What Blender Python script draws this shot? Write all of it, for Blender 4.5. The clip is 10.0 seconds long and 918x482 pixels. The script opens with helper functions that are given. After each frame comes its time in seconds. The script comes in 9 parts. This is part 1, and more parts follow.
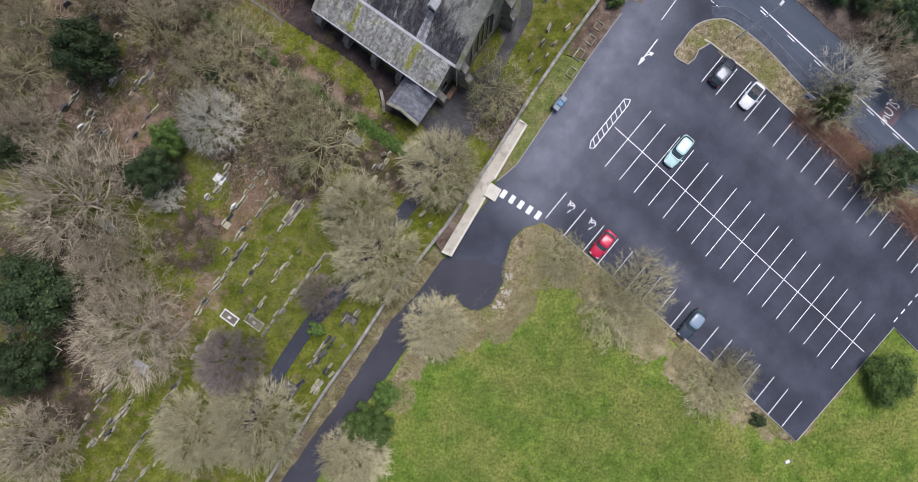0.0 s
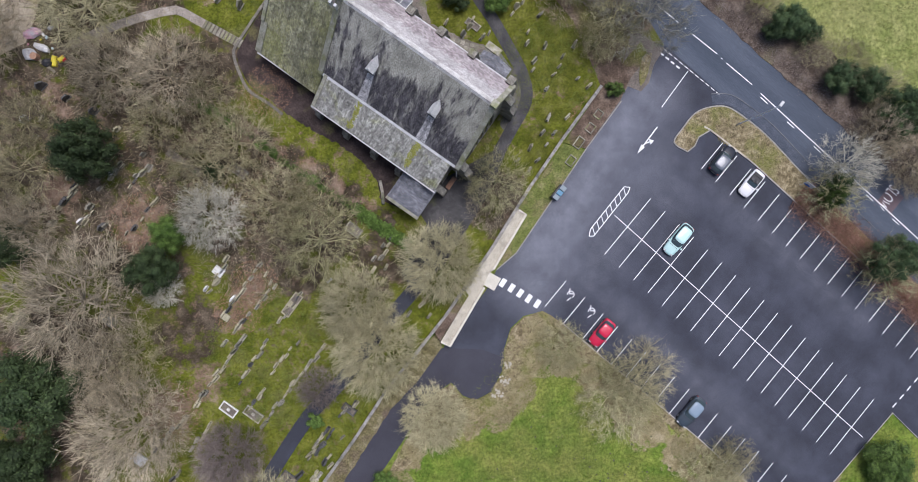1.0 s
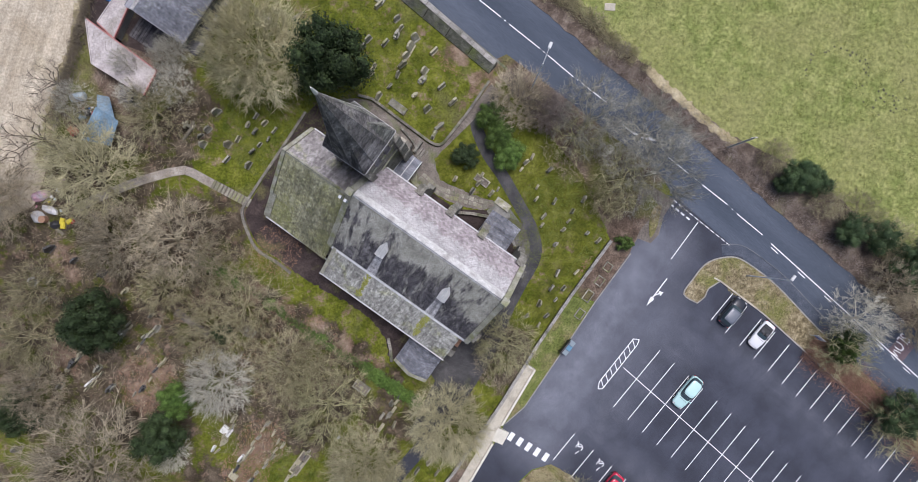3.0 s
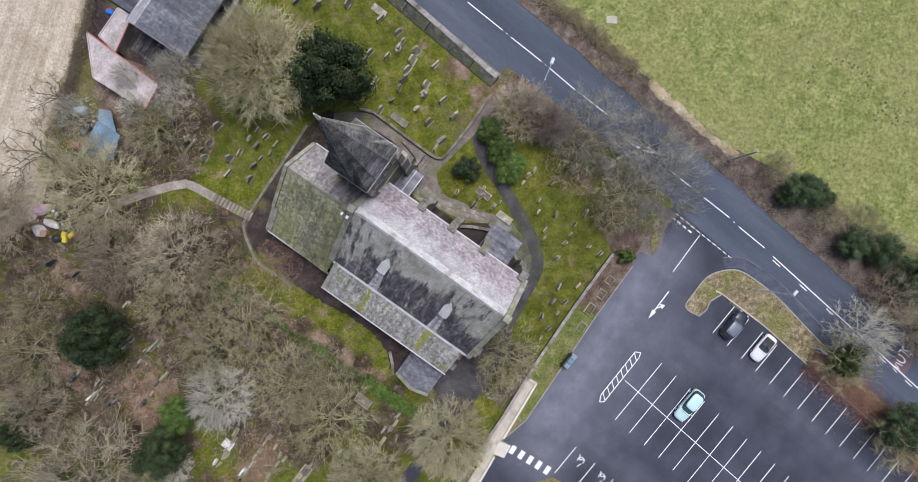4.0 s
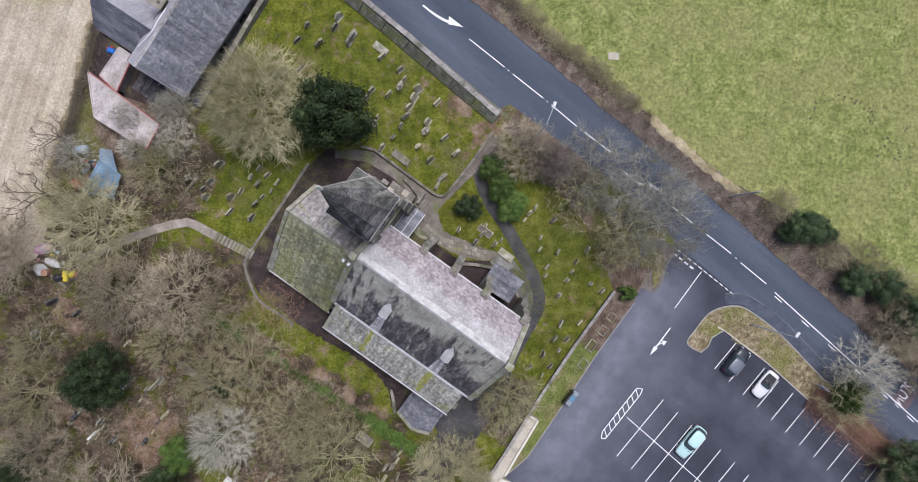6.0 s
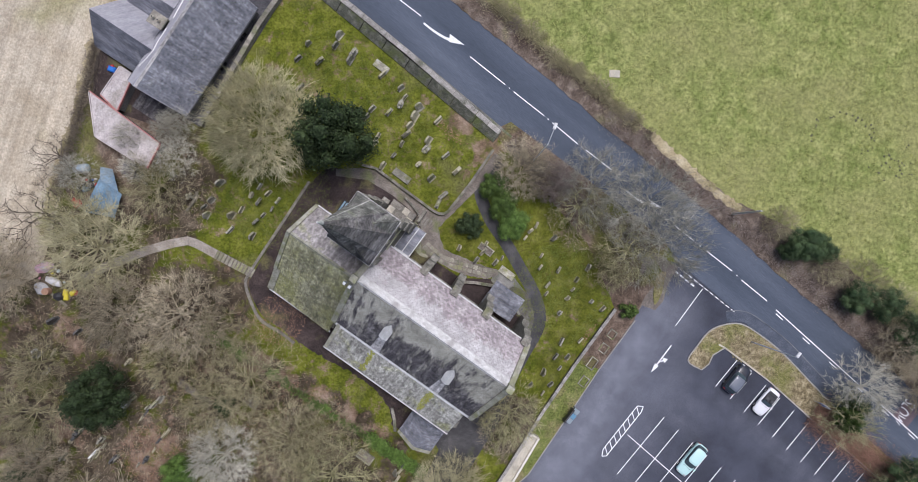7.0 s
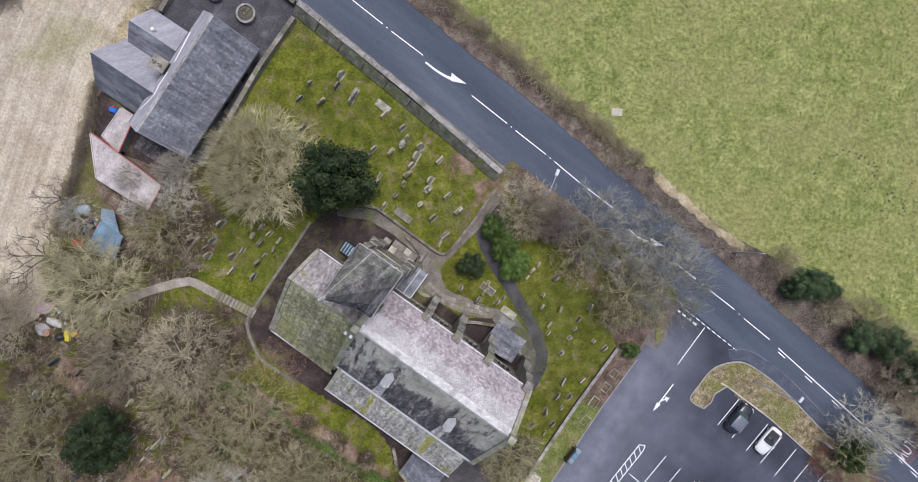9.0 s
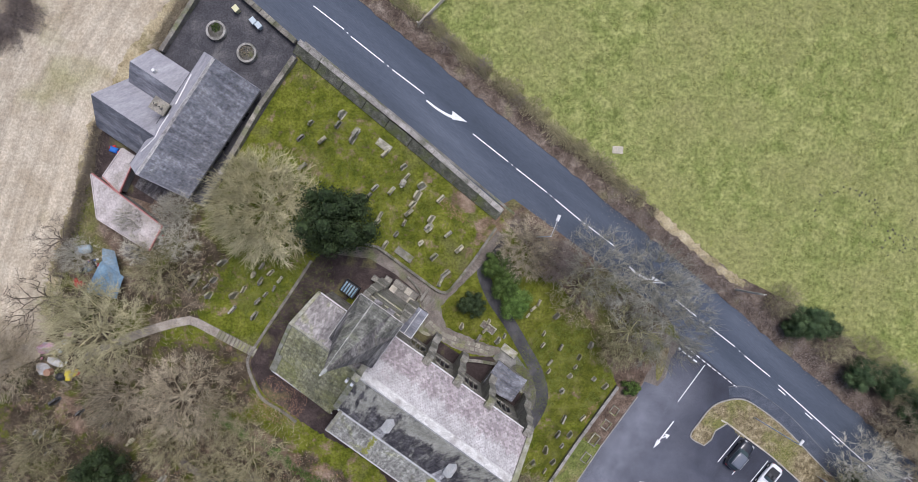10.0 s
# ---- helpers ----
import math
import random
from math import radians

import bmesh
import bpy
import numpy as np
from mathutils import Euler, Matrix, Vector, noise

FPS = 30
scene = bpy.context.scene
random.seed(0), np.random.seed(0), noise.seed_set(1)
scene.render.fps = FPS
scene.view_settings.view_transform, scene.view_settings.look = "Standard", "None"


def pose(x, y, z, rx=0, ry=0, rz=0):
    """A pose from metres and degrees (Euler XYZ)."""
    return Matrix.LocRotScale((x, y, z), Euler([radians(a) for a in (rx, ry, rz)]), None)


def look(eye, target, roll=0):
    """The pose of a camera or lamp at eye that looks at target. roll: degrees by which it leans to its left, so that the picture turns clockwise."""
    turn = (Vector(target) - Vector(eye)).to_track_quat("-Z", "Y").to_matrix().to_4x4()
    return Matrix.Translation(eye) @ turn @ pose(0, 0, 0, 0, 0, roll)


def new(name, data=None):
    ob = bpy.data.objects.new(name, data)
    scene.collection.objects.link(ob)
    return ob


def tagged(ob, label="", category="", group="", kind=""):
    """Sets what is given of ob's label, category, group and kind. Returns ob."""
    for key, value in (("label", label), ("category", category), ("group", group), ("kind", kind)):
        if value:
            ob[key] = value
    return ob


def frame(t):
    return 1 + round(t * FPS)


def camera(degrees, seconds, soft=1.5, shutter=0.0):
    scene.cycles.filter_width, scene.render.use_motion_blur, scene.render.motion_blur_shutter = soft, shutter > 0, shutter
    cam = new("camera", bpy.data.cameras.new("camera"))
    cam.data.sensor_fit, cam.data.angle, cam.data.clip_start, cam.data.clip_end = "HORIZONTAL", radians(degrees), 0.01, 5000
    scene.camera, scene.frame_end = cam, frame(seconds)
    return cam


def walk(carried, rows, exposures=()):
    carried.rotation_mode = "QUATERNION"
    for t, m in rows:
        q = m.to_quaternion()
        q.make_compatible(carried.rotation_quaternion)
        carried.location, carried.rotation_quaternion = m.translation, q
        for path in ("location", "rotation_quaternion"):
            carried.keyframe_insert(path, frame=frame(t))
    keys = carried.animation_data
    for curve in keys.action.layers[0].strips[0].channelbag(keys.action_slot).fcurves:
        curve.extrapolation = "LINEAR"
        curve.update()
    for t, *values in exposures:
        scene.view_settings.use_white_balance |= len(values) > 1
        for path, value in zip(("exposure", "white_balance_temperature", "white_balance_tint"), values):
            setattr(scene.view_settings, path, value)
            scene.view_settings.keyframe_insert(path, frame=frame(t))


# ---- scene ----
FOV = 71.0
cam = camera(FOV, 10.0, soft=0.5)
# seconds, eye x y z, and small turns about x, y, z of a camera that looks straight down
ROWS = [
    (0.0, 0.00, 0.00, 78.78, 0.55, -0.18, -0.00),
    (0.5, -0.15, 5.30, 78.79, 0.50, -0.24, 0.05),
    (1.0, -0.02, 10.99, 78.81, 0.38, -0.25, 0.11),
    (1.5, 0.20, 17.03, 78.79, 0.29, -0.17, 0.17),
    (2.0, -0.06, 23.01, 78.72, 0.27, -0.09, 0.24),
    (2.5, -0.62, 27.64, 78.64, 0.22, -0.02, 0.29),
    (2.7, -0.69, 28.74, 78.62, 0.21, -0.01, 0.30),
    (3.8, -0.94, 31.04, 78.56, 0.17, 0.02, 0.32),
    (4.0, -0.96, 31.41, 78.56, 0.16, 0.01, 0.32),
    (4.5, -1.05, 32.42, 78.53, 0.14, -0.01, 0.32),
    (5.0, -1.07, 33.46, 78.52, 0.12, 0.01, 0.33),
    (5.5, -1.11, 34.86, 78.48, 0.11, 0.03, 0.34),
    (5.7, -1.12, 35.29, 78.47, 0.10, 0.03, 0.34),
    (6.8, -1.15, 37.72, 78.43, 0.03, 0.08, 0.37),
    (7.0, -1.16, 38.14, 78.42, 0.02, 0.09, 0.37),
    (7.5, -1.15, 39.26, 78.36, 0.00, 0.13, 0.40),
    (8.0, -1.21, 40.38, 78.30, -0.03, 0.12, 0.44),
    (8.5, -1.23, 41.78, 78.25, -0.04, 0.14, 0.42),
    (9.0, -1.27, 42.89, 78.24, -0.05, 0.18, 0.43),
    (9.5, -1.37, 45.09, 78.22, -0.11, 0.18, 0.47),
    (10.0, -1.42, 47.54, 78.25, -0.16, 0.16, 0.50),
]
walk(cam, [(t, pose(x, y, z, rx, ry, rz)) for t, x, y, z, rx, ry, rz in ROWS], [(0.0, 0.30, 6060, 15)])

# ---- light: a bright overcast day ----
world = bpy.data.worlds.new("sky")
scene.world = world
world.use_nodes = True
wn = world.node_tree.nodes
sky = wn.new("ShaderNodeTexSky")
sky.sky_type = "NISHITA"
sky.sun_disc = False
sky.air_density, sky.dust_density, sky.ozone_density = 0.9, 3.0, 0.6
sky.sun_elevation, sky.sun_rotation = radians(71), radians(36)
wn["Background"].inputs[1].default_value = 0.088
world.node_tree.links.new(sky.outputs[0], wn["Background"].inputs[0])
sun = new("sun", bpy.data.lights.new("sun", "SUN"))
sun.data.energy, sun.data.angle, sun.data.color = 2.35, radians(30), (1.0, 0.97, 0.94)
sun.matrix_world = look((16, 22, 80), (0, 0, 0))


# ---- materials ----
def ramp(nt, fac, stops):
    n = nt.nodes.new("ShaderNodeValToRGB")
    e = n.color_ramp.elements
    while len(e) < len(stops):
        e.new(0.5)
    for k, (p, c) in zip(e, stops):
        k.position, k.color = p, (*c, 1)
    nt.links.new(fac, n.inputs[0])
    return n.outputs[0]


def noise_tex(nt, co, scale, detail=6.0, rough=0.6, stretch=None):
    if stretch:
        if len(stretch) > 3:
            turn = nt.nodes.new("ShaderNodeMapping")
            turn.inputs["Rotation"].default_value[2] = radians(stretch[3])
            nt.links.new(co, turn.inputs[0])
            co = turn.outputs[0]
        m = nt.nodes.new("ShaderNodeMapping")
        m.inputs["Scale"].default_value = stretch[:3]
        nt.links.new(co, m.inputs[0])
        co = m.outputs[0]
    n = nt.nodes.new("ShaderNodeTexNoise")
    n.inputs["Scale"].default_value, n.inputs["Detail"].default_value, n.inputs["Roughness"].default_value = scale, detail, rough
    nt.links.new(co, n.inputs[0])
    return n.outputs[0]


def blend(nt, fac, a, b, kind="MIX"):
    n = nt.nodes.new("ShaderNodeMix")
    n.data_type, n.blend_type = "RGBA", kind
    for sock, val in ((n.inputs[0], fac), (n.inputs[6], a), (n.inputs[7], b)):
        if isinstance(val, (int, float)):
            sock.default_value = val
        elif isinstance(val, tuple):
            sock.default_value = (*val, 1)
        else:
            nt.links.new(val, sock)
    return n.outputs[2]


def material(name, stops, scale=1.0, fine=8.0, fine_mix=0.4, rough=0.9, bump=0.3, metal=0.0, patches=None, vary=0.0, stretch=None, local=False, bump_scale=None, patch_scale=0.15, patch_range=(0.5, 0.65), dist=0.05, island=0.0):
    """Colour by a large noise through stops, a finer noise over it, patches of a second colour, relief, and a change from object to object."""
    m = bpy.data.materials.new(name)
    m.use_nodes = True
    nt = m.node_tree
    b = nt.nodes["Principled BSDF"]
    if local:
        co = nt.nodes.new("ShaderNodeTexCoord").outputs["Object"]
    else:
        co = nt.nodes.new("ShaderNodeNewGeometry").outputs["Position"]
    big = noise_tex(nt, co, scale, stretch=stretch)
    col = ramp(nt, big, stops)
    small = noise_tex(nt, co, fine, 5.0, 0.7, stretch)
    tone = ramp(nt, small, [(0.34, (0.25, 0.25, 0.25)), (0.66, (1.75, 1.75, 1.75))])
    col = blend(nt, fine_mix, col, tone, "MULTIPLY")
    if patches:
        p = noise_tex(nt, co, patch_scale, 4.0, 0.55)
        mask = ramp(nt, p, [(patch_range[0], (0, 0, 0)), (patch_range[1], (1, 1, 1))])
        second = blend(nt, fine_mix, patches, tone, "MULTIPLY")
        col = blend(nt, mask, col, second)
    if vary:
        info = nt.nodes.new("ShaderNodeObjectInfo")
        lum = ramp(nt, info.outputs["Random"], [(0, (1 - vary,) * 3), (1, (1 + vary,) * 3)])
        col = blend(nt, 1.0, col, lum, "MULTIPLY")
    if island:
        piece = nt.nodes.new("ShaderNodeNewGeometry").outputs["Random Per Island"]
        lum = ramp(nt, piece, [(0, (1 - island,) * 3), (1, (1 + island,) * 3)])
        col = blend(nt, 1.0, col, lum, "MULTIPLY")
    nt.links.new(col, b.inputs["Base Color"])
    b.inputs["Roughness"].default_value, b.inputs["Metallic"].default_value = rough, metal
    b.inputs["Specular IOR Level"].default_value = 0.12 if rough > 0.93 else 0.3
    if bump:
        n = nt.nodes.new("ShaderNodeBump")
        n.inputs["Strength"].default_value, n.inputs["Distance"].default_value = bump, dist
        nt.links.new(noise_tex(nt, co, bump_scale or fine, 4.0, 0.7) if bump_scale else small, n.inputs["Height"])
        nt.links.new(n.outputs[0], b.inputs["Normal"])
    return m


def zones(nt, circles, edge=0.5, scale=0.35, stretch=None, bias=0.0, soft=0.35, weight=1.0):
    """Ragged patches on the ground round the given centres: x, y, radius."""
    pos = nt.nodes.new("ShaderNodeNewGeometry").outputs["Position"]
    total = None
    for x, y, r in circles:
        d = nt.nodes.new("ShaderNodeVectorMath")
        d.operation = "DISTANCE"
        flat = nt.nodes.new("ShaderNodeVectorMath")
        flat.operation = "MULTIPLY"
        flat.inputs[1].default_value = (1, 1, 0)
        nt.links.new(pos, flat.inputs[0])
        nt.links.new(flat.outputs[0], d.inputs[0])
        d.inputs[1].default_value = (x, y, 0)
        m = nt.nodes.new("ShaderNodeMapRange")
        m.inputs[1].default_value, m.inputs[2].default_value, m.inputs[3].default_value, m.inputs[4].default_value = r * (1 + soft), r * (1 - soft), 0.0, 1.0
        nt.links.new(d.outputs["Value"], m.inputs[0])
        if total is None:
            total = m.outputs[0]
        else:
            a = nt.nodes.new("ShaderNodeMath")
            a.operation = "MAXIMUM"
            nt.links.new(total, a.inputs[0])
            nt.links.new(m.outputs[0], a.inputs[1])
            total = a.outputs[0]
    if weight < 1:
        # smooth wear and painted sheen: the zone itself, a little uneven
        mul = nt.nodes.new("ShaderNodeMath")
        mul.operation = "MULTIPLY"
        var = nt.nodes.new("ShaderNodeMapRange")
        var.inputs[1].default_value, var.inputs[2].default_value, var.inputs[3].default_value, var.inputs[4].default_value = 0.35, 0.65, 1 - weight, 1.0
        nt.links.new(noise_tex(nt, pos, scale, 3.0, 0.5, stretch), var.inputs[0])
        nt.links.new(total, mul.inputs[0])
        nt.links.new(var.outputs[0], mul.inputs[1])
        return mul.outputs[0]
    add = nt.nodes.new("ShaderNodeMath")
    add.operation = "MULTIPLY_ADD"
    nt.links.new(total, add.inputs[0])
    add.inputs[1].default_value = 0.42 + bias
    wide = nt.nodes.new("ShaderNodeMapRange")
    wide.inputs[1].default_value, wide.inputs[2].default_value, wide.inputs[3].default_value, wide.inputs[4].default_value = 0.3, 0.7, 0.5 - weight / 2, 0.5 + weight / 2
    nt.links.new(noise_tex(nt, pos, scale, 8.0, 0.72, stretch), wide.inputs[0])
    nt.links.new(wide.outputs[0], add.inputs[2])
    return ramp(nt, add.outputs[0], [(min(0.98, 0.76 + bias - edge * 0.3), (0, 0, 0)), (min(1.0, 0.74 + bias + edge * 0.3), (1, 1, 1))])


def overlay(m, colours, circles, fine=5.0, scale=0.35, strength=1.0, edge=0.5, stretch=None, bias=0.0, soft=0.35, weight=1.0):
    """Lays a second ground cover over a material, in zones."""
    nt = m.node_tree
    b = nt.nodes["Principled BSDF"]
    old = b.inputs["Base Color"].links[0].from_socket
    pos = nt.nodes.new("ShaderNodeNewGeometry").outputs["Position"]
    col = ramp(nt, noise_tex(nt, pos, 0.7), [(0.32, colours[0]), (0.5, colours[1]), (0.68, colours[2])])
    tone = ramp(nt, noise_tex(nt, pos, fine, 5.0, 0.75), [(0.34, (0.3, 0.3, 0.3)), (0.66, (1.7, 1.7, 1.7))])
    col = blend(nt, 0.55, col, tone, "MULTIPLY")
    mask = zones(nt, circles, edge, scale, stretch, bias, soft, weight)
    if strength < 1:
        sc = nt.nodes.new("ShaderNodeMath")
        sc.operation = "MULTIPLY"
        nt.links.new(mask, sc.inputs[0])
        sc.inputs[1].default_value = strength
        mask = sc.outputs[0]
    nt.links.new(blend(nt, mask, old, col), b.inputs["Base Color"])


def plain(name, colour, rough=0.5, metal=0.0, coat=0.0, alpha_glass=False):
    m = bpy.data.materials.new(name)
    m.use_nodes = True
    b = m.node_tree.nodes["Principled BSDF"]
    b.inputs["Base Color"].default_value = (*colour, 1)
    b.inputs["Roughness"].default_value, b.inputs["Metallic"].default_value, b.inputs["Coat Weight"].default_value = rough, metal, coat
    return m


M = {}
M["meadow"] = material("meadow", [(0.32, (0.138, 0.168, 0.045)), (0.5, (0.205, 0.23, 0.073)), (0.68, (0.29, 0.30, 0.112))], 0.6, 2.4, 0.5, 0.95, 0.5, patches=(0.238, 0.24, 0.092), patch_scale=0.1, patch_range=(0.42, 0.66), dist=0.12)
M["lawn"] = material("lawn", [(0.34, (0.077, 0.13, 0.018)), (0.5, (0.124, 0.184, 0.028)), (0.66, (0.19, 0.238, 0.046))], 0.55, 3.0, 0.55, 0.95, 0.5, patches=(0.205, 0.215, 0.055), patch_scale=0.16, patch_range=(0.42, 0.62), dist=0.1)
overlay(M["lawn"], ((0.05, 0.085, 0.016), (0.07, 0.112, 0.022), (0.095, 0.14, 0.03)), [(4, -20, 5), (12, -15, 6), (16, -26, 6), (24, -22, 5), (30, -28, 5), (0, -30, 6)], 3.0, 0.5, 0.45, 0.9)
overlay(M["lawn"], ((0.16, 0.135, 0.065), (0.25, 0.21, 0.115), (0.34, 0.29, 0.18)), [(9, -2.5, 2.6), (6, -8.5, 2.0), (2, -10.8, 1.6), (-1.5, -11.5, 2.2), (-5.5, -15.0, 1.6), (13.5, -2.5, 2.6), (17.5, -5.5, 2.4), (21, -8.5, 3.2), (24, -11.5, 2.6), (28, -15, 2.6), (31.5, -18.2, 3.0), (35.5, -20.5, 2.0), (39, -23, 1.6), (-12, -25, 3.0), (44, -22.5, 1.2), (48, -18, 1.2)], 6.0, 0.6, bias=0.2)
M["churchyard"] = material("mossy_turf", [(0.32, (0.062, 0.078, 0.009)), (0.5, (0.109, 0.124, 0.015)), (0.68, (0.168, 0.175, 0.030))], 0.7, 4.0, 0.55, 0.95, 0.5, patches=(0.118, 0.118, 0.042), patch_scale=0.22, patch_range=(0.54, 0.74), dist=0.1)
# brown leaf litter, darkened to carry the shade beneath the bare twigs
overlay(M["churchyard"], ((0.03, 0.023, 0.016), (0.062, 0.048, 0.033), (0.13, 0.104, 0.074)), [(-50, 22, 14), (-43.1, 50.4, 3.0), (-43.1, 49.4, 3.0), (-38, 26, 11), (-30, 31, 5), (-30, 19, 7), (-22, 17.5, 4.5), (-15, 13, 4.5), (-9, 9, 4), (-40, 14, 6), (-37, 46, 9), (-33, 41, 4), (-46, -3, 9), (-46, -16, 8), (-23, 10, 6), (5, 16, 4), (15, 39.5, 4), (-48, 36, 8), (-26.0, 24.8, 1.9), (-22.6, 22.9, 1.9), (-19.3, 20.9, 1.9), (-15.9, 18.8, 1.9), (-12.5, 16.7, 1.9), (-9.1, 14.1, 1.9), (-31, 1, 4.5), (-19, 8, 4), (-36, 10, 5), (-24, 15, 5)], bias=0.15)
overlay(M["churchyard"], ((0.12, 0.078, 0.056), (0.205, 0.142, 0.104), (0.31, 0.23, 0.18)), [(-36.5, 13.5, 3.0), (-37.6, 15.0, 2.0), (-45.5, 27.8, 2.0), (-45.2, 16.6, 2.0), (-24.3, 24.1, 1.3), (-21.0, 22.0, 1.3), (-17.6, 19.9, 1.3), (-14.2, 17.8, 1.3), (-10.8, 15.5, 1.3), (-23.6, 6.4, 1.6), (-24.6, 4.6, 1.6), (-25.8, 2.6, 1.5), (-33, -8.5, 3.0), (-0.8, 52.6, 1.8), (-29, -5, 2), (2, 48.5, 2)], 6.0, 0.8, 0.9)
overlay(M["churchyard"], ((0.05, 0.058, 0.008), (0.088, 0.096, 0.013), (0.135, 0.14, 0.028)), [(10, 34, 5), (12.5, 29, 4), (8, 38.5, 4), (14, 36, 4), (10.5, 23, 3), (-1, 38.5, 3.5), (12, 41, 3)], 4.0, 0.5, 0.8)
M["litter"] = material("leaf_litter", [(0.3, (0.062, 0.045, 0.034)), (0.5, (0.135, 0.098, 0.074)), (0.7, (0.235, 0.183, 0.143))], 0.6, 5.0, 0.6, 0.95, 0.5, patches=(0.13, 0.14, 0.035), patch_scale=0.13, patch_range=(0.5, 0.62), dist=0.1)
M["straw"] = material("straw_margin", [(0.3, (0.28, 0.225, 0.13)), (0.5, (0.38, 0.32, 0.20)), (0.7, (0.48, 0.415, 0.28))], 0.8, 5.0, 0.5, 0.95, 0.5, patches=(0.22, 0.19, 0.10), patch_scale=0.3, dist=0.1)
M["old_asphalt"] = material("old_grey_asphalt", [(0.3, (0.038, 0.037, 0.039)), (0.5, (0.06, 0.058, 0.06)), (0.7, (0.098, 0.094, 0.094))], 0.6, 9.0, 0.4, 0.85, 0.2, patches=(0.085, 0.09, 0.05), patch_scale=0.5, patch_range=(0.58, 0.74))
M["verge"] = material("dry_verge", [(0.34, (0.115, 0.09, 0.05)), (0.5, (0.22, 0.18, 0.105)), (0.66, (0.36, 0.305, 0.195))], 1.6, 5.0, 0.65, 0.95, 0.6, patches=(0.165, 0.165, 0.055), patch_scale=0.3, patch_range=(0.49, 0.64), dist=0.1)
M["stubble"] = material("stubble_field", [(0.32, (0.40, 0.335, 0.24)), (0.5, (0.475, 0.41, 0.31)), (0.68, (0.56, 0.495, 0.385))], 0.35, 3.5, 0.3, 0.95, 0.5, patches=(0.27, 0.26, 0.11), patch_scale=0.06, patch_range=(0.58, 0.72), dist=0.1)
nt = M["stubble"].node_tree
uv = nt.nodes.new("ShaderNodeUVMap").outputs[0]
base = nt.nodes["Principled BSDF"].inputs["Base Color"]
col = base.links[0].from_socket
for scale, along_row, low, high in ((0.3, 0.03, 0.84, 1.12), (1.3, 0.035, 0.78, 1.12), (6.0, 0.6, 0.82, 1.12)):
    col = blend(nt, 0.8, col, ramp(nt, noise_tex(nt, uv, scale, 3.0, 0.6, (along_row, 1.0, 1.0)), [(0.34, (low,) * 3), (0.66, (high,) * 3)]), "MULTIPLY")
nt.links.new(col, base)
M["asphalt"] = material("asphalt", [(0.35, (0.034, 0.037, 0.050)), (0.5, (0.046, 0.050, 0.068)), (0.65, (0.064, 0.069, 0.092))], 0.16, 14.0, 0.3, 0.8, 0.2, dist=0.01)
# paler worn entrance drive, its wet sheen put into the colour as well
overlay(M["asphalt"], ((0.17, 0.177, 0.21), (0.2, 0.208, 0.245), (0.23, 0.239, 0.28)), [(24, 29, 3), (21, 25.5, 4), (18.5, 22, 5), (16, 18, 5), (13, 14, 5), (10.5, 10.5, 4.5), (9, 6, 3)], 14.0, 0.25, 0.9, 0.9, (1.0, 0.2, 1.0, 37), 0.0, 0.9, 0.45)
overlay(M["asphalt"], ((0.095, 0.101, 0.125), (0.115, 0.121, 0.149), (0.135, 0.141, 0.172)), [(x, 7.5 - 0.83 * (x - 14), 1.6) for x in range(14, 44, 2)] + [(x, 21.5 - 0.83 * (x - 27), 1.5) for x in range(27, 52, 2)] + [(21.5, 11.9, 2.2), (19.3, 9.7, 2.2), (23.7, 14.1, 2.2), (25.9, 16.2, 2.2), (28.1, 18.4, 2.2), (16.4, 7.5, 2.2)], 14.0, 0.35, 0.7, 0.9, (1.0, 0.15, 1.0, -49), 0.0, 0.9, 0.7)
M["mud"] = material("dark_mud", [(0.3, (0.026, 0.018, 0.017)), (0.5, (0.044, 0.032, 0.03)), (0.7, (0.082, 0.06, 0.054))], 0.7, 6.0, 0.5, 0.9, 0.4, patches=(0.11, 0.10, 0.045), patch_scale=0.4, patch_range=(0.56, 0.7))
M["lane"] = material("new_asphalt", [(0.3, (0.038, 0.038, 0.05)), (0.7, (0.058, 0.058, 0.074))], 0.2, 20.0, 0.35, 0.8, 0.2, dist=0.01)
M["road"] = material("road_asphalt", [(0.3, (0.052, 0.065, 0.088)), (0.5, (0.072, 0.087, 0.116)), (0.7, (0.10, 0.117, 0.15))], 0.35, 14.0, 0.22, 0.8, 0.2, dist=0.01, stretch=(0.1, 1.0, 1.0, 38.5))
M["path"] = material("worn_path", [(0.3, (0.105, 0.088, 0.074)), (0.5, (0.165, 0.142, 0.121)), (0.7, (0.245, 0.216, 0.186))], 0.6, 8.0, 0.5, 0.9, 0.3, patches=(0.14, 0.15, 0.07), patch_scale=0.4, patch_range=(0.56, 0.7), dist=0.03)
M["pale_path"] = material("pale_trodden_path", [(0.3, (0.23, 0.20, 0.17)), (0.5, (0.33, 0.295, 0.26)), (0.7, (0.43, 0.39, 0.345))], 0.8, 8.0, 0.5, 0.94, 0.3)
M["paint"] = material("road_paint", [(0.3, (0.72, 0.73, 0.74)), (0.7, (0.82, 0.83, 0.83))], 2.0, 14.0, 0.25, 0.7, 0.0, patches=(0.35, 0.35, 0.37), patch_scale=3.0, patch_range=(0.62, 0.8))
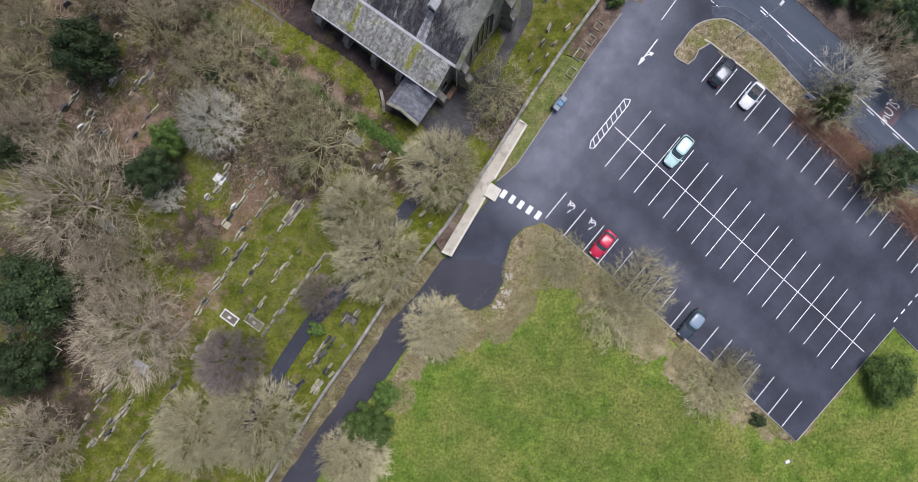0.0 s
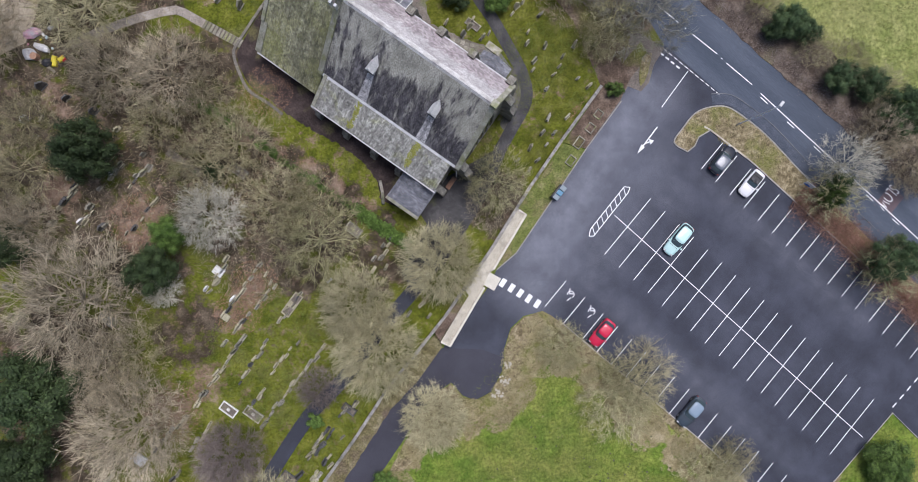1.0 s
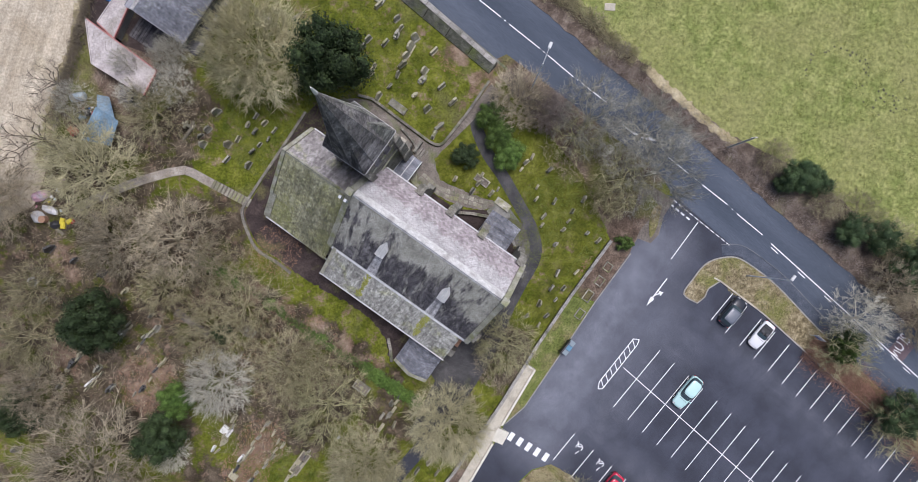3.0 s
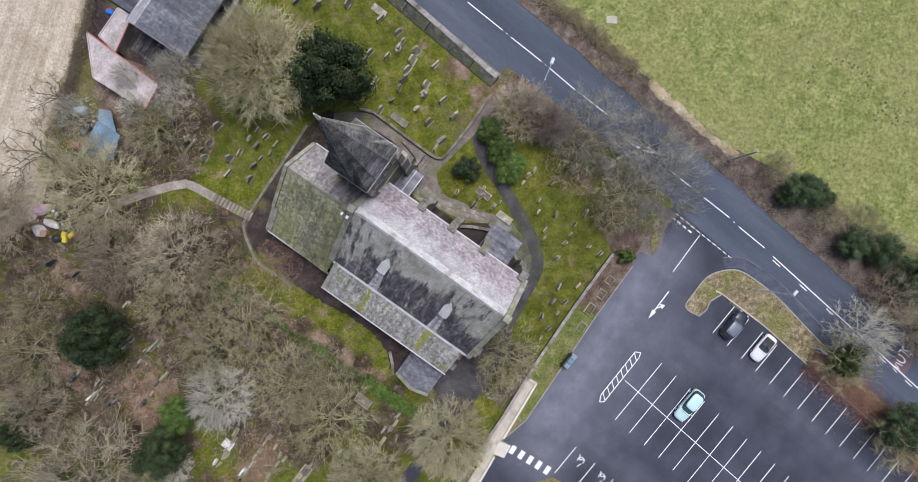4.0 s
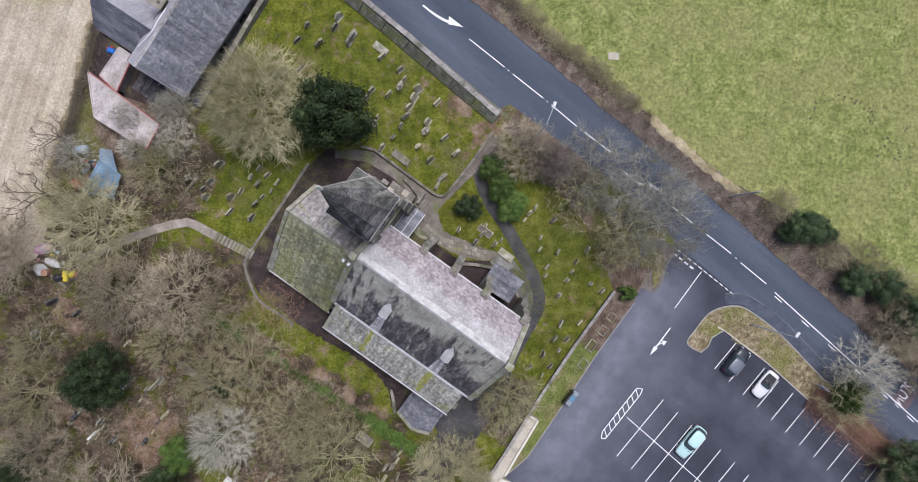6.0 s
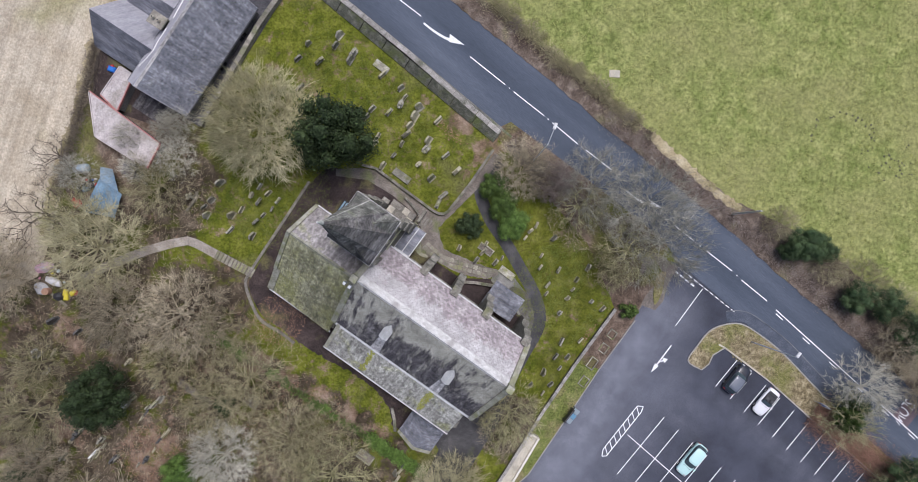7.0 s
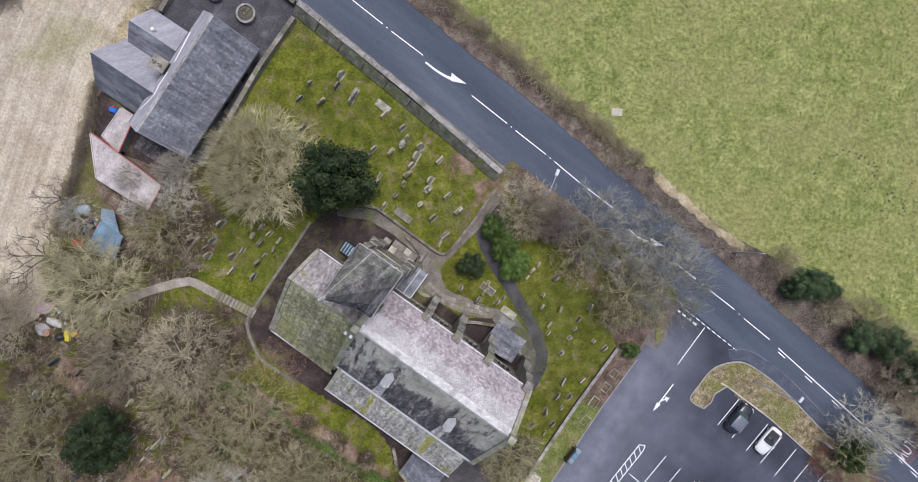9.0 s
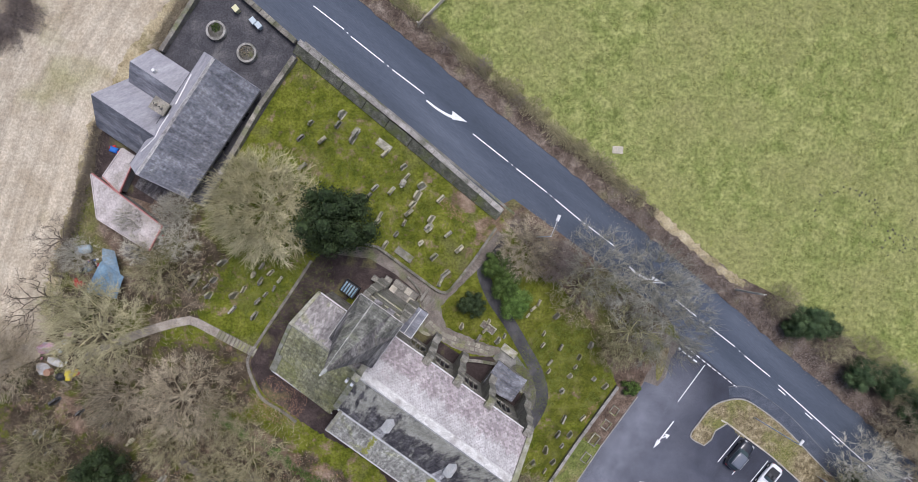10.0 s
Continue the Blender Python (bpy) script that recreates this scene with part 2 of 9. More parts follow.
M["church_stone"] = material("pale_grey_sandstone", [(0.3, (0.13, 0.122, 0.10)), (0.5, (0.22, 0.207, 0.175)), (0.7, (0.34, 0.32, 0.28))], 1.3, 7.0, 0.6, 0.92, 0.4, patches=(0.20, 0.205, 0.11), patch_scale=0.5, patch_range=(0.56, 0.72), dist=0.03)
M["wall_cope"] = material("stained_coping", [(0.3, (0.12, 0.11, 0.09)), (0.5, (0.20, 0.185, 0.155)), (0.7, (0.32, 0.295, 0.25))], 0.8, 8.0, 0.5, 0.92, 0.3, patches=(0.13, 0.135, 0.08), patch_scale=0.5, vary=0.3)
M["kerb"] = material("kerb_stone", [(0.3, (0.26, 0.25, 0.23)), (0.7, (0.42, 0.40, 0.36))], 1.0, 10.0, 0.4, 0.9, 0.2, vary=0.2)
M["stone"] = material("weathered_sandstone", [(0.3, (0.11, 0.10, 0.085)), (0.5, (0.19, 0.175, 0.15)), (0.7, (0.29, 0.27, 0.23))], 0.9, 7.0, 0.5, 0.92, 0.4, patches=(0.15, 0.16, 0.075), patch_scale=0.5, patch_range=(0.54, 0.7), dist=0.03)
M["palestone"] = material("pale_new_stone", [(0.3, (0.42, 0.38, 0.30)), (0.7, (0.56, 0.52, 0.43))], 0.7, 9.0, 0.3, 0.9, 0.2, patches=(0.36, 0.33, 0.27), patch_scale=0.8, dist=0.01)
M["bark"] = material("bark", [(0.3, (0.13, 0.115, 0.085)), (0.7, (0.22, 0.20, 0.155))], 2.0, 12.0, 0.4, 0.95, 0.3, vary=0.2, local=True)
M["twig_pale"] = material("pale_twigs", [(0.3, (0.41, 0.375, 0.225)), (0.7, (0.59, 0.545, 0.35))], 0.6, 4.0, 0.3, 0.95, 0.0, vary=0.12, local=True, island=0.3)
M["twig_olive"] = material("olive_twigs", [(0.3, (0.33, 0.31, 0.165)), (0.7, (0.48, 0.45, 0.265))], 0.6, 4.0, 0.3, 0.95, 0.0, vary=0.12, local=True, island=0.55)
M["twig_brown"] = material("brown_twigs", [(0.3, (0.28, 0.237, 0.16)), (0.7, (0.525, 0.458, 0.335))], 0.6, 4.0, 0.3, 0.95, 0.0, vary=0.15, local=True, island=0.55)
M["twig_dusk"] = material("purplish_twigs", [(0.3, (0.21, 0.175, 0.155)), (0.7, (0.33, 0.28, 0.25))], 0.6, 4.0, 0.3, 0.95, 0.0, vary=0.1, local=True, island=0.4)
M["twig_ash"] = material("ash_grey_twigs", [(0.3, (0.29, 0.28, 0.225)), (0.7, (0.45, 0.435, 0.37))], 0.6, 4.0, 0.3, 0.95, 0.0, vary=0.1, local=True, island=0.4)
M["twig_umber"] = material("umber_twigs", [(0.3, (0.265, 0.234, 0.135)), (0.7, (0.44, 0.40, 0.25))], 0.6, 4.0, 0.3, 0.95, 0.0, vary=0.2, local=True, island=0.55)
M["twig_grey"] = material("grey_twigs", [(0.3, (0.50, 0.475, 0.39)), (0.7, (0.68, 0.65, 0.54))], 0.6, 4.0, 0.3, 0.95, 0.0, vary=0.1, local=True, island=0.3)
M["twig_dark"] = material("dark_brown_twigs", [(0.3, (0.15, 0.125, 0.10)), (0.7, (0.26, 0.22, 0.175))], 0.6, 4.0, 0.3, 0.95, 0.0, vary=0.1, local=True, island=0.4)
M["twig_red"] = material("russet_twigs", [(0.3, (0.24, 0.135, 0.1)), (0.7, (0.38, 0.23, 0.17))], 0.6, 4.0, 0.3, 0.95, 0.0, vary=0.15, local=True, island=0.4)
M["leaf_dark"] = material("dark_evergreen", [(0.3, (0.024, 0.042, 0.014)), (0.7, (0.065, 0.095, 0.034))], 0.8, 6.0, 0.6, 0.7, 0.0, vary=0.2, local=True, island=0.45)
M["leaf_deep"] = material("deep_green_leaves", [(0.3, (0.035, 0.062, 0.024)), (0.7, (0.085, 0.125, 0.05))], 0.8, 6.0, 0.6, 0.7, 0.0, vary=0.2, local=True, island=0.45)
M["leaf_mid"] = material("green_leaves", [(0.3, (0.05, 0.088, 0.016)), (0.7, (0.105, 0.16, 0.034))], 0.8, 6.0, 0.6, 0.7, 0.0, vary=0.2, local=True, island=0.45)
M["leaf_light"] = material("bright_leaves", [(0.3, (0.07, 0.128, 0.022)), (0.7, (0.145, 0.225, 0.05))], 0.8, 6.0, 0.6, 0.7, 0.0, vary=0.15, local=True, island=0.45)


# ---- helpers for shapes ----
def G(x, y):
    """Height of the sloping ground: it falls gently to the east."""
    x, y = max(-130, min(130, x)), max(-130, min(170, y))
    return 1.2 - 0.067 * x + 0.02 * (y - 10)


def K(x, y):
    """Height of the churchyard, a terrace above the car park and the road."""
    return G(x, y) + 0.9


def link(name, verts, faces, mat, parent=None, label="", smooth=False, mats=None, index=None):
    me = bpy.data.meshes.new(name)
    me.from_pydata([tuple(v) for v in verts], [], faces)
    for m in (mats or [mat]):
        me.materials.append(m)
    if index:
        me.polygons.foreach_set("material_index", index)
    if smooth:
        me.polygons.foreach_set("use_smooth", [True] * len(me.polygons))
    me.update()
    ob = new(name, me)
    if parent:
        ob.parent = parent
    if label:
        tagged(ob, label)
    return ob


class Geo:
    """Gathers the faces of one mesh."""

    def __init__(self):
        self.v, self.f = [], []

    def add(self, verts, faces):
        n = len(self.v)
        self.v += [tuple(p) for p in verts]
        self.f += [tuple(i + n for i in q) for q in faces]
        return self

    def quad(self, *pts):
        return self.add(pts, [tuple(range(len(pts)))])

    def prism(self, low, high):
        n = len(low)
        return self.add(list(low) + list(high), [tuple(range(n))[::-1], tuple(range(n, 2 * n))] + [(i, (i + 1) % n, n + (i + 1) % n, n + i) for i in range(n)])

    def box(self, x0, x1, y0, y1, z0, z1, m=None):
        lo = [(x0, y0, z0), (x1, y0, z0), (x1, y1, z0), (x0, y1, z0)]
        hi = [(x, y, z1) for x, y, _ in lo]
        if m is not None:
            lo, hi = [m @ Vector(p) for p in lo], [m @ Vector(p) for p in hi]
        return self.prism(lo, hi)

    def bevel_box(self, x0, x1, y0, y1, z0, z1, b, m=None):
        lo = [(x0, y0, z0), (x1, y0, z0), (x1, y1, z0), (x0, y1, z0)]
        mid = [(x, y, z1 - b) for x, y, _ in lo]
        hi = [(x0 + b, y0 + b, z1), (x1 - b, y0 + b, z1), (x1 - b, y1 - b, z1), (x0 + b, y1 - b, z1)]
        pts = lo + mid + hi
        if m is not None:
            pts = [m @ Vector(p) for p in pts]
        f = [(3, 2, 1, 0), (8, 9, 10, 11)]
        for k in (0, 4):
            f += [(k + i, k + (i + 1) % 4, k + 4 + (i + 1) % 4, k + 4 + i) for i in range(4)]
        return self.add(pts, f)

    def tube(self, pts, radii, sides=5, tip=False):
        """A tapered tube along pts."""
        n0 = len(self.v)
        for i, p in enumerate(pts):
            a = Vector(pts[min(i + 1, len(pts) - 1)]) - Vector(pts[max(i - 1, 0)])
            a.normalize()
            s = a.cross(Vector((0.3, 0.5, 0.81)))
            s.normalize()
            t = a.cross(s)
            for k in range(sides):
                w = 2 * math.pi * k / sides
                self.v.append(tuple(Vector(p) + radii[i] * (math.cos(w) * s + math.sin(w) * t)))
        for i in range(len(pts) - 1):
            for k in range(sides):
                a, b = n0 + i * sides + k, n0 + i * sides + (k + 1) % sides
                self.f.append((a, b, b + sides, a + sides))
        if tip:
            e = n0 + (len(pts) - 1) * sides
            self.f.append(tuple(range(e, e + sides)))
        return self

    def spike(self, p, q, r):
        """A thin three-sided shoot that ends in a point."""
        a = (q - p).normalized()
        s = a.cross(Vector((0.3, 0.5, 0.81))).normalized() * r
        t = a.cross(s)
        n = len(self.v)
        self.v += [tuple(p + s), tuple(p - s * 0.5 + t * 0.87), tuple(p - s * 0.5 - t * 0.87), tuple(q)]
        self.f += [(n, n + 1, n + 3), (n + 1, n + 2, n + 3), (n + 2, n, n + 3)]

    def make(self, name, mat, parent=None, label="", smooth=False):
        return link(name, self.v, self.f, mat, parent, label, smooth)


def part(name, bm, mat, parent, label=""):
    """Links a bmesh as one mesh object under a thing or a part."""
    me = bpy.data.meshes.new(name)
    bm.to_mesh(me)
    bm.free()
    me.materials.append(mat)
    ob = new(name, me)
    ob.parent = parent
    if label:
        tagged(ob, label)
    return ob


def empty(name, label, category, group="", at=None):
    ob = new(name)
    ob.empty_display_size = 0.3
    if at is not None:
        ob.matrix_world = at
    return tagged(ob, label, category, group)


def smooth_line(pts, n=6, closed=False):
    """A rounded line through the given corners (Catmull-Rom)."""
    out, k = [], len(pts)
    for i in range(k if closed else k - 1):
        p = [Vector(pts[j % k] if closed else pts[max(0, min(k - 1, j))]) for j in (i - 1, i, i + 1, i + 2)]
        for s in range(n):
            t = s / n
            q = 0.5 * (2 * p[1] + (p[2] - p[0]) * t + (2 * p[0] - 5 * p[1] + 4 * p[2] - p[3]) * t * t + (3 * p[1] - p[0] - 3 * p[2] + p[3]) * t ** 3)
            out.append((q.x, q.y))
    if not closed:
        out.append(tuple(pts[-1]))
    return out


def slab(name, outline, height, lift, depth, mat, label, category):
    """A flat piece of ground on the slope, with its edge going down."""
    area = sum(a[0] * b[1] - b[0] * a[1] for a, b in zip(outline, outline[1:] + outline[:1]))
    if area < 0:
        outline = outline[::-1]
    g = Geo().prism([(x, y, height(x, y) + lift - depth) for x, y in outline], [(x, y, height(x, y) + lift) for x, y in outline])
    return tagged(g.make(name, mat), label, category, kind="structure")


def offset_line(pts, d):
    out = []
    for i, p in enumerate(pts):
        a = Vector(pts[min(i + 1, len(pts) - 1)]) - Vector(pts[max(i - 1, 0)])
        a.normalize()
        out.append((p[0] - a.y * d, p[1] + a.x * d))
    return out


def strip(name, line, width, height, lift, depth, mat, label, category, kind="structure"):
    """A band along a line: a path, a kerb or a wall."""
    a, b = offset_line(line, width / 2), offset_line(line, -width / 2)
    g = Geo()
    n = len(line)
    for side, sgn in ((a, 1), (b, 1)):
        g.v += [(x, y, height(x, y) + lift) for x, y in side]
    for side in (a, b):
        g.v += [(x, y, height(x, y) + lift - depth) for x, y in side]
    for i in range(n - 1):
        g.f += [(n + i, n + i + 1, i + 1, i), (i, i + 1, 2 * n + i + 1, 2 * n + i), (3 * n + i, 3 * n + i + 1, n + i + 1, n + i)]
    g.f += [(0, 2 * n, 3 * n, n), (n - 1, 2 * n - 1, 4 * n - 1, 3 * n - 1)]
    return tagged(g.make(name, mat), label, category, kind=kind)


# ---- the ground ----
def build_ground():
    xs = [-2500, -600, -130] + list(range(-110, 131, 20)) + [600, 2500]
    ys = [-2500, -600, -130] + list(range(-110, 171, 20)) + [600, 2500]
    v = [(x, y, G(x, y) - 0.06) for y in ys for x in xs]
    n = len(xs)
    f = [(j * n + i, j * n + i + 1, (j + 1) * n + i + 1, (j + 1) * n + i) for j in range(len(ys) - 1) for i in range(n - 1)]
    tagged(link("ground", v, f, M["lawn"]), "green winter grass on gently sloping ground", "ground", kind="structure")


build_ground()
# field across the road
slab("meadow_field", [(-30, 96), (-14.4, 75.8), (12.4, 55.9), (24.8, 46.6), (35.4, 38.8), (58, 21.5), (120, -20), (130, 170), (-30, 170)], G, -0.02, 0.3, M["meadow"], "pale green rough pasture across the road", "field")
ROAD = [(-60, 107), (-38, 89.5), (-18.7, 74.5), (-10.2, 68.2), (-0.4, 60.4), (8.6, 53.2), (18.3, 45.4), (25.9, 39.3), (36.3, 30.8), (43.0, 25.4), (53.5, 16.5), (75, -2), (120, -42)]
road_line = smooth_line(ROAD, 5)
strip("road", road_line, 9.2, G, 0.0, 0.3, M["road"], "bluish grey worn asphalt road", "road")
car_park = [(10.6, 3.0), (12.9, 1.5), (30.5, -13.3), (37.2, -19.4), (42.7, -24.5), (55.5, -10.3), (60, -14.6), (80, -34), (98, -14), (78, -4), (57, 4.0), (43.3, 15.7), (37.1, 21.1), (31.4, 25.3), (29.9, 24.4), (29.4, 23.3), (28.5, 22.6), (26.8, 23.7), (27.9, 25.5), (29.4, 27.3), (31.2, 28.1), (33.4, 28.2), (34.5, 27.8), (33.3, 29.3), (25.6, 35.6), (23.8, 33.4), (23.3, 31.2), (22.4, 30.2), (21.0, 31.0), (20.1, 28.9), (15.8, 22.9), (11.4, 16.4), (7.2, 10.2), (4.9, 8.1), (4.0, 6.1), (-1.5, -1.3), (-3.2, -5.0), (-0.6, -5.6), (0.8, -7.2), (2.3, -7.8), (4.3, -6.8), (5.6, -4.2), (5.9, -1.4), (6.6, 0.9), (8.2, 2.4)]
slab("car_park", car_park, G, 0.01, 0.3, M["asphalt"], "dark grey asphalt car park with white bay markings", "car park")
# churchyard terrace
WALL_E = [(-34, -46), (-21.2, -25.8), (-15.8, -17.3), (-11.7, -11.5), (-8.0, -5.8), (-4.9, -2.0), (-1.3, 2.6), (4.2, 10.6), (8.8, 18.0), (12.6, 23.6), (17.4, 30.2)]


def in_yard(x, y, gap=0.5):
    """True on the churchyard's side of its east wall, at least gap away from it."""
    if y > 49.3 + (2.8 - x) * 0.806 - 2.0 or y < -46:
        return False
    for (x0, y0), (x1, y1) in zip(WALL_E, WALL_E[1:]):
        if y0 <= y <= y1:
            return x < x0 + (x1 - x0) * (y - y0) / (y1 - y0) - gap * 1.2
    return True


churchyard = WALL_E + [(14.0, 38.0), (3.3, 50.2), (-20.1, 69.2), (-30.0, 74), (-37.5, 67.5), (-41.5, 60), (-42.6, 55), (-46.0, 44), (-48.5, 34), (-75, 20), (-110, 0), (-110, -46)]
slab("churchyard_ground", churchyard, K, 0.0, 1.4, M["churchyard"], "mossy churchyard turf with leaf litter", "ground")


def build_stubble():
    """The field in bands that follow its curved edge, so that the drill lines run along it."""
    edge = smooth_line([(-78, -12), (-60, 14), (-52.5, 26), (-48.4, 35), (-46.0, 44), (-42.8, 54), (-41.0, 60), (-37.5, 67.0), (-32.0, 75.2), (-24, 87), (-14, 104)], 5)
    n, v, f, uv = len(edge), [], [], []
    arc = [0.0]
    for p, q in zip(edge, edge[1:]):
        arc.append(arc[-1] + (Vector(q) - Vector(p)).length)
    steps = [0, 0.4, 2, 5, 9, 14, 20, 28, 40, 60]
    for d in steps:
        for k, (x, y) in enumerate(offset_line(edge, d)):
            v.append((x, y, K(x, y) - 0.02))
            uv.append((arc[k], d))
    for i in range(len(steps) - 1):
        f += [(i * n + k, i * n + k + 1, (i + 1) * n + k + 1, (i + 1) * n + k) for k in range(n - 1)]
    v += [(x, y, K(x, y) - 1.4) for x, y in edge]
    uv += [(arc[k], 0) for k in range(n)]
    m = len(steps) * n
    f += [(m + k, m + k + 1, k + 1, k) for k in range(n - 1)]
    ob = link("stubble_field", v, f, M["stubble"])
    lay = ob.data.uv_layers.new(name="rows")
    for lp in ob.data.loops:
        lay.data[lp.index].uv = uv[lp.vertex_index]
    tagged(ob, "bare tan stubble field with curving tractor lines", "field", kind="structure")


build_stubble()

# ---- road and car park markings ----
ROW_D, BAY_D = Vector((0.755, -0.656)), Vector((0.640, 0.768))


def mark(g, p, q, w=0.1):
    """One painted line from p to q, 4 mm above the asphalt."""
    p, q = Vector(p), Vector(q)
    s = (q - p).normalized()
    n = Vector((-s.y, s.x)) * w / 2
    g.quad(*[(c.x, c.y, G(c.x, c.y) + 0.016) for c in (p - n, q - n, q + n, p + n)])


def painted(name, lines, label, category, w=0.1, group=""):
    g = Geo()
    for p, q in lines:
        mark(g, p, q, w)
    return tagged(g.make(name, M["paint"]), label, category, group, "structure")


c0 = Vector((19.4, 14.7))
painted("bay_centre_line", [(c0, c0 + ROW_D * 42.6)], "long white line between two rows of bays", "road marking")
for i in range(17):
    c = Vector((21.05, 13.35)) + ROW_D * (2.405 * i)
    painted("bay_line", [(c - BAY_D * 4.48, c + BAY_D * 4.48)], "white bay line across the centre line", "road marking", group="bay lines")
low = [0, 3.1, 6.15] + [6.15 + 2.4 * k for k in range(1, 15)]
for i, s in enumerate(low):
    c = Vector((13.4, 6.65)) + ROW_D * s
    painted("bay_line", [(c, c - BAY_D * 4.05)], "white bay line by the grass edge", "road marking", group="bay lines")
for i in range(16):
    c = Vector((33.0, 23.75)) + ROW_D * (2.42 * i)
    painted("bay_line", [(c, c - BAY_D * 4.2)], "white bay line by the hedge", "road marking", group="bay lines")
for c in (Vector((14.0, 5.0)), Vector((16.6, 2.9))):
    g = Geo()
    ring = [c + 0.42 * Vector((math.cos(a), math.sin(a))) for a in [radians(-60 + 24 * k) for k in range(11)]]
    for p, q in zip(ring, ring[1:]):
        mark(g, p, q, 0.1)
    mark(g, c + Vector((-0.1, 0.75)), c + Vector((-0.15, 0.1)), 0.12)
    mark(g, c + Vector((-0.15, 0.1)), c + Vector((0.45, 0.05)), 0.12)
    mark(g, c + Vector((0.0, -0.4)), c + Vector((-0.5, -0.75)), 0.1)
    tagged(g.make("wheelchair_symbol", M["paint"]), "white painted wheelchair symbol in a parking bay", "road marking", "wheelchair symbols", "structure")
# hatched divider
hd = Vector((0.625, 0.781))
hn = Vector((0.781, -0.625))
h0 = Vector((16.35, 12.25))
lines = [(h0 + hn * 0.42 + hd * 0.2, h0 + hn * 0.42 + hd * 7.0), (h0 - hn * 0.42 + hd * 0.6, h0 - hn * 0.42 + hd * 7.3)]
lines += [(h0 + hn * 0.42 + hd * 0.2, h0 - hd * 0.15), (h0 - hd * 0.15, h0 - hn * 0.42 + hd * 0.6), (h0 + hn * 0.42 + hd * 7.0, h0 + hn * 0.2 + hd * 7.7), (h0 + hn * 0.2 + hd * 7.7, h0 - hn * 0.42 + hd * 7.3)]
lines += [(h0 + hn * 0.42 + hd * (0.4 + 0.88 * k), h0 - hn * 0.42 + hd * (1.0 + 0.88 * k)) for k in range(8)]
painted("hatched_divider", lines, "white outlined and hatched divider on asphalt", "road marking", 0.11)
for k in range(5):
    c = Vector((5.65, 6.45)) + Vector((1.055, -0.64)) * k
    d = Vector((0.30, 0.44))
    painted("zebra_stripe", [(c - d, c + d)], "white block of a zebra crossing", "road marking", 0.6, "zebra stripes")


def arrow(name, tail, tip, w, head, label, branch=None):
    tail, tip = Vector(tail), Vector(tip)
    s = (tip - tail).normalized()
    n = Vector((-s.y, s.x))
    g = Geo()
    neck = tip - s * head
    mark(g, tail, neck, w)
    tri = [neck + n * 0.3, neck - n * 0.3, tip]
    tri = tri if (tri[1] - tri[0]).cross(tri[2] - tri[0]) > 0 else tri[::-1]
    g.quad(*[(c.x, c.y, G(c.x, c.y) + 0.017) for c in tri])
    if branch:
        b = Vector(branch)
        root = tail + (tip - tail) * 0.62
        mark(g, root, b, w)
        e = (b - root).normalized()
        m = Vector((-e.y, e.x))
        tri = [b + m * 0.36, b - m * 0.36, b + e * 0.55]
        tri = tri if (tri[1] - tri[0]).cross(tri[2] - tri[0]) > 0 else tri[::-1]
        g.quad(*[(c.x, c.y, G(c.x, c.y) + 0.018) for c in tri])
    tagged(g.make(name, M["paint"]), label, "road marking", kind="structure")


arrow("lane_arrow", (24.7, 25.6), (22.2, 22.3), 0.15, 1.2, "white two-headed turn arrow at the car park entrance", (23.75, 23.75))
def curved_arrow(name, line, w, head, label):
    """A road arrow whose shaft bends and tapers towards its tail."""
    pts = [Vector(p) for p in smooth_line(line, 6)]
    g = Geo()
    m = len(pts)
    for k in range(m - 1):
        d = (pts[k + 1] - pts[k]).normalized()
        n = Vector((-d.y, d.x))
        w0, w1 = w * (0.7 + 0.5 * k / m), w * (0.7 + 0.5 * (k + 1) / m)
        g.quad(*[(c.x, c.y, G(c.x, c.y) + 0.016) for c in (pts[k] - n * w0 / 2, pts[k + 1] - n * w1 / 2, pts[k + 1] + n * w1 / 2, pts[k] + n * w0 / 2)])
    d = (pts[-1] - pts[-3]).normalized()
    n = Vector((-d.y, d.x))
    p = pts[-1]
    g.quad(*[(c.x, c.y, G(c.x, c.y) + 0.018) for c in (p - n * w * 1.0 - d * 0.1, p + d * head, p + n * w * 2.2 - d * 0.35)])
    tagged(g.make(name, M["paint"]), label, "road marking", kind="structure")


curved_arrow("road_arrow", [(-5.6, 63.8), (-4.4, 62.9), (-3.2, 62.2), (-2.4, 61.9)], 0.3, 1.7, "white curved merge arrow on the road")
curved_arrow("road_arrow", [(18.9, 44.4), (20.0, 43.5), (21.2, 42.9), (21.9, 42.7)], 0.28, 1.5, "white merge arrow on the road below bare branches")
painted("give_way_line", [(Vector((25.4, 35.2)) + Vector((0.79, -0.61)) * (0.85 * k), Vector((25.4, 35.2)) + Vector((0.79, -0.61)) * (0.85 * k + 0.55)) for k in range(11)], "broken white give way line at the junction", "road marking", 0.12)
painted("give_way_line", [(Vector((25.0, 34.7)) + Vector((0.79, -0.61)) * (0.85 * k), Vector((25.0, 34.7)) + Vector((0.79, -0.61)) * (0.85 * k + 0.55)) for k in range(4)], "second broken white give way line", "road marking", 0.2)
painted("lane_line", [((28.5, 32.5), (25.2, 28.0))], "white line between the entrance lanes", "road marking", 0.1)
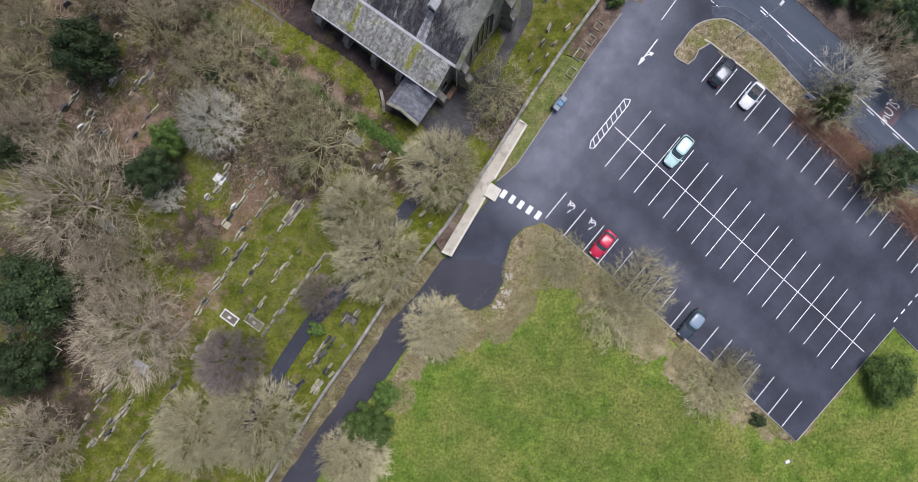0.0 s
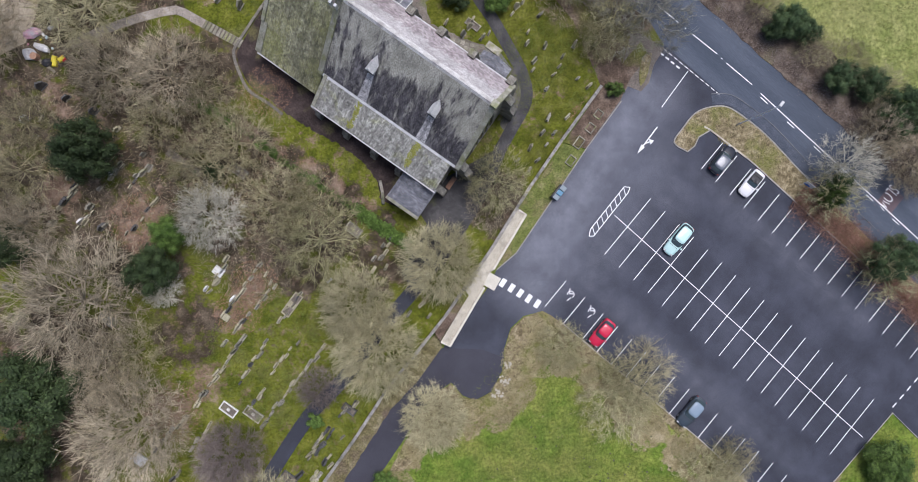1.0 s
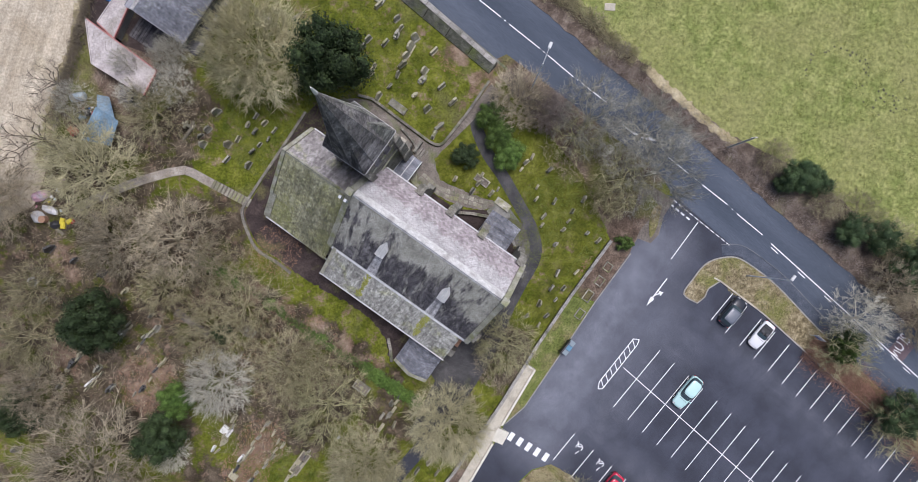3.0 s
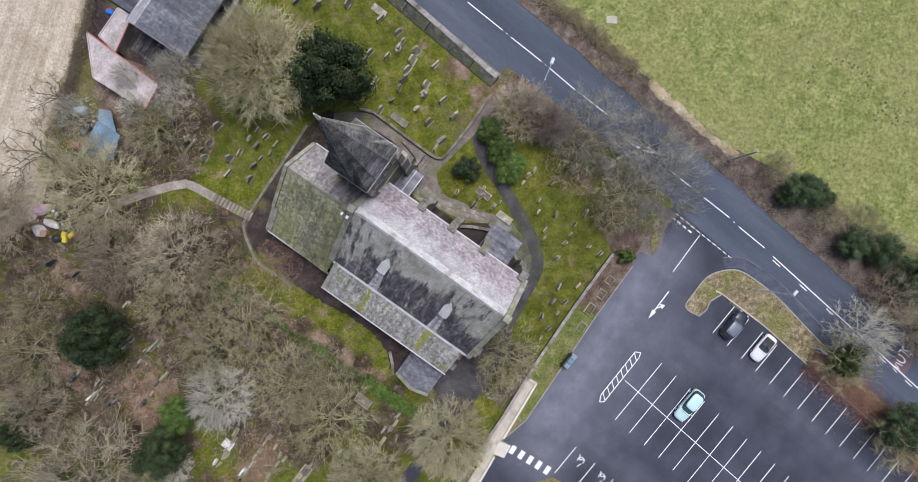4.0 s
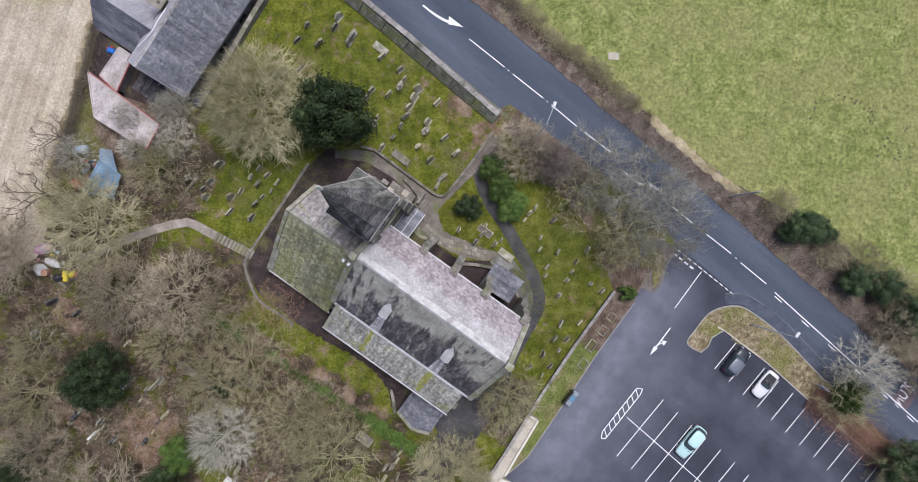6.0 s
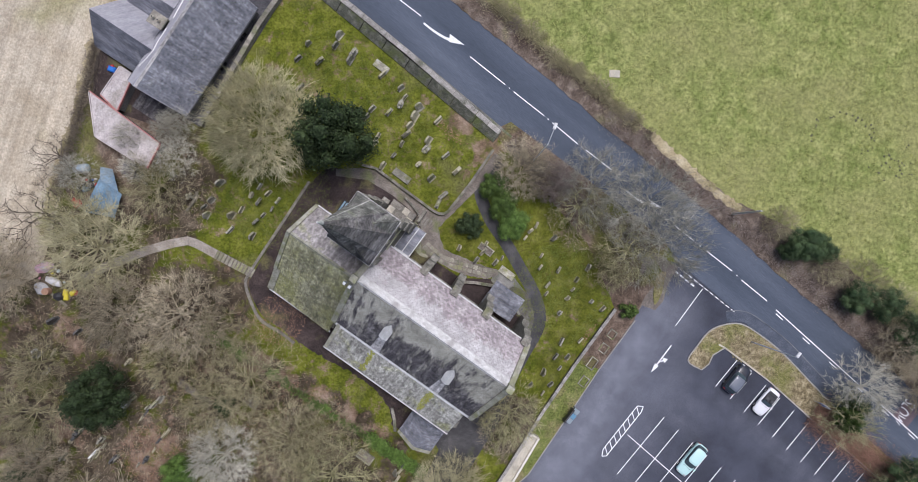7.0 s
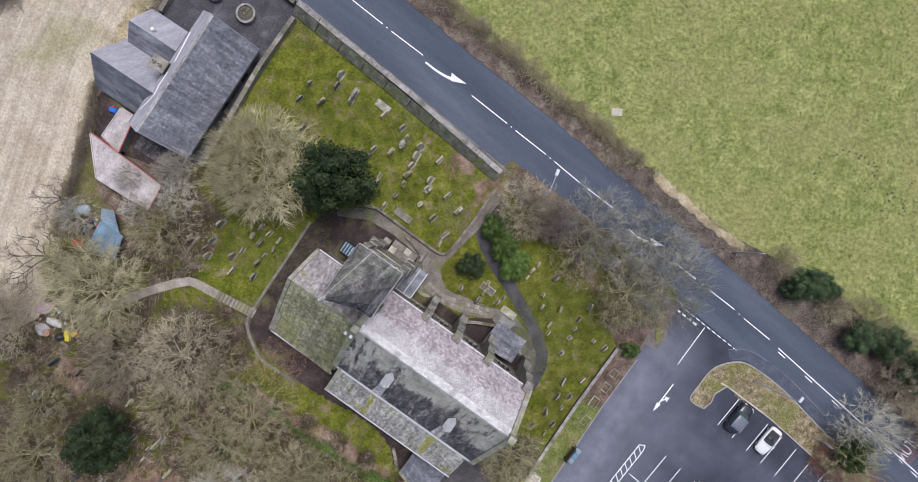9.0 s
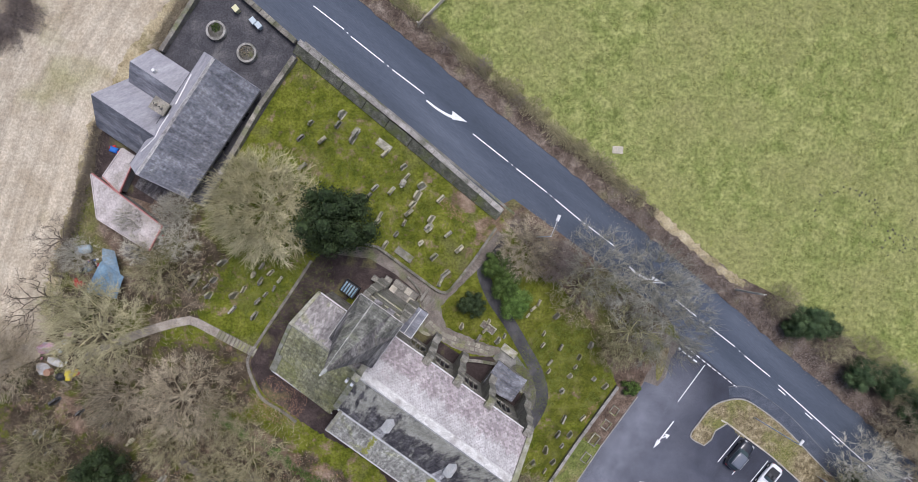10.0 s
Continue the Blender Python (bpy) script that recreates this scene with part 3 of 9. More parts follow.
DASHES = [((-25.6, 79.8), (-22.3, 77.2)), ((-21.6, 76.7), (-19.6, 75.1)), ((-18.7, 74.4), (-15.2, 71.8)), ((-14.4, 71.0), (-10.6, 68.1)), ((-9.6, 67.3), (-5.9, 64.6)), ((-0.1, 60.0), (4.1, 56.8)), ((5.1, 56.0), (8.8, 53.2)), ((9.8, 52.4), (12.9, 49.9)), ((13.9, 49.2), (17.0, 46.9)), ((24.7, 40.4), (27.3, 38.4)), ((29.0, 37.1), (32.2, 34.7)), ((33.4, 33.6), (36.7, 31.0))]
for p, q in DASHES:
    painted("centre_dash", [(p, q)], "white dash of the road's centre line", "road marking", 0.13, "centre dashes")
for p, q in zip(DASHES[2:], DASHES[3:]):
    c = Vector(p[1]).lerp(Vector(q[0]), 0.5)
    if (Vector(p[1]) - Vector(q[0])).length < 3:
        painted("road_stud", [(c - Vector((0.07, -0.055)), c + Vector((0.07, -0.055)))], "small reflecting road stud between the dashes", "road stud", 0.12, "road studs")
c0, c1 = Vector((37.8, 29.95)), Vector((49.6, 19.75))
cd = (c1 - c0).normalized()
cn = Vector((cd.y, -cd.x)) * 0.36
painted("centre_line", [(c0, c1), (c1, c1 + cd * 14)], "long solid white centre line of the road", "road marking", 0.14)
for k in range(6):
    p = c0 + cd * (0.3 + 4.6 * k) + cn
    painted("short_dash", [(p, p + cd * 1.2)], "short white dash beside the centre line", "road marking", 0.13, "short dashes")
for k in range(7):
    p = Vector((55.5, -9.5)) + Vector((0.67, 0.74)) * (k * 1.42)
    painted("exit_dash", [(p, p + Vector((0.67, 0.74)) * 0.75)], "short white dash across the far exit", "road marking", 0.16, "exit dashes")
# red patch and worn lettering on the road
g = Geo()
rc, rx, ry = Vector((54.4, 17.2)), Vector((0.76, -0.65)), Vector((0.65, 0.76))
g.quad(*[(p.x, p.y, G(p.x, p.y) + 0.008) for p in (rc - rx * 0.6 - ry * 1.2, rc + rx * 1.8 - ry * 1.2, rc + rx * 1.8 + ry * 1.5, rc - rx * 0.6 + ry * 1.5)])
M["red_patch"] = material("worn_red_surface", [(0.3, (0.115, 0.092, 0.104)), (0.7, (0.155, 0.106, 0.114))], 0.5, 12.0, 0.4, 0.85, 0.1, patches=(0.11, 0.10, 0.115), patch_scale=0.7)
tagged(g.make("red_road_surface", M["red_patch"]), "worn red surfacing on the road", "road", kind="structure")
cu = bpy.data.curves.new("slow", "FONT")
cu.body, cu.size, cu.align_x, cu.align_y = "SLOW", 1.15, "CENTER", "CENTER"
txt = new("slow_tmp", cu)
dg = bpy.context.evaluated_depsgraph_get()
tm = bpy.data.meshes.new_from_object(txt.evaluated_get(dg))
bpy.data.objects.remove(txt)
tm.materials.append(M["paint"])
word = new("slow_lettering", tm)
word.matrix_world = Matrix(((-ry.x, rx.x * 2.0, 0, rc.x), (-ry.y, rx.y * 2.0, 0, rc.y), (0, 0, 1, G(rc.x, rc.y) + 0.03), (0, 0, 0, 1)))
tagged(word, "white SLOW lettering painted on the road", "road marking", kind="structure")

# ---- kerbs, verges, paths ----
M["yard"] = material("stained_yard_asphalt", [(0.3, (0.04, 0.039, 0.045)), (0.5, (0.062, 0.06, 0.066)), (0.7, (0.098, 0.094, 0.098))], 0.4, 6.0, 0.55, 0.8, 0.2, patches=(0.15, 0.145, 0.14), patch_scale=0.45, patch_range=(0.58, 0.78))
M["pale_mossy"] = material("pale_mossy_concrete", [(0.3, (0.19, 0.185, 0.13)), (0.5, (0.27, 0.26, 0.19)), (0.7, (0.37, 0.355, 0.27))], 0.9, 8.0, 0.45, 0.92, 0.3, patches=(0.19, 0.20, 0.10), patch_scale=0.6)
M["ramp_grass"] = material("rough_olive_grass", [(0.3, (0.09, 0.115, 0.03)), (0.5, (0.145, 0.165, 0.048)), (0.7, (0.23, 0.225, 0.10))], 0.9, 5.0, 0.55, 0.95, 0.5, patches=(0.20, 0.165, 0.09), patch_scale=0.3, dist=0.1)
M["side_path"] = material("pale_stained_footway", [(0.3, (0.10, 0.10, 0.085)), (0.5, (0.17, 0.165, 0.15)), (0.7, (0.27, 0.26, 0.24))], 0.7, 8.0, 0.5, 0.9, 0.2, patches=(0.11, 0.12, 0.06), patch_scale=0.4)
M["dark_paving"] = material("damp_mossy_paving", [(0.3, (0.06, 0.055, 0.045)), (0.5, (0.10, 0.094, 0.08)), (0.7, (0.18, 0.17, 0.15))], 0.7, 6.0, 0.5, 0.9, 0.3, patches=(0.11, 0.115, 0.045), patch_scale=0.4)
M["footway"] = material("stained_footway", [(0.3, (0.056, 0.066, 0.087)), (0.5, (0.077, 0.088, 0.113)), (0.7, (0.108, 0.12, 0.148))], 0.8, 9.0, 0.4, 0.9, 0.1)
M["old_kerb"] = material("worn_dark_kerb", [(0.3, (0.13, 0.137, 0.15)), (0.7, (0.23, 0.233, 0.24))], 1.0, 10.0, 0.4, 0.9, 0.2, patches=(0.08, 0.088, 0.105), patch_scale=0.5, patch_range=(0.45, 0.6))
M["lane_grass"] = material("rough_brown_verge", [(0.3, (0.10, 0.09, 0.04)), (0.5, (0.16, 0.14, 0.07)), (0.7, (0.26, 0.23, 0.14))], 0.9, 5.0, 0.6, 0.95, 0.6, patches=(0.15, 0.115, 0.085), patch_scale=0.3, dist=0.1)
isl_in = [(31.4, 25.3), (29.9, 24.4), (29.4, 23.3), (28.5, 22.6), (26.8, 23.7), (27.9, 25.5), (29.4, 27.3), (31.2, 28.1), (33.4, 28.2), (35.6, 27.0), (38.6, 24.7), (42.3, 21.0), (46.5, 16.9), (52.0, 12.0), (62, 3.0), (57, 4.0), (43.3, 15.7), (37.1, 21.1)]
isl = smooth_line(isl_in[3:12], 4)
slab("island_verge", [isl_in[-1], isl_in[0], isl_in[1], isl_in[2]] + isl + isl_in[12:-1], G, 0.11, 0.4, M["verge"], "dry grass island between road and car park", "verge")
strip("island_kerb", [isl_in[0], isl_in[1], isl_in[2]] + isl + [isl_in[12]], 0.16, G, 0.13, 0.4, M["kerb"], "pale worn kerb round the grass island", "kerb")
foot = offset_line(smooth_line([(31.6, 28.3), (33.6, 28.3), (35.6, 27.1), (38.6, 24.8), (42.3, 21.1), (46.5, 17.0), (52.0, 12.1)], 4), 0.75)
strip("road_footway", foot, 1.2, G, 0.045, 0.3, M["footway"], "narrow stained footway beside the grass island", "pavement")
strip("road_kerb", offset_line(foot, 0.72), 0.1, G, 0.048, 0.3, M["old_kerb"], "worn kerb between footway and road", "kerb")
strip("bay_head_kerb", [(30.6, 25.7), (31.4, 25.3), (36.0, 21.95)], 0.2, G, 0.14, 0.4, M["palestone"], "pale kerb stones at the head of the first bays", "kerb")
strip("bay_kerb", [(36.05, 21.9), (37.1, 21.1), (43.3, 15.7), (57, 4.0)], 0.16, G, 0.13, 0.4, M["kerb"], "kerb along the head of the bays", "kerb")
def ragged(outline, amp, seed, step=0.5, closed=True):
    """The outline with an uneven, overgrown edge."""
    rnd = random.Random(seed)
    out = []
    for p, q in zip(outline, outline[1:] + (outline[:1] if closed else [])):
        p, q = Vector(p), Vector(q)
        n = max(1, int((q - p).length / step))
        for k in range(n):
            c = p.lerp(q, k / n)
            out.append((c.x + rnd.uniform(-amp, amp), c.y + rnd.uniform(-amp, amp)))
    return out


slab("dry_bank", ragged([(-8.0, -16.2), (-5.9, -12.3), (-4.4, -9.7), (-2.5, -6.9), (-0.6, -5.7), (0.8, -7.3), (2.3, -7.9), (4.4, -6.8), (5.7, -4.2), (6.0, -1.4), (6.7, 0.9), (8.3, 2.3), (10.6, 3.0), (13.0, 1.6), (20.1, -4.45), (30.5, -13.25), (37.15, -19.4), (42.7, -24.6)], 0.08, 4, 0.5, False) + ragged([(42.0, -25.0), (36.2, -20.9), (31.0, -15.6), (26.0, -11.0), (21.0, -6.9), (16.0, -3.4), (12.3, -1.6), (10.2, -2.6), (9.0, -4.8), (7.2, -7.2), (5.4, -9.2), (3.0, -10.2), (-0.4, -10.6), (-3.8, -13.4), (-6.6, -16.4)], 0.2, 5, 0.5, False), G, 0.05, 0.3, M["verge"], "dry brown grass bank at the edge of the asphalt", "verge")
strip("bank_kerb", [(12.9, 1.55), (30.5, -13.25), (37.2, -19.35), (42.7, -24.45), (55.5, -10.2), (60, -14.5)], 0.12, G, 0.08, 0.3, M["kerb"], "low edging stones along the car park", "kerb")
slab("west_verge", [(4.9, 8.1), (7.2, 10.1), (11.4, 16.3), (15.6, 22.6), (13.0, 23.4), (8.6, 17.0), (4.0, 9.6)], G, 0.10, 0.4, M["ramp_grass"], "strip of grass between stone ramp and asphalt", "verge")
slab("shrub_bed", [(15.7, 22.8), (20.0, 28.7), (21.2, 31.4), (23.6, 34.4), (22.5, 36.0), (17.6, 30.0), (13.0, 23.5)], G, 0.12, 0.4, M["litter"], "brown shrub bed with leaf litter by the entrance", "bed")
strip("bed_kerb", [(4.9, 8.05), (7.25, 10.05), (11.5, 16.3), (15.8, 22.75), (20.15, 28.65)], 0.14, G, 0.12, 0.4, M["kerb"], "stone kerb beside the entrance drive", "kerb")
slab("lane", [(-1.75, -1.4), (-5.2, -5.4), (-8.2, -8.6), (-11.3, -13.5), (-14.1, -17.8), (-17.2, -22.1), (-20.0, -26.1), (-33, -46), (-30, -48.5), (-16.5, -27.5), (-13.7, -22.6), (-10.9, -18.8), (-8.5, -15.7), (-6.2, -12.3), (-4.6, -9.7), (-2.5, -6.9), (-0.6, -5.6), (0.8, -7.2), (2.3, -7.8), (4.3, -6.8), (5.6, -4.2), (5.8, -2.6), (3.0, -1.6)], G, 0.022, 0.2, M["lane"], "narrow lane of dark purple-grey asphalt", "road")
slab("lane_verge", [(-33.5, -46.5)] + ragged([(-19.8, -26.4), (-16.9, -22.3), (-13.8, -18.0), (-11.0, -13.7), (-7.9, -8.8), (-4.8, -5.6)], 0.1, 8, 0.5, False) + [(-4.8, -5.6), (-1.7, -1.3), (-2.0, 0.8), (-4.9, -2.2), (-8.0, -6.0), (-11.7, -11.7), (-15.8, -17.5), (-21.2, -26.0), (-34, -46)], G, 0.12, 0.4, M["lane_grass"], "brown-green verge between lane and churchyard wall", "verge")
slab("footway", [(20.0, 28.9), (21.0, 30.5), (22.6, 29.9), (23.6, 31.0), (24.2, 33.2), (25.5, 35.2), (21.5, 37.6), (20.2, 33.0)], G, 0.06, 0.3, M["path"], "worn footway corner by the road", "pavement")
slab("corner_verge", smooth_line([(22.5, 30.6), (23.2, 31.5), (23.7, 33.4), (23.9, 34.6), (22.9, 34.2), (22.4, 32.5)], 4, True), G, 0.13, 0.3, M["verge"], "small grass wedge with a pale kerb", "verge")
slab("roadside_bank", [(15.0, 27.0), (20.0, 31.5), (22.4, 36.4), (25.4, 35.6), (23.7, 38.4), (13.2, 46.4), (4.8, 52.4), (0.0, 50.0), (11.0, 36.0)], G, 0.05, 0.4, M["litter"], "leaf-strewn bank between churchyard and road", "verge")
path_label = "worn grey path through the churchyard"
strip("church_path", [(-44, 33.6), (-41.4, 35.0), (-38.8, 36.1), (-36.7, 36.9), (-34.0, 37.7), (-32.3, 38.0), (-31.4, 37.7), (-29.2, 36.5)], 1.0, K, 0.02, 0.2, M["pale_path"], "pale trodden path beside the graves", "path")
strip("church_path", [(-33.3, 21.8), (-29.7, 19.1)], 0.8, K, 0.03, 0.2, M["path"], "short stretch of pale path showing between the trees", "path")
slab("church_path", smooth_line([(-16.2, 46.8), (-18.4, 44.8), (-21.6, 40.0), (-25.0, 34.2), (-25.4, 32.6), (-24.6, 30.5), (-23.6, 29.1), (-21.6, 27.8)], 5) + ragged([(-21.4, 27.6), (-20.0, 26.4), (-17.6, 24.9), (-15.3, 23.6), (-12.9, 22.2), (-10.9, 20.7), (-9.8, 19.4), (-9.1, 17.8), (-8.9, 16.0)], 0.16, 12, 0.35, False) + [(-6.0, 15.0), (-5.5, 19.0), (-12.0, 24.0), (-17.0, 30.0), (-19.0, 36.0), (-13.0, 42.0), (-14.0, 46.0)], K, 0.026, 0.2, M["mud"], "dark brown muddy path round the church", "path")
strip("church_path", smooth_line([(3.4, 47.6), (1.2, 44.6), (2.3, 40.9), (4.3, 37.9), (6.1, 34.8), (7.9, 31.4), (8.3, 28.3), (6.4, 24.6), (4.2, 20.5)], 6), 1.45, K, 0.03, 0.2, M["old_asphalt"], path_label, "path")
slab("church_path", [(2.9, 48.6), (-0.1, 44.7), (-2.8, 41.3), (-3.6, 41.1), (-4.5, 41.5), (-8.2, 44.3), (-10.9, 46.3), (-12.8, 46.6), (-15.6, 46.4), (-15.6, 45.6), (-12.0, 45.2), (-9.0, 43.4), (-6.6, 41.4), (-5.8, 39.2), (-5.7, 36.9)] + ragged([(-5.5, 36.7), (-2.0, 34.7), (0.1, 34.0), (2.5, 33.7)], 0.08, 14, 0.4, False) + [(3.4, 34.2), (3.2, 34.9)] + ragged([(3.2, 34.9), (2.1, 35.0), (0.0, 35.9), (-3.1, 37.2), (-3.6, 39.2), (-3.7, 39.7), (-0.7, 42.8), (0.8, 44.2)], 0.08, 15, 0.4, False) + [(0.8, 44.2), (3.7, 48.0)], K, 0.036, 0.2, M["path"], "beige-brown worn path north of the church", "path")
slab("church_yard_soil", [(-5.4, 41.4), (-8, 43.4), (-12, 45.4), (-15.6, 45.4), (-16.8, 44.0), (-12, 39), (-6, 35), (4.5, 27.5), (6.8, 26.5), (6.6, 30.5), (2.6, 33.7), (-1.1, 33.8), (-4.4, 36.0), (-4.6, 39.5)], K, 0.012, 0.2, M["mud"], "dark bare soil in the sunken area by the church wall", "soil")
slab("boiler_house_paving", [(2.5, 33.6), (3.3, 34.8), (5.2, 34.0), (7.0, 31.6), (7.3, 29.4), (5.8, 29.4), (4.6, 31.6), (3.2, 32.5)], K, 0.016, 0.2, M["side_path"], "worn grey paving beside the boiler house", "paving")
slab("church_apron_north", smooth_line([(5.2, 32.8), (7.4, 31.6), (8.2, 29.4), (8.0, 27.2), (6.6, 24.6), (5.2, 25.4), (6.0, 28.0), (5.8, 30.2), (4.4, 31.6)], 4, True), K, 0.02, 0.2, M["dark_paving"], "worn grey paving curving round the church corner", "paving")
COURT = smooth_line([(-5.0, 37.6), (-3.4, 36.2), (-1.6, 35.5), (0.1, 35.0), (2.6, 34.35)], 6)
strip("grave_path", smooth_line([(-4.2, 6.6), (-9, 1.0), (-13.0, -4.5), (-17.2, -9.0), (-22.3, -16.8), (-26, -23)], 5), 1.7, K, 0.02, 0.2, M["asphalt"], "dark asphalt path between graves", "path")
slab("church_apron", [(-5.5, 16.6), (2.5, 21.2), (6.5, 23.5), (3.5, 16.5), (-1.5, 8.5), (-5.0, 5.5), (-6.5, 7.5), (-3.5, 13.5)], K, 0.016, 0.2, M["old_asphalt"], "dark damp paving by the church porch", "paving")
slab("yard_floor", [(-37.2, 67.4), (-31.2, 75.8), (-28.7, 77.0), (-20.2, 69.8), (-20.4, 68.2), (-24, 62), (-31, 51), (-37, 55)], K, 0.03, 0.3, M["yard"], "stained dark asphalt yard of the house", "yard")


M["leaf_bank"] = material("russet_leaf_bank", [(0.3, (0.062, 0.046, 0.037)), (0.5, (0.12, 0.093, 0.074)), (0.7, (0.215, 0.178, 0.145))], 0.8, 5.0, 0.6, 0.95, 0.5, patches=(0.16, 0.145, 0.085), patch_scale=0.3, patch_range=(0.58, 0.72), dist=0.1)
slab("hedge_bank", ragged([(-45, 101.5), (-13.0, 77.4), (-3.0, 70.4), (9.0, 61.0), (19.8, 53.2), (26.0, 48.0), (32.5, 43.2), (40, 39.8), (46, 36.0), (52, 31.0), (60, 24.8), (85, 4), (83, 0.5), (57.5, 18.4), (49.2, 25.2), (42.9, 30.4), (37.3, 35.0), (27.4, 43.2), (17.0, 51.4), (9.2, 57.6), (-3.5, 67.4), (-12.9, 74.7), (-44, 98.6)], 0.16, 27, 0.8), G, 0.06, 0.3, M["leaf_bank"], "russet hedge bank with dead leaves along the road", "verge")
slab("field_edge", ragged([(22.1, 51.5), (26.1, 48.2), (29.1, 45.8), (31.9, 43.7), (33.6, 42.6)], 0.25, 33, 0.4, False) + ragged([(33.0, 41.8), (31.2, 42.9), (28.4, 44.9), (25.4, 47.4), (21.4, 50.6)], 0.2, 34, 0.4, False), G, 0.075, 0.3, M["straw"], "pale dry grass along the foot of the hedge", "verge")
slab("back_garden", [(-42.4, 60.4), (-41.0, 61.6), (-38.4, 60.2), (-35.2, 54.4), (-36.4, 51.2), (-42.8, 53.4)], K, 0.026, 0.3, M["mud"], "dark bare ground behind the house", "ground")
slab("garden_ground", [(-42.4, 58.5), (-37.0, 60.5), (-31.0, 51.5), (-33.0, 46.0), (-38.0, 42.0), (-44.6, 41.5), (-46.2, 44.5), (-44.4, 53.0), (-42.8, 57.5)], K, 0.02, 0.3, M["litter"], "dark littered ground round the outbuildings", "ground")
slab("field_margin", ragged([(-47.9, 38.0), (-46.6, 43.5), (-43.8, 52.0), (-42.2, 59.0), (-38.2, 66.8), (-31.9, 75.6), (-32.9, 76.4), (-39.5, 67.8), (-43.4, 60.0), (-44.9, 52.6), (-47.5, 44.5), (-48.6, 38.5)], 0.3, 17, 0.35), K, 0.03, 0.3, M["straw"], "strip of dry straw grass at the field edge", "verge")
slab("courtyard_corner", smooth_line([(-5.6, 41.6), (-3.8, 40.6), (-4.6, 38.6), (-4.2, 37.4), (-5.0, 36.2), (-6.4, 37.0), (-6.8, 39.4)], 4, True), K, 0.03, 0.2, M["pale_mossy"], "pale mossy paved corner by the church steps", "paving")


def flagged_path(line, width, label):
    """A path of single worn flagstones on a mortar bed."""
    bed = strip("flagged_path", line, width, K, 0.05, 0.2, M["path"], label, "path")
    rnd = random.Random(61)
    shapes = []
    for k in range(4):
        g = Geo().bevel_box(-0.27 + 0.02 * k, 0.27, -0.25, 0.25 - 0.03 * k, 0, 0.05, 0.015)
        me = bpy.data.meshes.new("flagstone")
        me.from_pydata(g.v, [], g.f)
        me.materials.append(M["flag"])
        shapes.append(me)
    pts = [Vector(p) for p in line]
    run = 0.0
    for p, q in zip(pts, pts[1:]):
        d = (q - p).normalized()
        n = Vector((-d.y, d.x))
        while run < (q - p).length:
            for j in range(int(width / 0.55)):
                c = p + d * run + n * ((j + 0.5) * 0.56 - width / 2 + rnd.uniform(-0.03, 0.03))
                o = new("flagstone", shapes[rnd.randrange(4)])
                o.parent = bed
                o.matrix_basis = Matrix.Translation((c.x, c.y, K(c.x, c.y) + 0.032)) @ Matrix.Rotation(math.atan2(d.y, d.x) + rnd.uniform(-0.05, 0.05), 4, "Z")
            run += 0.58
        run -= (q - p).length


M["flag"] = material("mossy_flagstone", [(0.3, (0.16, 0.15, 0.115)), (0.5, (0.23, 0.215, 0.17)), (0.7, (0.33, 0.31, 0.255))], 0.9, 8.0, 0.45, 0.92, 0.3, patches=(0.20, 0.20, 0.10), patch_scale=0.5, vary=0.22)
flagged_path(COURT, 1.2, "beige flagged path north of the church")


def path_steps():
    """Shallow steps on the path down to the church, each with its own worn tread."""
    a, b = Vector((-29.2, 36.5)), Vector((-24.9, 34.2))
    d = (b - a).normalized()
    th = tagged(strip("path_steps", [tuple(a), tuple(b)], 1.05, K, 0.012, 0.2, M["path"], "flight of shallow worn stone steps in the churchyard path", "steps"))
    for k in range(11):
        c = a.lerp(b, (k + 0.5) / 11)
        m = Matrix.Translation((c.x, c.y, K(c.x, c.y))) @ Matrix.Rotation(math.atan2(d.y, d.x), 4, "Z")
        Geo().bevel_box(-0.17, 0.16, -0.52, 0.52, 0.013, 0.1, 0.03, m).make("tread", M["flag"], th)


path_steps()
# ---- walls ----
def coped_wall(name, line, width, height, top, stone_len, mat, cope_mat, label, cope_width=None):
    """A stone wall with single coping stones laid along it."""
    body = strip(name, line, width, height, top, top + 1.6, mat, label, "wall")
    cw = cope_width or width + 0.12
    base = Geo().bevel_box(-0.48 * stone_len, 0.48 * stone_len, -cw / 2, cw / 2, 0, 0.14, 0.035)
    me = bpy.data.meshes.new("coping_stone")
    me.from_pydata(base.v, [], base.f)
    me.materials.append(cope_mat)
    pts = [Vector(p) for p in line]
    for p, q in zip(pts, pts[1:]):
        n = max(1, int((q - p).length / stone_len))
        for k in range(n):
            c = p + (q - p) * ((k + 0.5) / n)
            a = math.atan2(q.y - p.y, q.x - p.x)
            ob = new("coping_stone", me)
            ob.parent = body
            slope = math.atan2(height(q.x, q.y) - height(p.x, p.y), (q - p).length)
            ob.matrix_basis = Matrix.Translation((c.x, c.y, height(c.x, c.y) + top + 0.002)) @ Matrix.Rotation(a + random.uniform(-0.02, 0.02), 4, "Z") @ Matrix.Rotation(-slope, 4, "Y") @ Matrix.Diagonal(((q - p).length / n / stone_len, 1, random.uniform(0.9, 1.1), 1))
    return body


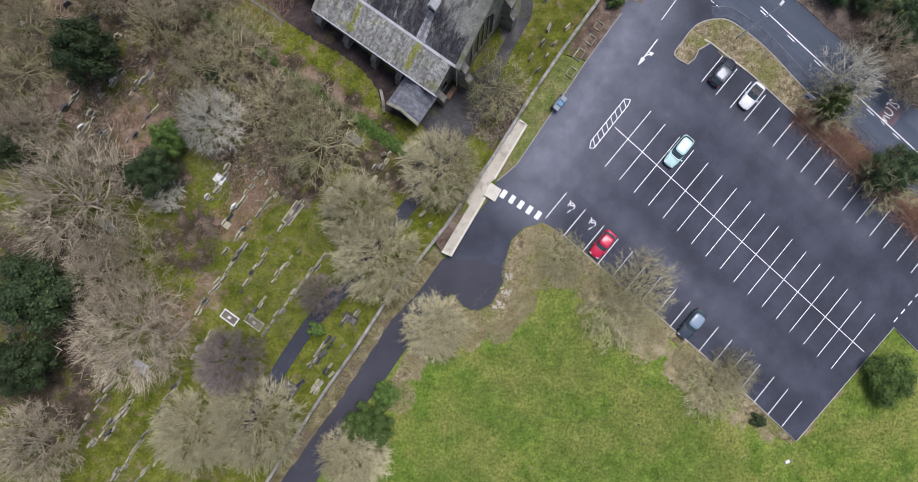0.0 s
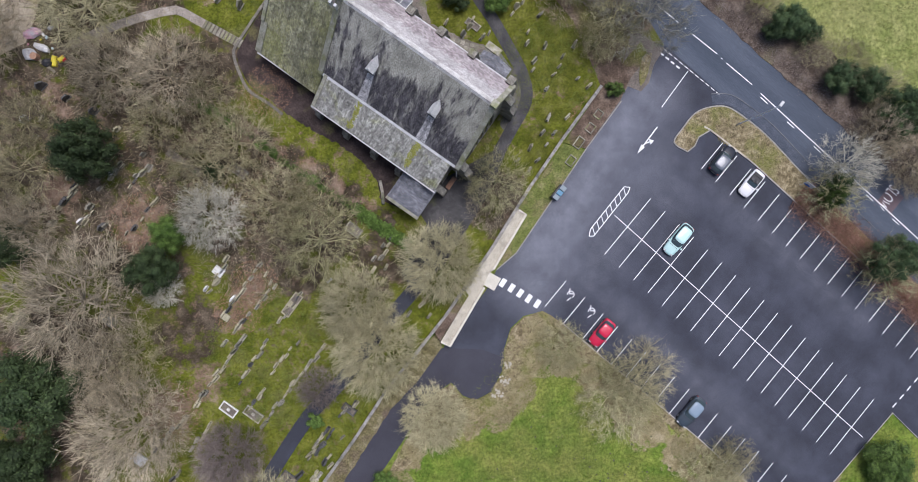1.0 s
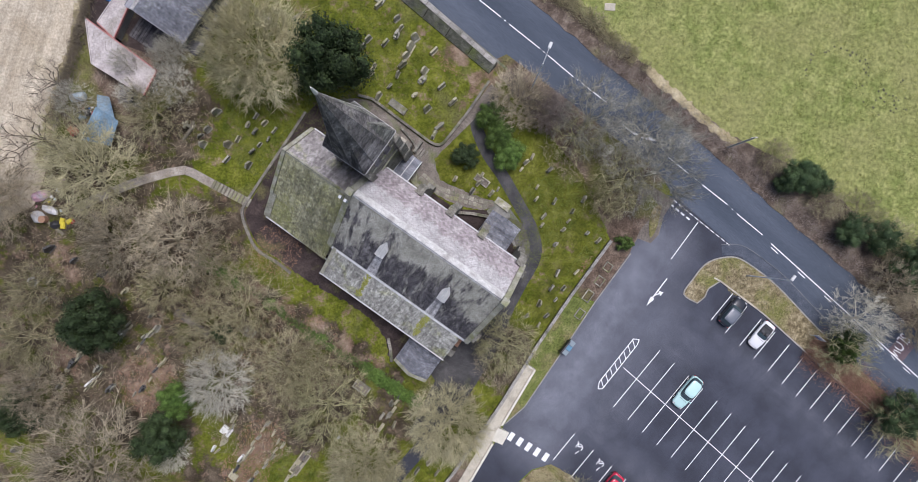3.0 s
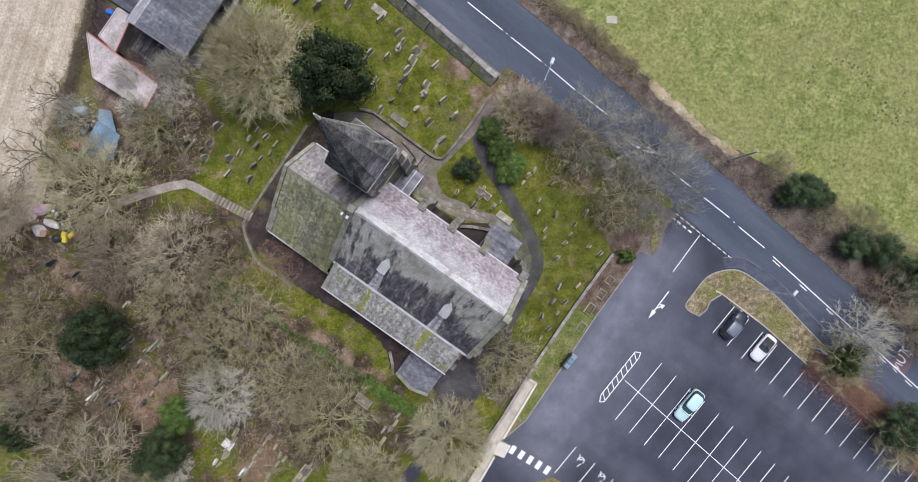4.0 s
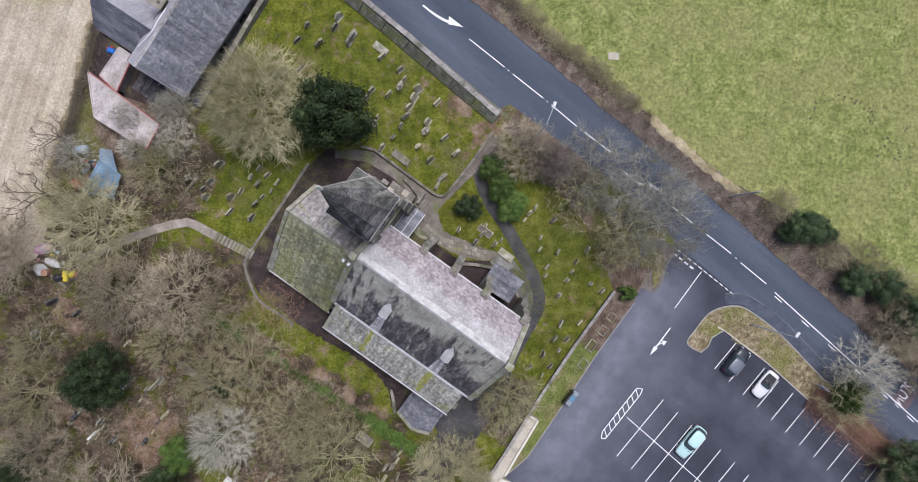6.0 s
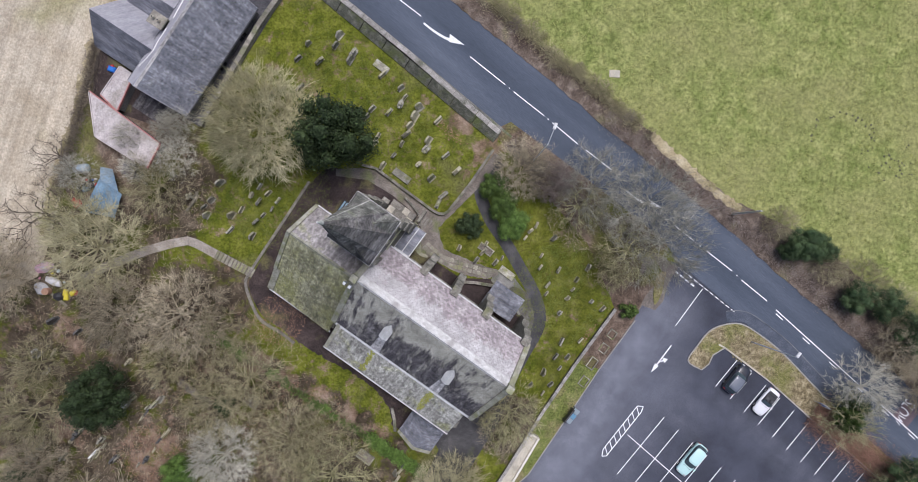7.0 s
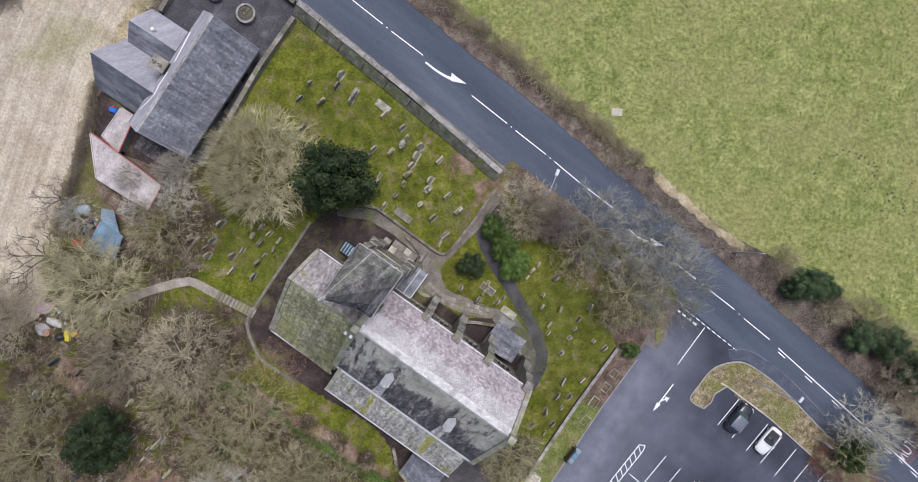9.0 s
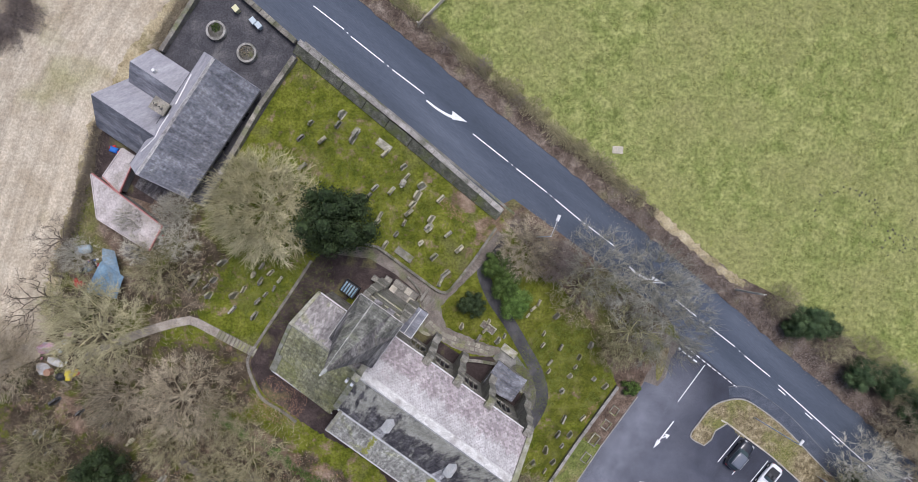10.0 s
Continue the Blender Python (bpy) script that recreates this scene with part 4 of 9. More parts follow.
M["lichen_cope"] = material("pale_lichen_coping", [(0.3, (0.19, 0.18, 0.16)), (0.5, (0.30, 0.285, 0.26)), (0.7, (0.42, 0.40, 0.375))], 1.6, 9.0, 0.5, 0.92, 0.3, patches=(0.14, 0.14, 0.11), patch_scale=0.8, patch_range=(0.52, 0.66), vary=0.18)
coped_wall("wall_east", WALL_E, 0.34, K, 0.5, 1.3, M["stone"], M["lichen_cope"], "old mossy sandstone churchyard wall", 0.38)
coped_wall("wall_road", [(-20.0, 69.8), (-7.3, 59.8), (3.4, 50.8)], 0.55, K, 0.72, 1.6, M["stone"], M["lichen_cope"], "thick stone wall with lichen-pale coping along the road", 0.62)
strip("wall_kerb", offset_line([(-20.0, 69.8), (-7.3, 59.8), (4.6, 50.2)], 0.5), 0.3, G, 0.06, 0.3, M["side_path"], "narrow stained kerb along the road wall", "kerb")


def build_revetment():
    """The sloping mossy stone face behind the road wall, in long panels with open joints."""
    a, b = Vector((-20.5, 69.1)), Vector((3.0, 50.15))
    s = (b - a).normalized()
    n = Vector((s.y, -s.x))
    th = tagged(strip("revetment", [tuple(a - n * 0.25), tuple(b - n * 0.25)], 0.4, K, 0.2, 0.8, M["stone"], "mossy sloping stone revetment behind the road wall", "revetment"))
    ln = (b - a).length
    k = 9
    for i in range(k):
        p, q = a + s * (ln * i / k + 0.04), a + s * (ln * (i + 1) / k - 0.04)
        lo = [p - n * 0.6, q - n * 0.6, q + n * 0.5, p + n * 0.5]
        tops = [(0.84, 0.84, 0.16, 0.16)[j] for j in range(4)]
        Geo().prism([(c.x, c.y, K(c.x, c.y) - 0.1) for c in lo[::-1]], [(c.x, c.y, K(c.x, c.y) + h) for c, h in zip(lo[::-1], tops[::-1])]).make("panel", M["mossy_stone"], th)


M["mossy_stone"] = material("mossy_dark_stone", [(0.3, (0.05, 0.054, 0.04)), (0.5, (0.092, 0.094, 0.074)), (0.7, (0.165, 0.165, 0.135))], 1.4, 8.0, 0.6, 0.92, 0.4, patches=(0.085, 0.10, 0.04), patch_scale=0.6, vary=0.1)
build_revetment()
coped_wall("wall_path", [(2.7, 48.9), (0.0, 44.9), (-2.6, 41.6), (-3.1, 41.3), (-3.7, 41.35), (-4.5, 41.8), (-8.2, 44.5), (-10.9, 46.5), (-12.6, 46.9)], 0.26, K, 0.3, 0.9, M["stone"], M["wall_cope"], "low stone edging wall of the grave lawn", 0.32)
coped_wall("wall_mud_path", smooth_line([(-18.6, 44.9), (-21.6, 40.2), (-25.2, 34.6), (-25.8, 33.0), (-25.0, 30.5), (-24.0, 28.8), (-21.8, 27.4), (-20.3, 26.2)], 4), 0.3, K, 0.03, 0.7, M["stone"], M["stone"], "low kerb of old stones along the muddy path", 0.34)
coped_wall("wall_porch", [(-9.0, 18.6), (-8.7, 17.2), (-8.6, 15.8)], 0.3, K, 0.3, 0.6, M["stone"], M["wall_cope"], "short low wall beside the church porch", 0.36)
coped_wall("wall_court", [(-1.4, 33.4), (0.6, 33.3), (2.9, 32.9), (3.2, 31.4)], 0.3, K, 0.35, 0.7, M["stone"], M["wall_cope"], "low retaining wall of the sunken church area", 0.36)
coped_wall("wall_court", smooth_line([(-7.6, 43.2), (-6.2, 41.6), (-5.6, 40.0), (-5.8, 38.2), (-6.6, 37.2)], 4), 0.2, K, 0.3, 0.6, M["stone"], M["wall_cope"], "curved stone kerb wall by the church steps", 0.26)
coped_wall("wall_yard", [(-20.4, 68.0), (-24.2, 62.4), (-30.6, 51.0)], 0.45, K, 0.9, 1.0, M["stone"], M["wall_cope"], "stone wall between house and churchyard")
coped_wall("wall_yard_front", [(-20.3, 69.7), (-28.8, 76.9), (-36.5, 83.5)], 0.5, K, 0.9, 1.0, M["stone"], M["wall_cope"], "stone wall with coping in front of the house yard")
coped_wall("wall_field", [(-35.1, 68.3), (-31.5, 74.2), (-28.0, 79.4)], 0.4, K, 0.8, 1.0, M["stone"], M["stone"], "old field wall beside the yard")

# stone ramp and steps down to the car park
M["ramp_cope"] = material("cream_cut_stone", [(0.3, (0.56, 0.53, 0.45)), (0.7, (0.68, 0.65, 0.57))], 1.0, 9.0, 0.25, 0.85, 0.1)


def build_ramp():
    th = tagged(Geo().prism([(x, y, G(x, y) - 0.3) for x, y in RAMP], [(x, y, K(x, y) + 0.02) for x, y in RAMP]).make("stone_ramp", M["palestone"]), "pale new stone landing and ramp beside the churchyard wall", "ramp", kind="structure")
    for line in ([(7.5, 15.2), (8.35, 14.7), (4.45, 8.15)], [(3.35, 5.95), (-0.75, -1.05), (-1.8, -0.5)]):
        a, b = offset_line(line, 0.13), offset_line(line, -0.13)
        g = Geo()
        n = len(line)
        for i in range(n - 1):
            lo = [(*p, K(*p) - 0.5) for p in (a[i], a[i + 1], b[i + 1], b[i])]
            hi = [(*p, K(*p) + 0.28) for p in (a[i], a[i + 1], b[i + 1], b[i])]
            g.prism(lo, hi)
        g.make("parapet", M["ramp_cope"], th, "cream stone parapet")
    for k in range(5):
        c = Vector((3.75, 6.95)) + Vector((0.86, -0.5)) * (0.32 * k)
        n = Vector((0.5, 0.86)) * 0.85
        e = Vector((0.86, -0.5)) * 0.17
        pts = [c - n - e, c - n + e, c + n + e, c + n - e]
        z = K(c.x, c.y) - 0.05 - 0.165 * k
        Geo().prism([(p.x, p.y, G(p.x, p.y) - 0.1) for p in pts], [(p.x, p.y, z) for p in pts]).make("step", M["ramp_cope"], th)


slab("ramp_bed", [(1.1, 5.6), (1.5, 5.0), (-1.9, -0.4), (-2.6, 0.6), (-1.9, 1.9)], K, 0.03, 0.3, M["litter"], "dark planting bed beside the stone ramp", "bed")
RAMP = [(7.4, 15.3), (8.4, 14.8), (4.5, 8.1), (3.9, 7.6), (3.2, 6.0), (-0.75, -1.1), (-1.85, -0.55), (1.4, 4.9), (0.9, 5.2), (2.4, 7.6)]
build_ramp()

# ---- slate, lead, window materials ----
def slate_material(name, stops, moss, moss_range, island=0.3, mix=0.5, turn=35, worn=1.0):
    """Slates streaked down the slope: turn is the angle that lays the eave along x."""
    m = material(name, stops, 1.1, 7.0, mix, 0.8, 0.2, patches=moss, patch_scale=0.6, patch_range=moss_range, dist=0.02, island=island, stretch=(1.0, 0.32, 0.32, turn))
    nt = m.node_tree
    base = nt.nodes["Principled BSDF"].inputs["Base Color"]
    pos = nt.nodes.new("ShaderNodeNewGeometry").outputs["Position"]
    run = ramp(nt, noise_tex(nt, pos, 2.6, 4.0, 0.65, (1.0, 0.07, 0.07, turn)), [(0.36, (0.6, 0.6, 0.6)), (0.52, (1.0, 1.0, 1.0)), (0.68, (1.34, 1.34, 1.32))])
    spots = ramp(nt, noise_tex(nt, pos, 13.0, 3.0, 0.6), [(0.3, (0.6, 0.6, 0.6)), (0.6, (1.1, 1.1, 1.1)), (0.74, (1.7, 1.7, 1.65))])
    col = blend(nt, 0.75 * worn, base.links[0].from_socket, run, "MULTIPLY")
    nt.links.new(blend(nt, 0.55 * worn, col, spots, "MULTIPLY"), base)
    return m


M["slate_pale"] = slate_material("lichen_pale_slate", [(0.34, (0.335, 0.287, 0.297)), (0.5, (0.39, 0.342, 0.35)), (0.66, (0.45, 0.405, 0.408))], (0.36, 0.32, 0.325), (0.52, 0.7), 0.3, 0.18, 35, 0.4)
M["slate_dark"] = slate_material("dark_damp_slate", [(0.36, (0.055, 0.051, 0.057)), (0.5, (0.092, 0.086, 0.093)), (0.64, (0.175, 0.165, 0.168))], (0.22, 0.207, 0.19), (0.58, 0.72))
M["slate_moss"] = slate_material("mossy_slate", [(0.34, (0.21, 0.205, 0.115)), (0.5, (0.33, 0.322, 0.20)), (0.66, (0.46, 0.445, 0.30))], (0.36, 0.35, 0.19), (0.5, 0.64))
M["slate_spire_shaded"] = slate_material("shaded_spire_slate", [(0.36, (0.045, 0.042, 0.046)), (0.5, (0.088, 0.082, 0.088)), (0.64, (0.22, 0.205, 0.21))], (0.13, 0.122, 0.108), (0.56, 0.7))
M["slate_aisle"] = slate_material("grey_lichen_slate", [(0.32, (0.21, 0.205, 0.185)), (0.5, (0.32, 0.315, 0.285)), (0.68, (0.45, 0.44, 0.40))], (0.28, 0.285, 0.17), (0.54, 0.7))
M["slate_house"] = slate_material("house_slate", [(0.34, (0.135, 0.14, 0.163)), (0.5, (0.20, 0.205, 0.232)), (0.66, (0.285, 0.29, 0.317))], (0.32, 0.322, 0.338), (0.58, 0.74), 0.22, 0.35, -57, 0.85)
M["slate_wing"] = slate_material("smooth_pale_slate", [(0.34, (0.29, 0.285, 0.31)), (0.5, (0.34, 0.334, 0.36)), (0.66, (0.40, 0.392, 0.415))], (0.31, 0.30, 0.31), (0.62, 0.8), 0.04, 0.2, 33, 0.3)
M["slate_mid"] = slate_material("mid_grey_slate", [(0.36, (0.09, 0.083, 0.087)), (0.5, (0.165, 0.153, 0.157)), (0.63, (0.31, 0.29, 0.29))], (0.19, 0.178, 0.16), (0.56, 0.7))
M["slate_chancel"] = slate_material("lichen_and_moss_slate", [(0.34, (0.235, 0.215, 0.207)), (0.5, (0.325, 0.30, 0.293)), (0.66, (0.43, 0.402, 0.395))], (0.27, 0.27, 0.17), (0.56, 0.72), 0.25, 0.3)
M["slate_spire_lit"] = slate_material("lit_lichen_spire_slate", [(0.36, (0.12, 0.118, 0.108)), (0.5, (0.195, 0.192, 0.178)), (0.64, (0.30, 0.295, 0.272))], (0.25, 0.258, 0.20), (0.54, 0.7))
M["slate_top"] = slate_material("white_lichen_slate", [(0.32, (0.40, 0.38, 0.375)), (0.5, (0.50, 0.48, 0.475)), (0.68, (0.60, 0.585, 0.58))], (0.38, 0.355, 0.35), (0.52, 0.66))
M["ridge_lichen"] = material("white_ridge_lichen", [(0.3, (0.50, 0.485, 0.47)), (0.5, (0.64, 0.625, 0.61)), (0.7, (0.74, 0.73, 0.72))], 2.2, 9.0, 0.4, 0.9, 0.2, patches=(0.42, 0.395, 0.385), patch_scale=0.9, patch_range=(0.5, 0.66))
M["lead"] = material("white_lead", [(0.3, (0.50, 0.50, 0.50)), (0.7, (0.72, 0.72, 0.71))], 1.5, 10.0, 0.3, 0.6, 0.1)
M["moss"] = material("moss_streak", [(0.3, (0.20, 0.21, 0.04)), (0.7, (0.34, 0.34, 0.10))], 2.0, 9.0, 0.5, 0.95, 0.4)
M["cope_moss"] = material("mossy_coping", [(0.3, (0.23, 0.225, 0.165)), (0.5, (0.33, 0.32, 0.25)), (0.7, (0.44, 0.43, 0.36))], 1.2, 9.0, 0.4, 0.92, 0.3, patches=(0.24, 0.25, 0.12), patch_scale=0.7)
M["glass"] = plain("dark_glass", (0.02, 0.025, 0.03), 0.1)
M["iron"] = plain("dark_iron", (0.05, 0.05, 0.055), 0.6)
M["white_metal"] = material("galvanised_steel", [(0.3, (0.45, 0.46, 0.47)), (0.7, (0.6, 0.61, 0.62))], 2.0, 8.0, 0.2, 0.5, 0.0, metal=0.3)
M["blue_tank"] = material("blue_plastic", [(0.3, (0.10, 0.20, 0.27)), (0.7, (0.30, 0.40, 0.47))], 1.5, 6.0, 0.3, 0.5, 0.1)


def courses(g, a, b, c, d, n, lift=0.055, wide=0.3):
    """A slated slope: a-b is the eave, d-c the ridge; each course steps over the one below."""
    a, b, c, d = (Vector(p) for p in (a, b, c, d))
    nrm = (b - a).cross(d - a).normalized()
    pts, fs = [], []
    rnd = random.Random(n)
    m = max(2, round(((b - a).length + (c - d).length) / 2 / wide))
    gap = 0.045 / m
    for i in range(n):
        s, t = i / n, (i + 1.06) / n
        cuts = [0.0] + [(j + 0.5 * (i % 2) + rnd.uniform(-0.12, 0.12)) / m for j in range(1, m)] + [1.0]
        for p, q in zip(cuts, cuts[1:]):
            k = len(pts)
            up = lift + rnd.uniform(0, 0.012)
            low, high = (a.lerp(d, s), b.lerp(c, s)), (a.lerp(d, min(1, t)), b.lerp(c, min(1, t)))
            p, q = p + gap, q - gap
            e, f = low[0].lerp(low[1], p), low[0].lerp(low[1], q)
            skew = nrm * rnd.uniform(-0.02, 0.02)
            pts += [e - nrm * 0.02, f - nrm * 0.02, e + nrm * up + skew, f + nrm * up - skew, high[0].lerp(high[1], q), high[0].lerp(high[1], p)]
            fs += [(k, k + 1, k + 3, k + 2), (k + 2, k + 3, k + 4, k + 5)]
    g.add(pts, fs)


# ---- the church ----
CO, CU, CV = Vector((-11.2, 34.8)), Vector((0.819, -0.574)), Vector((0.574, 0.819))


def C(u, v, z):
    p = CO + CU * u + CV * v
    return Vector((p.x, p.y, z))


CM = Matrix(((CU.x, CV.x, 0, CO.x), (CU.y, CV.y, 0, CO.y), (0, 0, 1, 0), (0, 0, 0, 1)))


def gable_wall(g, u0, u1, v0, z0, vr, zr, v1, z1, base):
    """A gable-ended block: eaves at v0, z0 and v1, z1, ridge at vr, zr."""
    sec = [(v0, base), (v1, base), (v1, z1), (vr, zr), (v0, z0)]
    g.prism([C(u0, v, z) for v, z in sec], [C(u1, v, z) for v, z in sec])


def coping(g, u, v0, z0, v1, z1, w=0.5, h=0.35):
    """A raised stone coping up a gable, seen on the roof as a pale band."""
    p = [C(u - w / 2, v0, z0), C(u + w / 2, v0, z0), C(u + w / 2, v1, z1), C(u - w / 2, v1, z1)]
    g.prism([q - Vector((0, 0, 0.5)) for q in p], [q + Vector((0, 0, h)) for q in p])


def lancet(parent, u, v, z0, z1, w, axis, lights=2):
    """A pointed window with stone frame, mullion and dark glass; axis: the way it faces in the church's own plan."""
    th = new("window")
    th.parent = parent
    d = {"n": (0, 1), "s": (0, -1), "e": (1, 0)}[axis]
    side = (1, 0) if axis in "ns" else (0, 1)
    def at(s, z, out):
        return C(u + side[0] * s + d[0] * out, v + side[1] * s + d[1] * out, z)
    spring = z1 - w * 0.8
    arch = [(-w / 2, z0), (w / 2, z0), (w / 2, spring), (w * 0.32, spring + w * 0.45), (0, z1), (-w * 0.32, spring + w * 0.45), (-w / 2, spring)]
    gl = Geo().quad(*[at(s, z, 0.03) for s, z in (arch if axis != "s" else arch[::-1])])
    gl.make("pane", M["glass"], th)
    fr = Geo()
    big = [(s * 1.25, z0 - 0.15 if z == z0 else z + 0.12) for s, z in arch]
    n = len(arch)
    for i in range(n):
        j = (i + 1) % n
        quad = [at(*arch[i], 0.0), at(*arch[j], 0.0), at(*big[j], 0.0), at(*big[i], 0.0)]
        out = [at(*arch[i], 0.14), at(*arch[j], 0.14), at(*big[j], 0.14), at(*big[i], 0.14)]
        fr.prism(quad, out)
    for k in range(1, lights):
        s = -w / 2 + w * k / lights
        fr.prism([at(s - 0.06, z0, 0), at(s + 0.06, z0, 0), at(s + 0.06, z0, 0.12), at(s - 0.06, z0, 0.12)], [at(s - 0.06, z1 - 0.3, 0), at(s + 0.06, z1 - 0.3, 0), at(s + 0.06, z1 - 0.3, 0.12), at(s - 0.06, z1 - 0.3, 0.12)])
    fr.make("frame", M["church_stone"], th)
    return th


def buttress(parent, u, v, w, out, z_top, base, sgn):
    """A stepped buttress with sloping heads, standing out from the wall at v."""
    g = Geo()
    o = sgn * out
    prof = [(v, base), (v + o * 1.25, base), (v + o * 1.25, base + (z_top - base) * 0.45), (v + o, base + (z_top - base) * 0.55), (v + o, z_top - 0.9), (v + o * 0.25, z_top), (v, z_top)]
    g.prism([C(u - w / 2, a, z) for a, z in prof], [C(u + w / 2, a, z) for a, z in prof])
    return g.make("buttress", M["church_stone"], parent)


def ridge_run(parent, places, way, mat):
    """Single ridge tiles, end to end."""
    g = Geo().add([(0, -0.2, -0.06), (0.45, -0.2, -0.06), (0.45, 0, 0.2), (0, 0, 0.2), (0, 0.2, -0.06), (0.45, 0.2, -0.06)], [(0, 1, 2, 3), (3, 2, 5, 4), (0, 3, 4), (1, 5, 2)])
    me = bpy.data.meshes.new("ridge_tile")
    me.from_pydata(g.v, [], g.f)
    me.materials.append(mat)
    for p in places:
        o = new("ridge_tile", me)
        o.parent = parent
        o.matrix_basis = Matrix.Translation(p) @ Matrix.Rotation(math.atan2(way.y, way.x), 4, "Z")


def belfry_light(tower, side, c, face, z0, z1):
    """A pointed belfry opening with sloping louvres and a stone hood, in the tower's east, north or south face."""
    d = {"e": (1, 0), "n": (0, 1), "s": (0, -1)}[side]

    def at(s, out, z):
        return C(face + out, s, z) if side == "e" else C(s, face + d[1] * out, z)

    w = 0.42
    arch = [(-w, z0), (w, z0), (w, z1 - 0.7), (0, z1), (-w, z1 - 0.7)]
    op = Geo().prism([at(c + s, 0.01, z) for s, z in arch], [at(c + s, 0.05, z) for s, z in arch]).make("belfry_opening", M["glass"], tower, "dark pointed belfry opening")
    for q in range(6):
        z = z0 + 0.1 + q * 0.38
        lo = [at(c - 0.38, 0.05, z + 0.2), at(c + 0.38, 0.05, z + 0.2), at(c + 0.38, 0.22, z), at(c - 0.38, 0.22, z)]
        Geo().prism(lo, [p + Vector((0, 0, 0.04)) for p in lo]).make("louvre", M["slate_mid"], op)
    hood = Geo()
    for (s0, a), (s1, e) in zip(arch[1:], arch[2:]):
        k = 1.3
        hood.prism([at(c + s0, 0.0, a), at(c + s1, 0.0, e), at(c + s1 * k, 0.0, e + 0.15), at(c + s0 * k, 0.0, a)], [at(c + s0, 0.2, a), at(c + s1, 0.2, e), at(c + s1 * k, 0.2, e + 0.15), at(c + s0 * k, 0.2, a)])
    hood.make("hood_stone", M["church_stone"], op)


def build_church():
    ch = empty("church", "old sandstone parish church with slate roofs and a broach spire", "church")
    b = 1.2
    g = Geo()
    gable_wall(g, 0.4, 18.0, -6.0, 9.6, -0.1, 17.4, 3.6, 12.2, b)
    g.make("nave_wall", M["church_stone"], ch, "weathered grey sandstone walls")
    g = Geo()
    g.prism([C(0.9, v, z) for v, z in ((-9.2, b), (-6.0, b), (-6.0, 9.6), (-9.2, 7.35))], [C(17.2, v, z) for v, z in ((-9.2, b), (-6.0, b), (-6.0, 9.6), (-9.2, 7.35))])
    g.make("aisle_wall", M["church_stone"], ch)
    g = Geo()
    gable_wall(g, -7.9, 0.4, -7.7, 6.4, -0.6, 14.2, 2.5, 10.8, b)
    g.make("chancel_wall", M["church_stone"], ch)
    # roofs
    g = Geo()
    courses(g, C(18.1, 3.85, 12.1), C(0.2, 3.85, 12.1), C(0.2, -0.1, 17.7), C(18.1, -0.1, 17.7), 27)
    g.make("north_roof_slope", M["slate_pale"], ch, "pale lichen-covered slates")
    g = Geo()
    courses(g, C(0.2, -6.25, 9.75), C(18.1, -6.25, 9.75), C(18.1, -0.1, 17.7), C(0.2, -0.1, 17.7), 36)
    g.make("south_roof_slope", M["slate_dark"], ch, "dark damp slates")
    g = Geo()
    courses(g, C(0.8, -9.55, 7.5), C(17.4, -9.55, 7.5), C(17.4, -6.2, 9.85), C(0.8, -6.2, 9.85), 16)
    g.make("aisle_roof", M["slate_aisle"], ch, "grey lichen-spotted slates")
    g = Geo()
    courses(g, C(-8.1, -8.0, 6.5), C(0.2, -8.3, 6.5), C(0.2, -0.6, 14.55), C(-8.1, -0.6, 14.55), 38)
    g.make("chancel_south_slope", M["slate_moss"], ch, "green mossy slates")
    g = Geo()
    courses(g, C(0.2, 2.8, 10.9), C(-8.1, 2.8, 10.9), C(-8.1, -0.6, 14.55), C(0.2, -0.6, 14.55), 17)
    g.make("chancel_north_slope", M["slate_chancel"], ch, "grey slates with lichen and moss")
    # ridges and copings
    for v0, z0, v1, z1, mt, nm in ((-0.1, 17.80, 0.5, 16.97, "ridge_lichen", "ridge_band"),):
        Geo().prism([C(0.5, v0, z0), C(18.0, v0, z0), C(18.0, v1, z1), C(0.5, v1, z1)], [C(0.5, v0, z0 + 0.06), C(18.0, v0, z0 + 0.06), C(18.0, v1, z1 + 0.06), C(0.5, v1, z1 + 0.06)]).make(nm, M[mt], ch, "pale lichen band along the ridge")
    ridge_run(ch, [C(0.4 + k * 0.47, -0.1, 17.6) for k in range(38)], CU, M["ridge_lichen"])
    ridge_run(ch, [C(-8.0 + k * 0.47, -0.6, 14.46) for k in range(17)], CU, M["cope_moss"])
    for u, w in ((0.25, 0.6), (18.15, 0.55)):
        g = Geo()
        coping(g, u, -6.4, 9.55, -0.1, 17.75, w)
        coping(g, u, 4.0, 11.9, -0.1, 17.75, w)
        g.box(u - 0.35, u + 0.35, -0.45, 0.25, 17.5, 18.5, CM)
        g.make("gable_coping", M["cope_moss"], ch, "mossy gable coping stones")
    g = Geo()
    coping(g, -8.1, -5.3, 9.5, -0.6, 14.5, 0.4)
    coping(g, -8.1, 2.9, 10.7, -0.6, 14.5, 0.4)
    coping(g, -7.9, -8.1, 6.35, -5.2, 9.4, 0.75, 0.3)
    g.make("gable_coping", M["cope_moss"], ch)
    g = Geo()
    coping(g, 0.95, -9.6, 7.4, -6.2, 9.8, 0.4, 0.25)
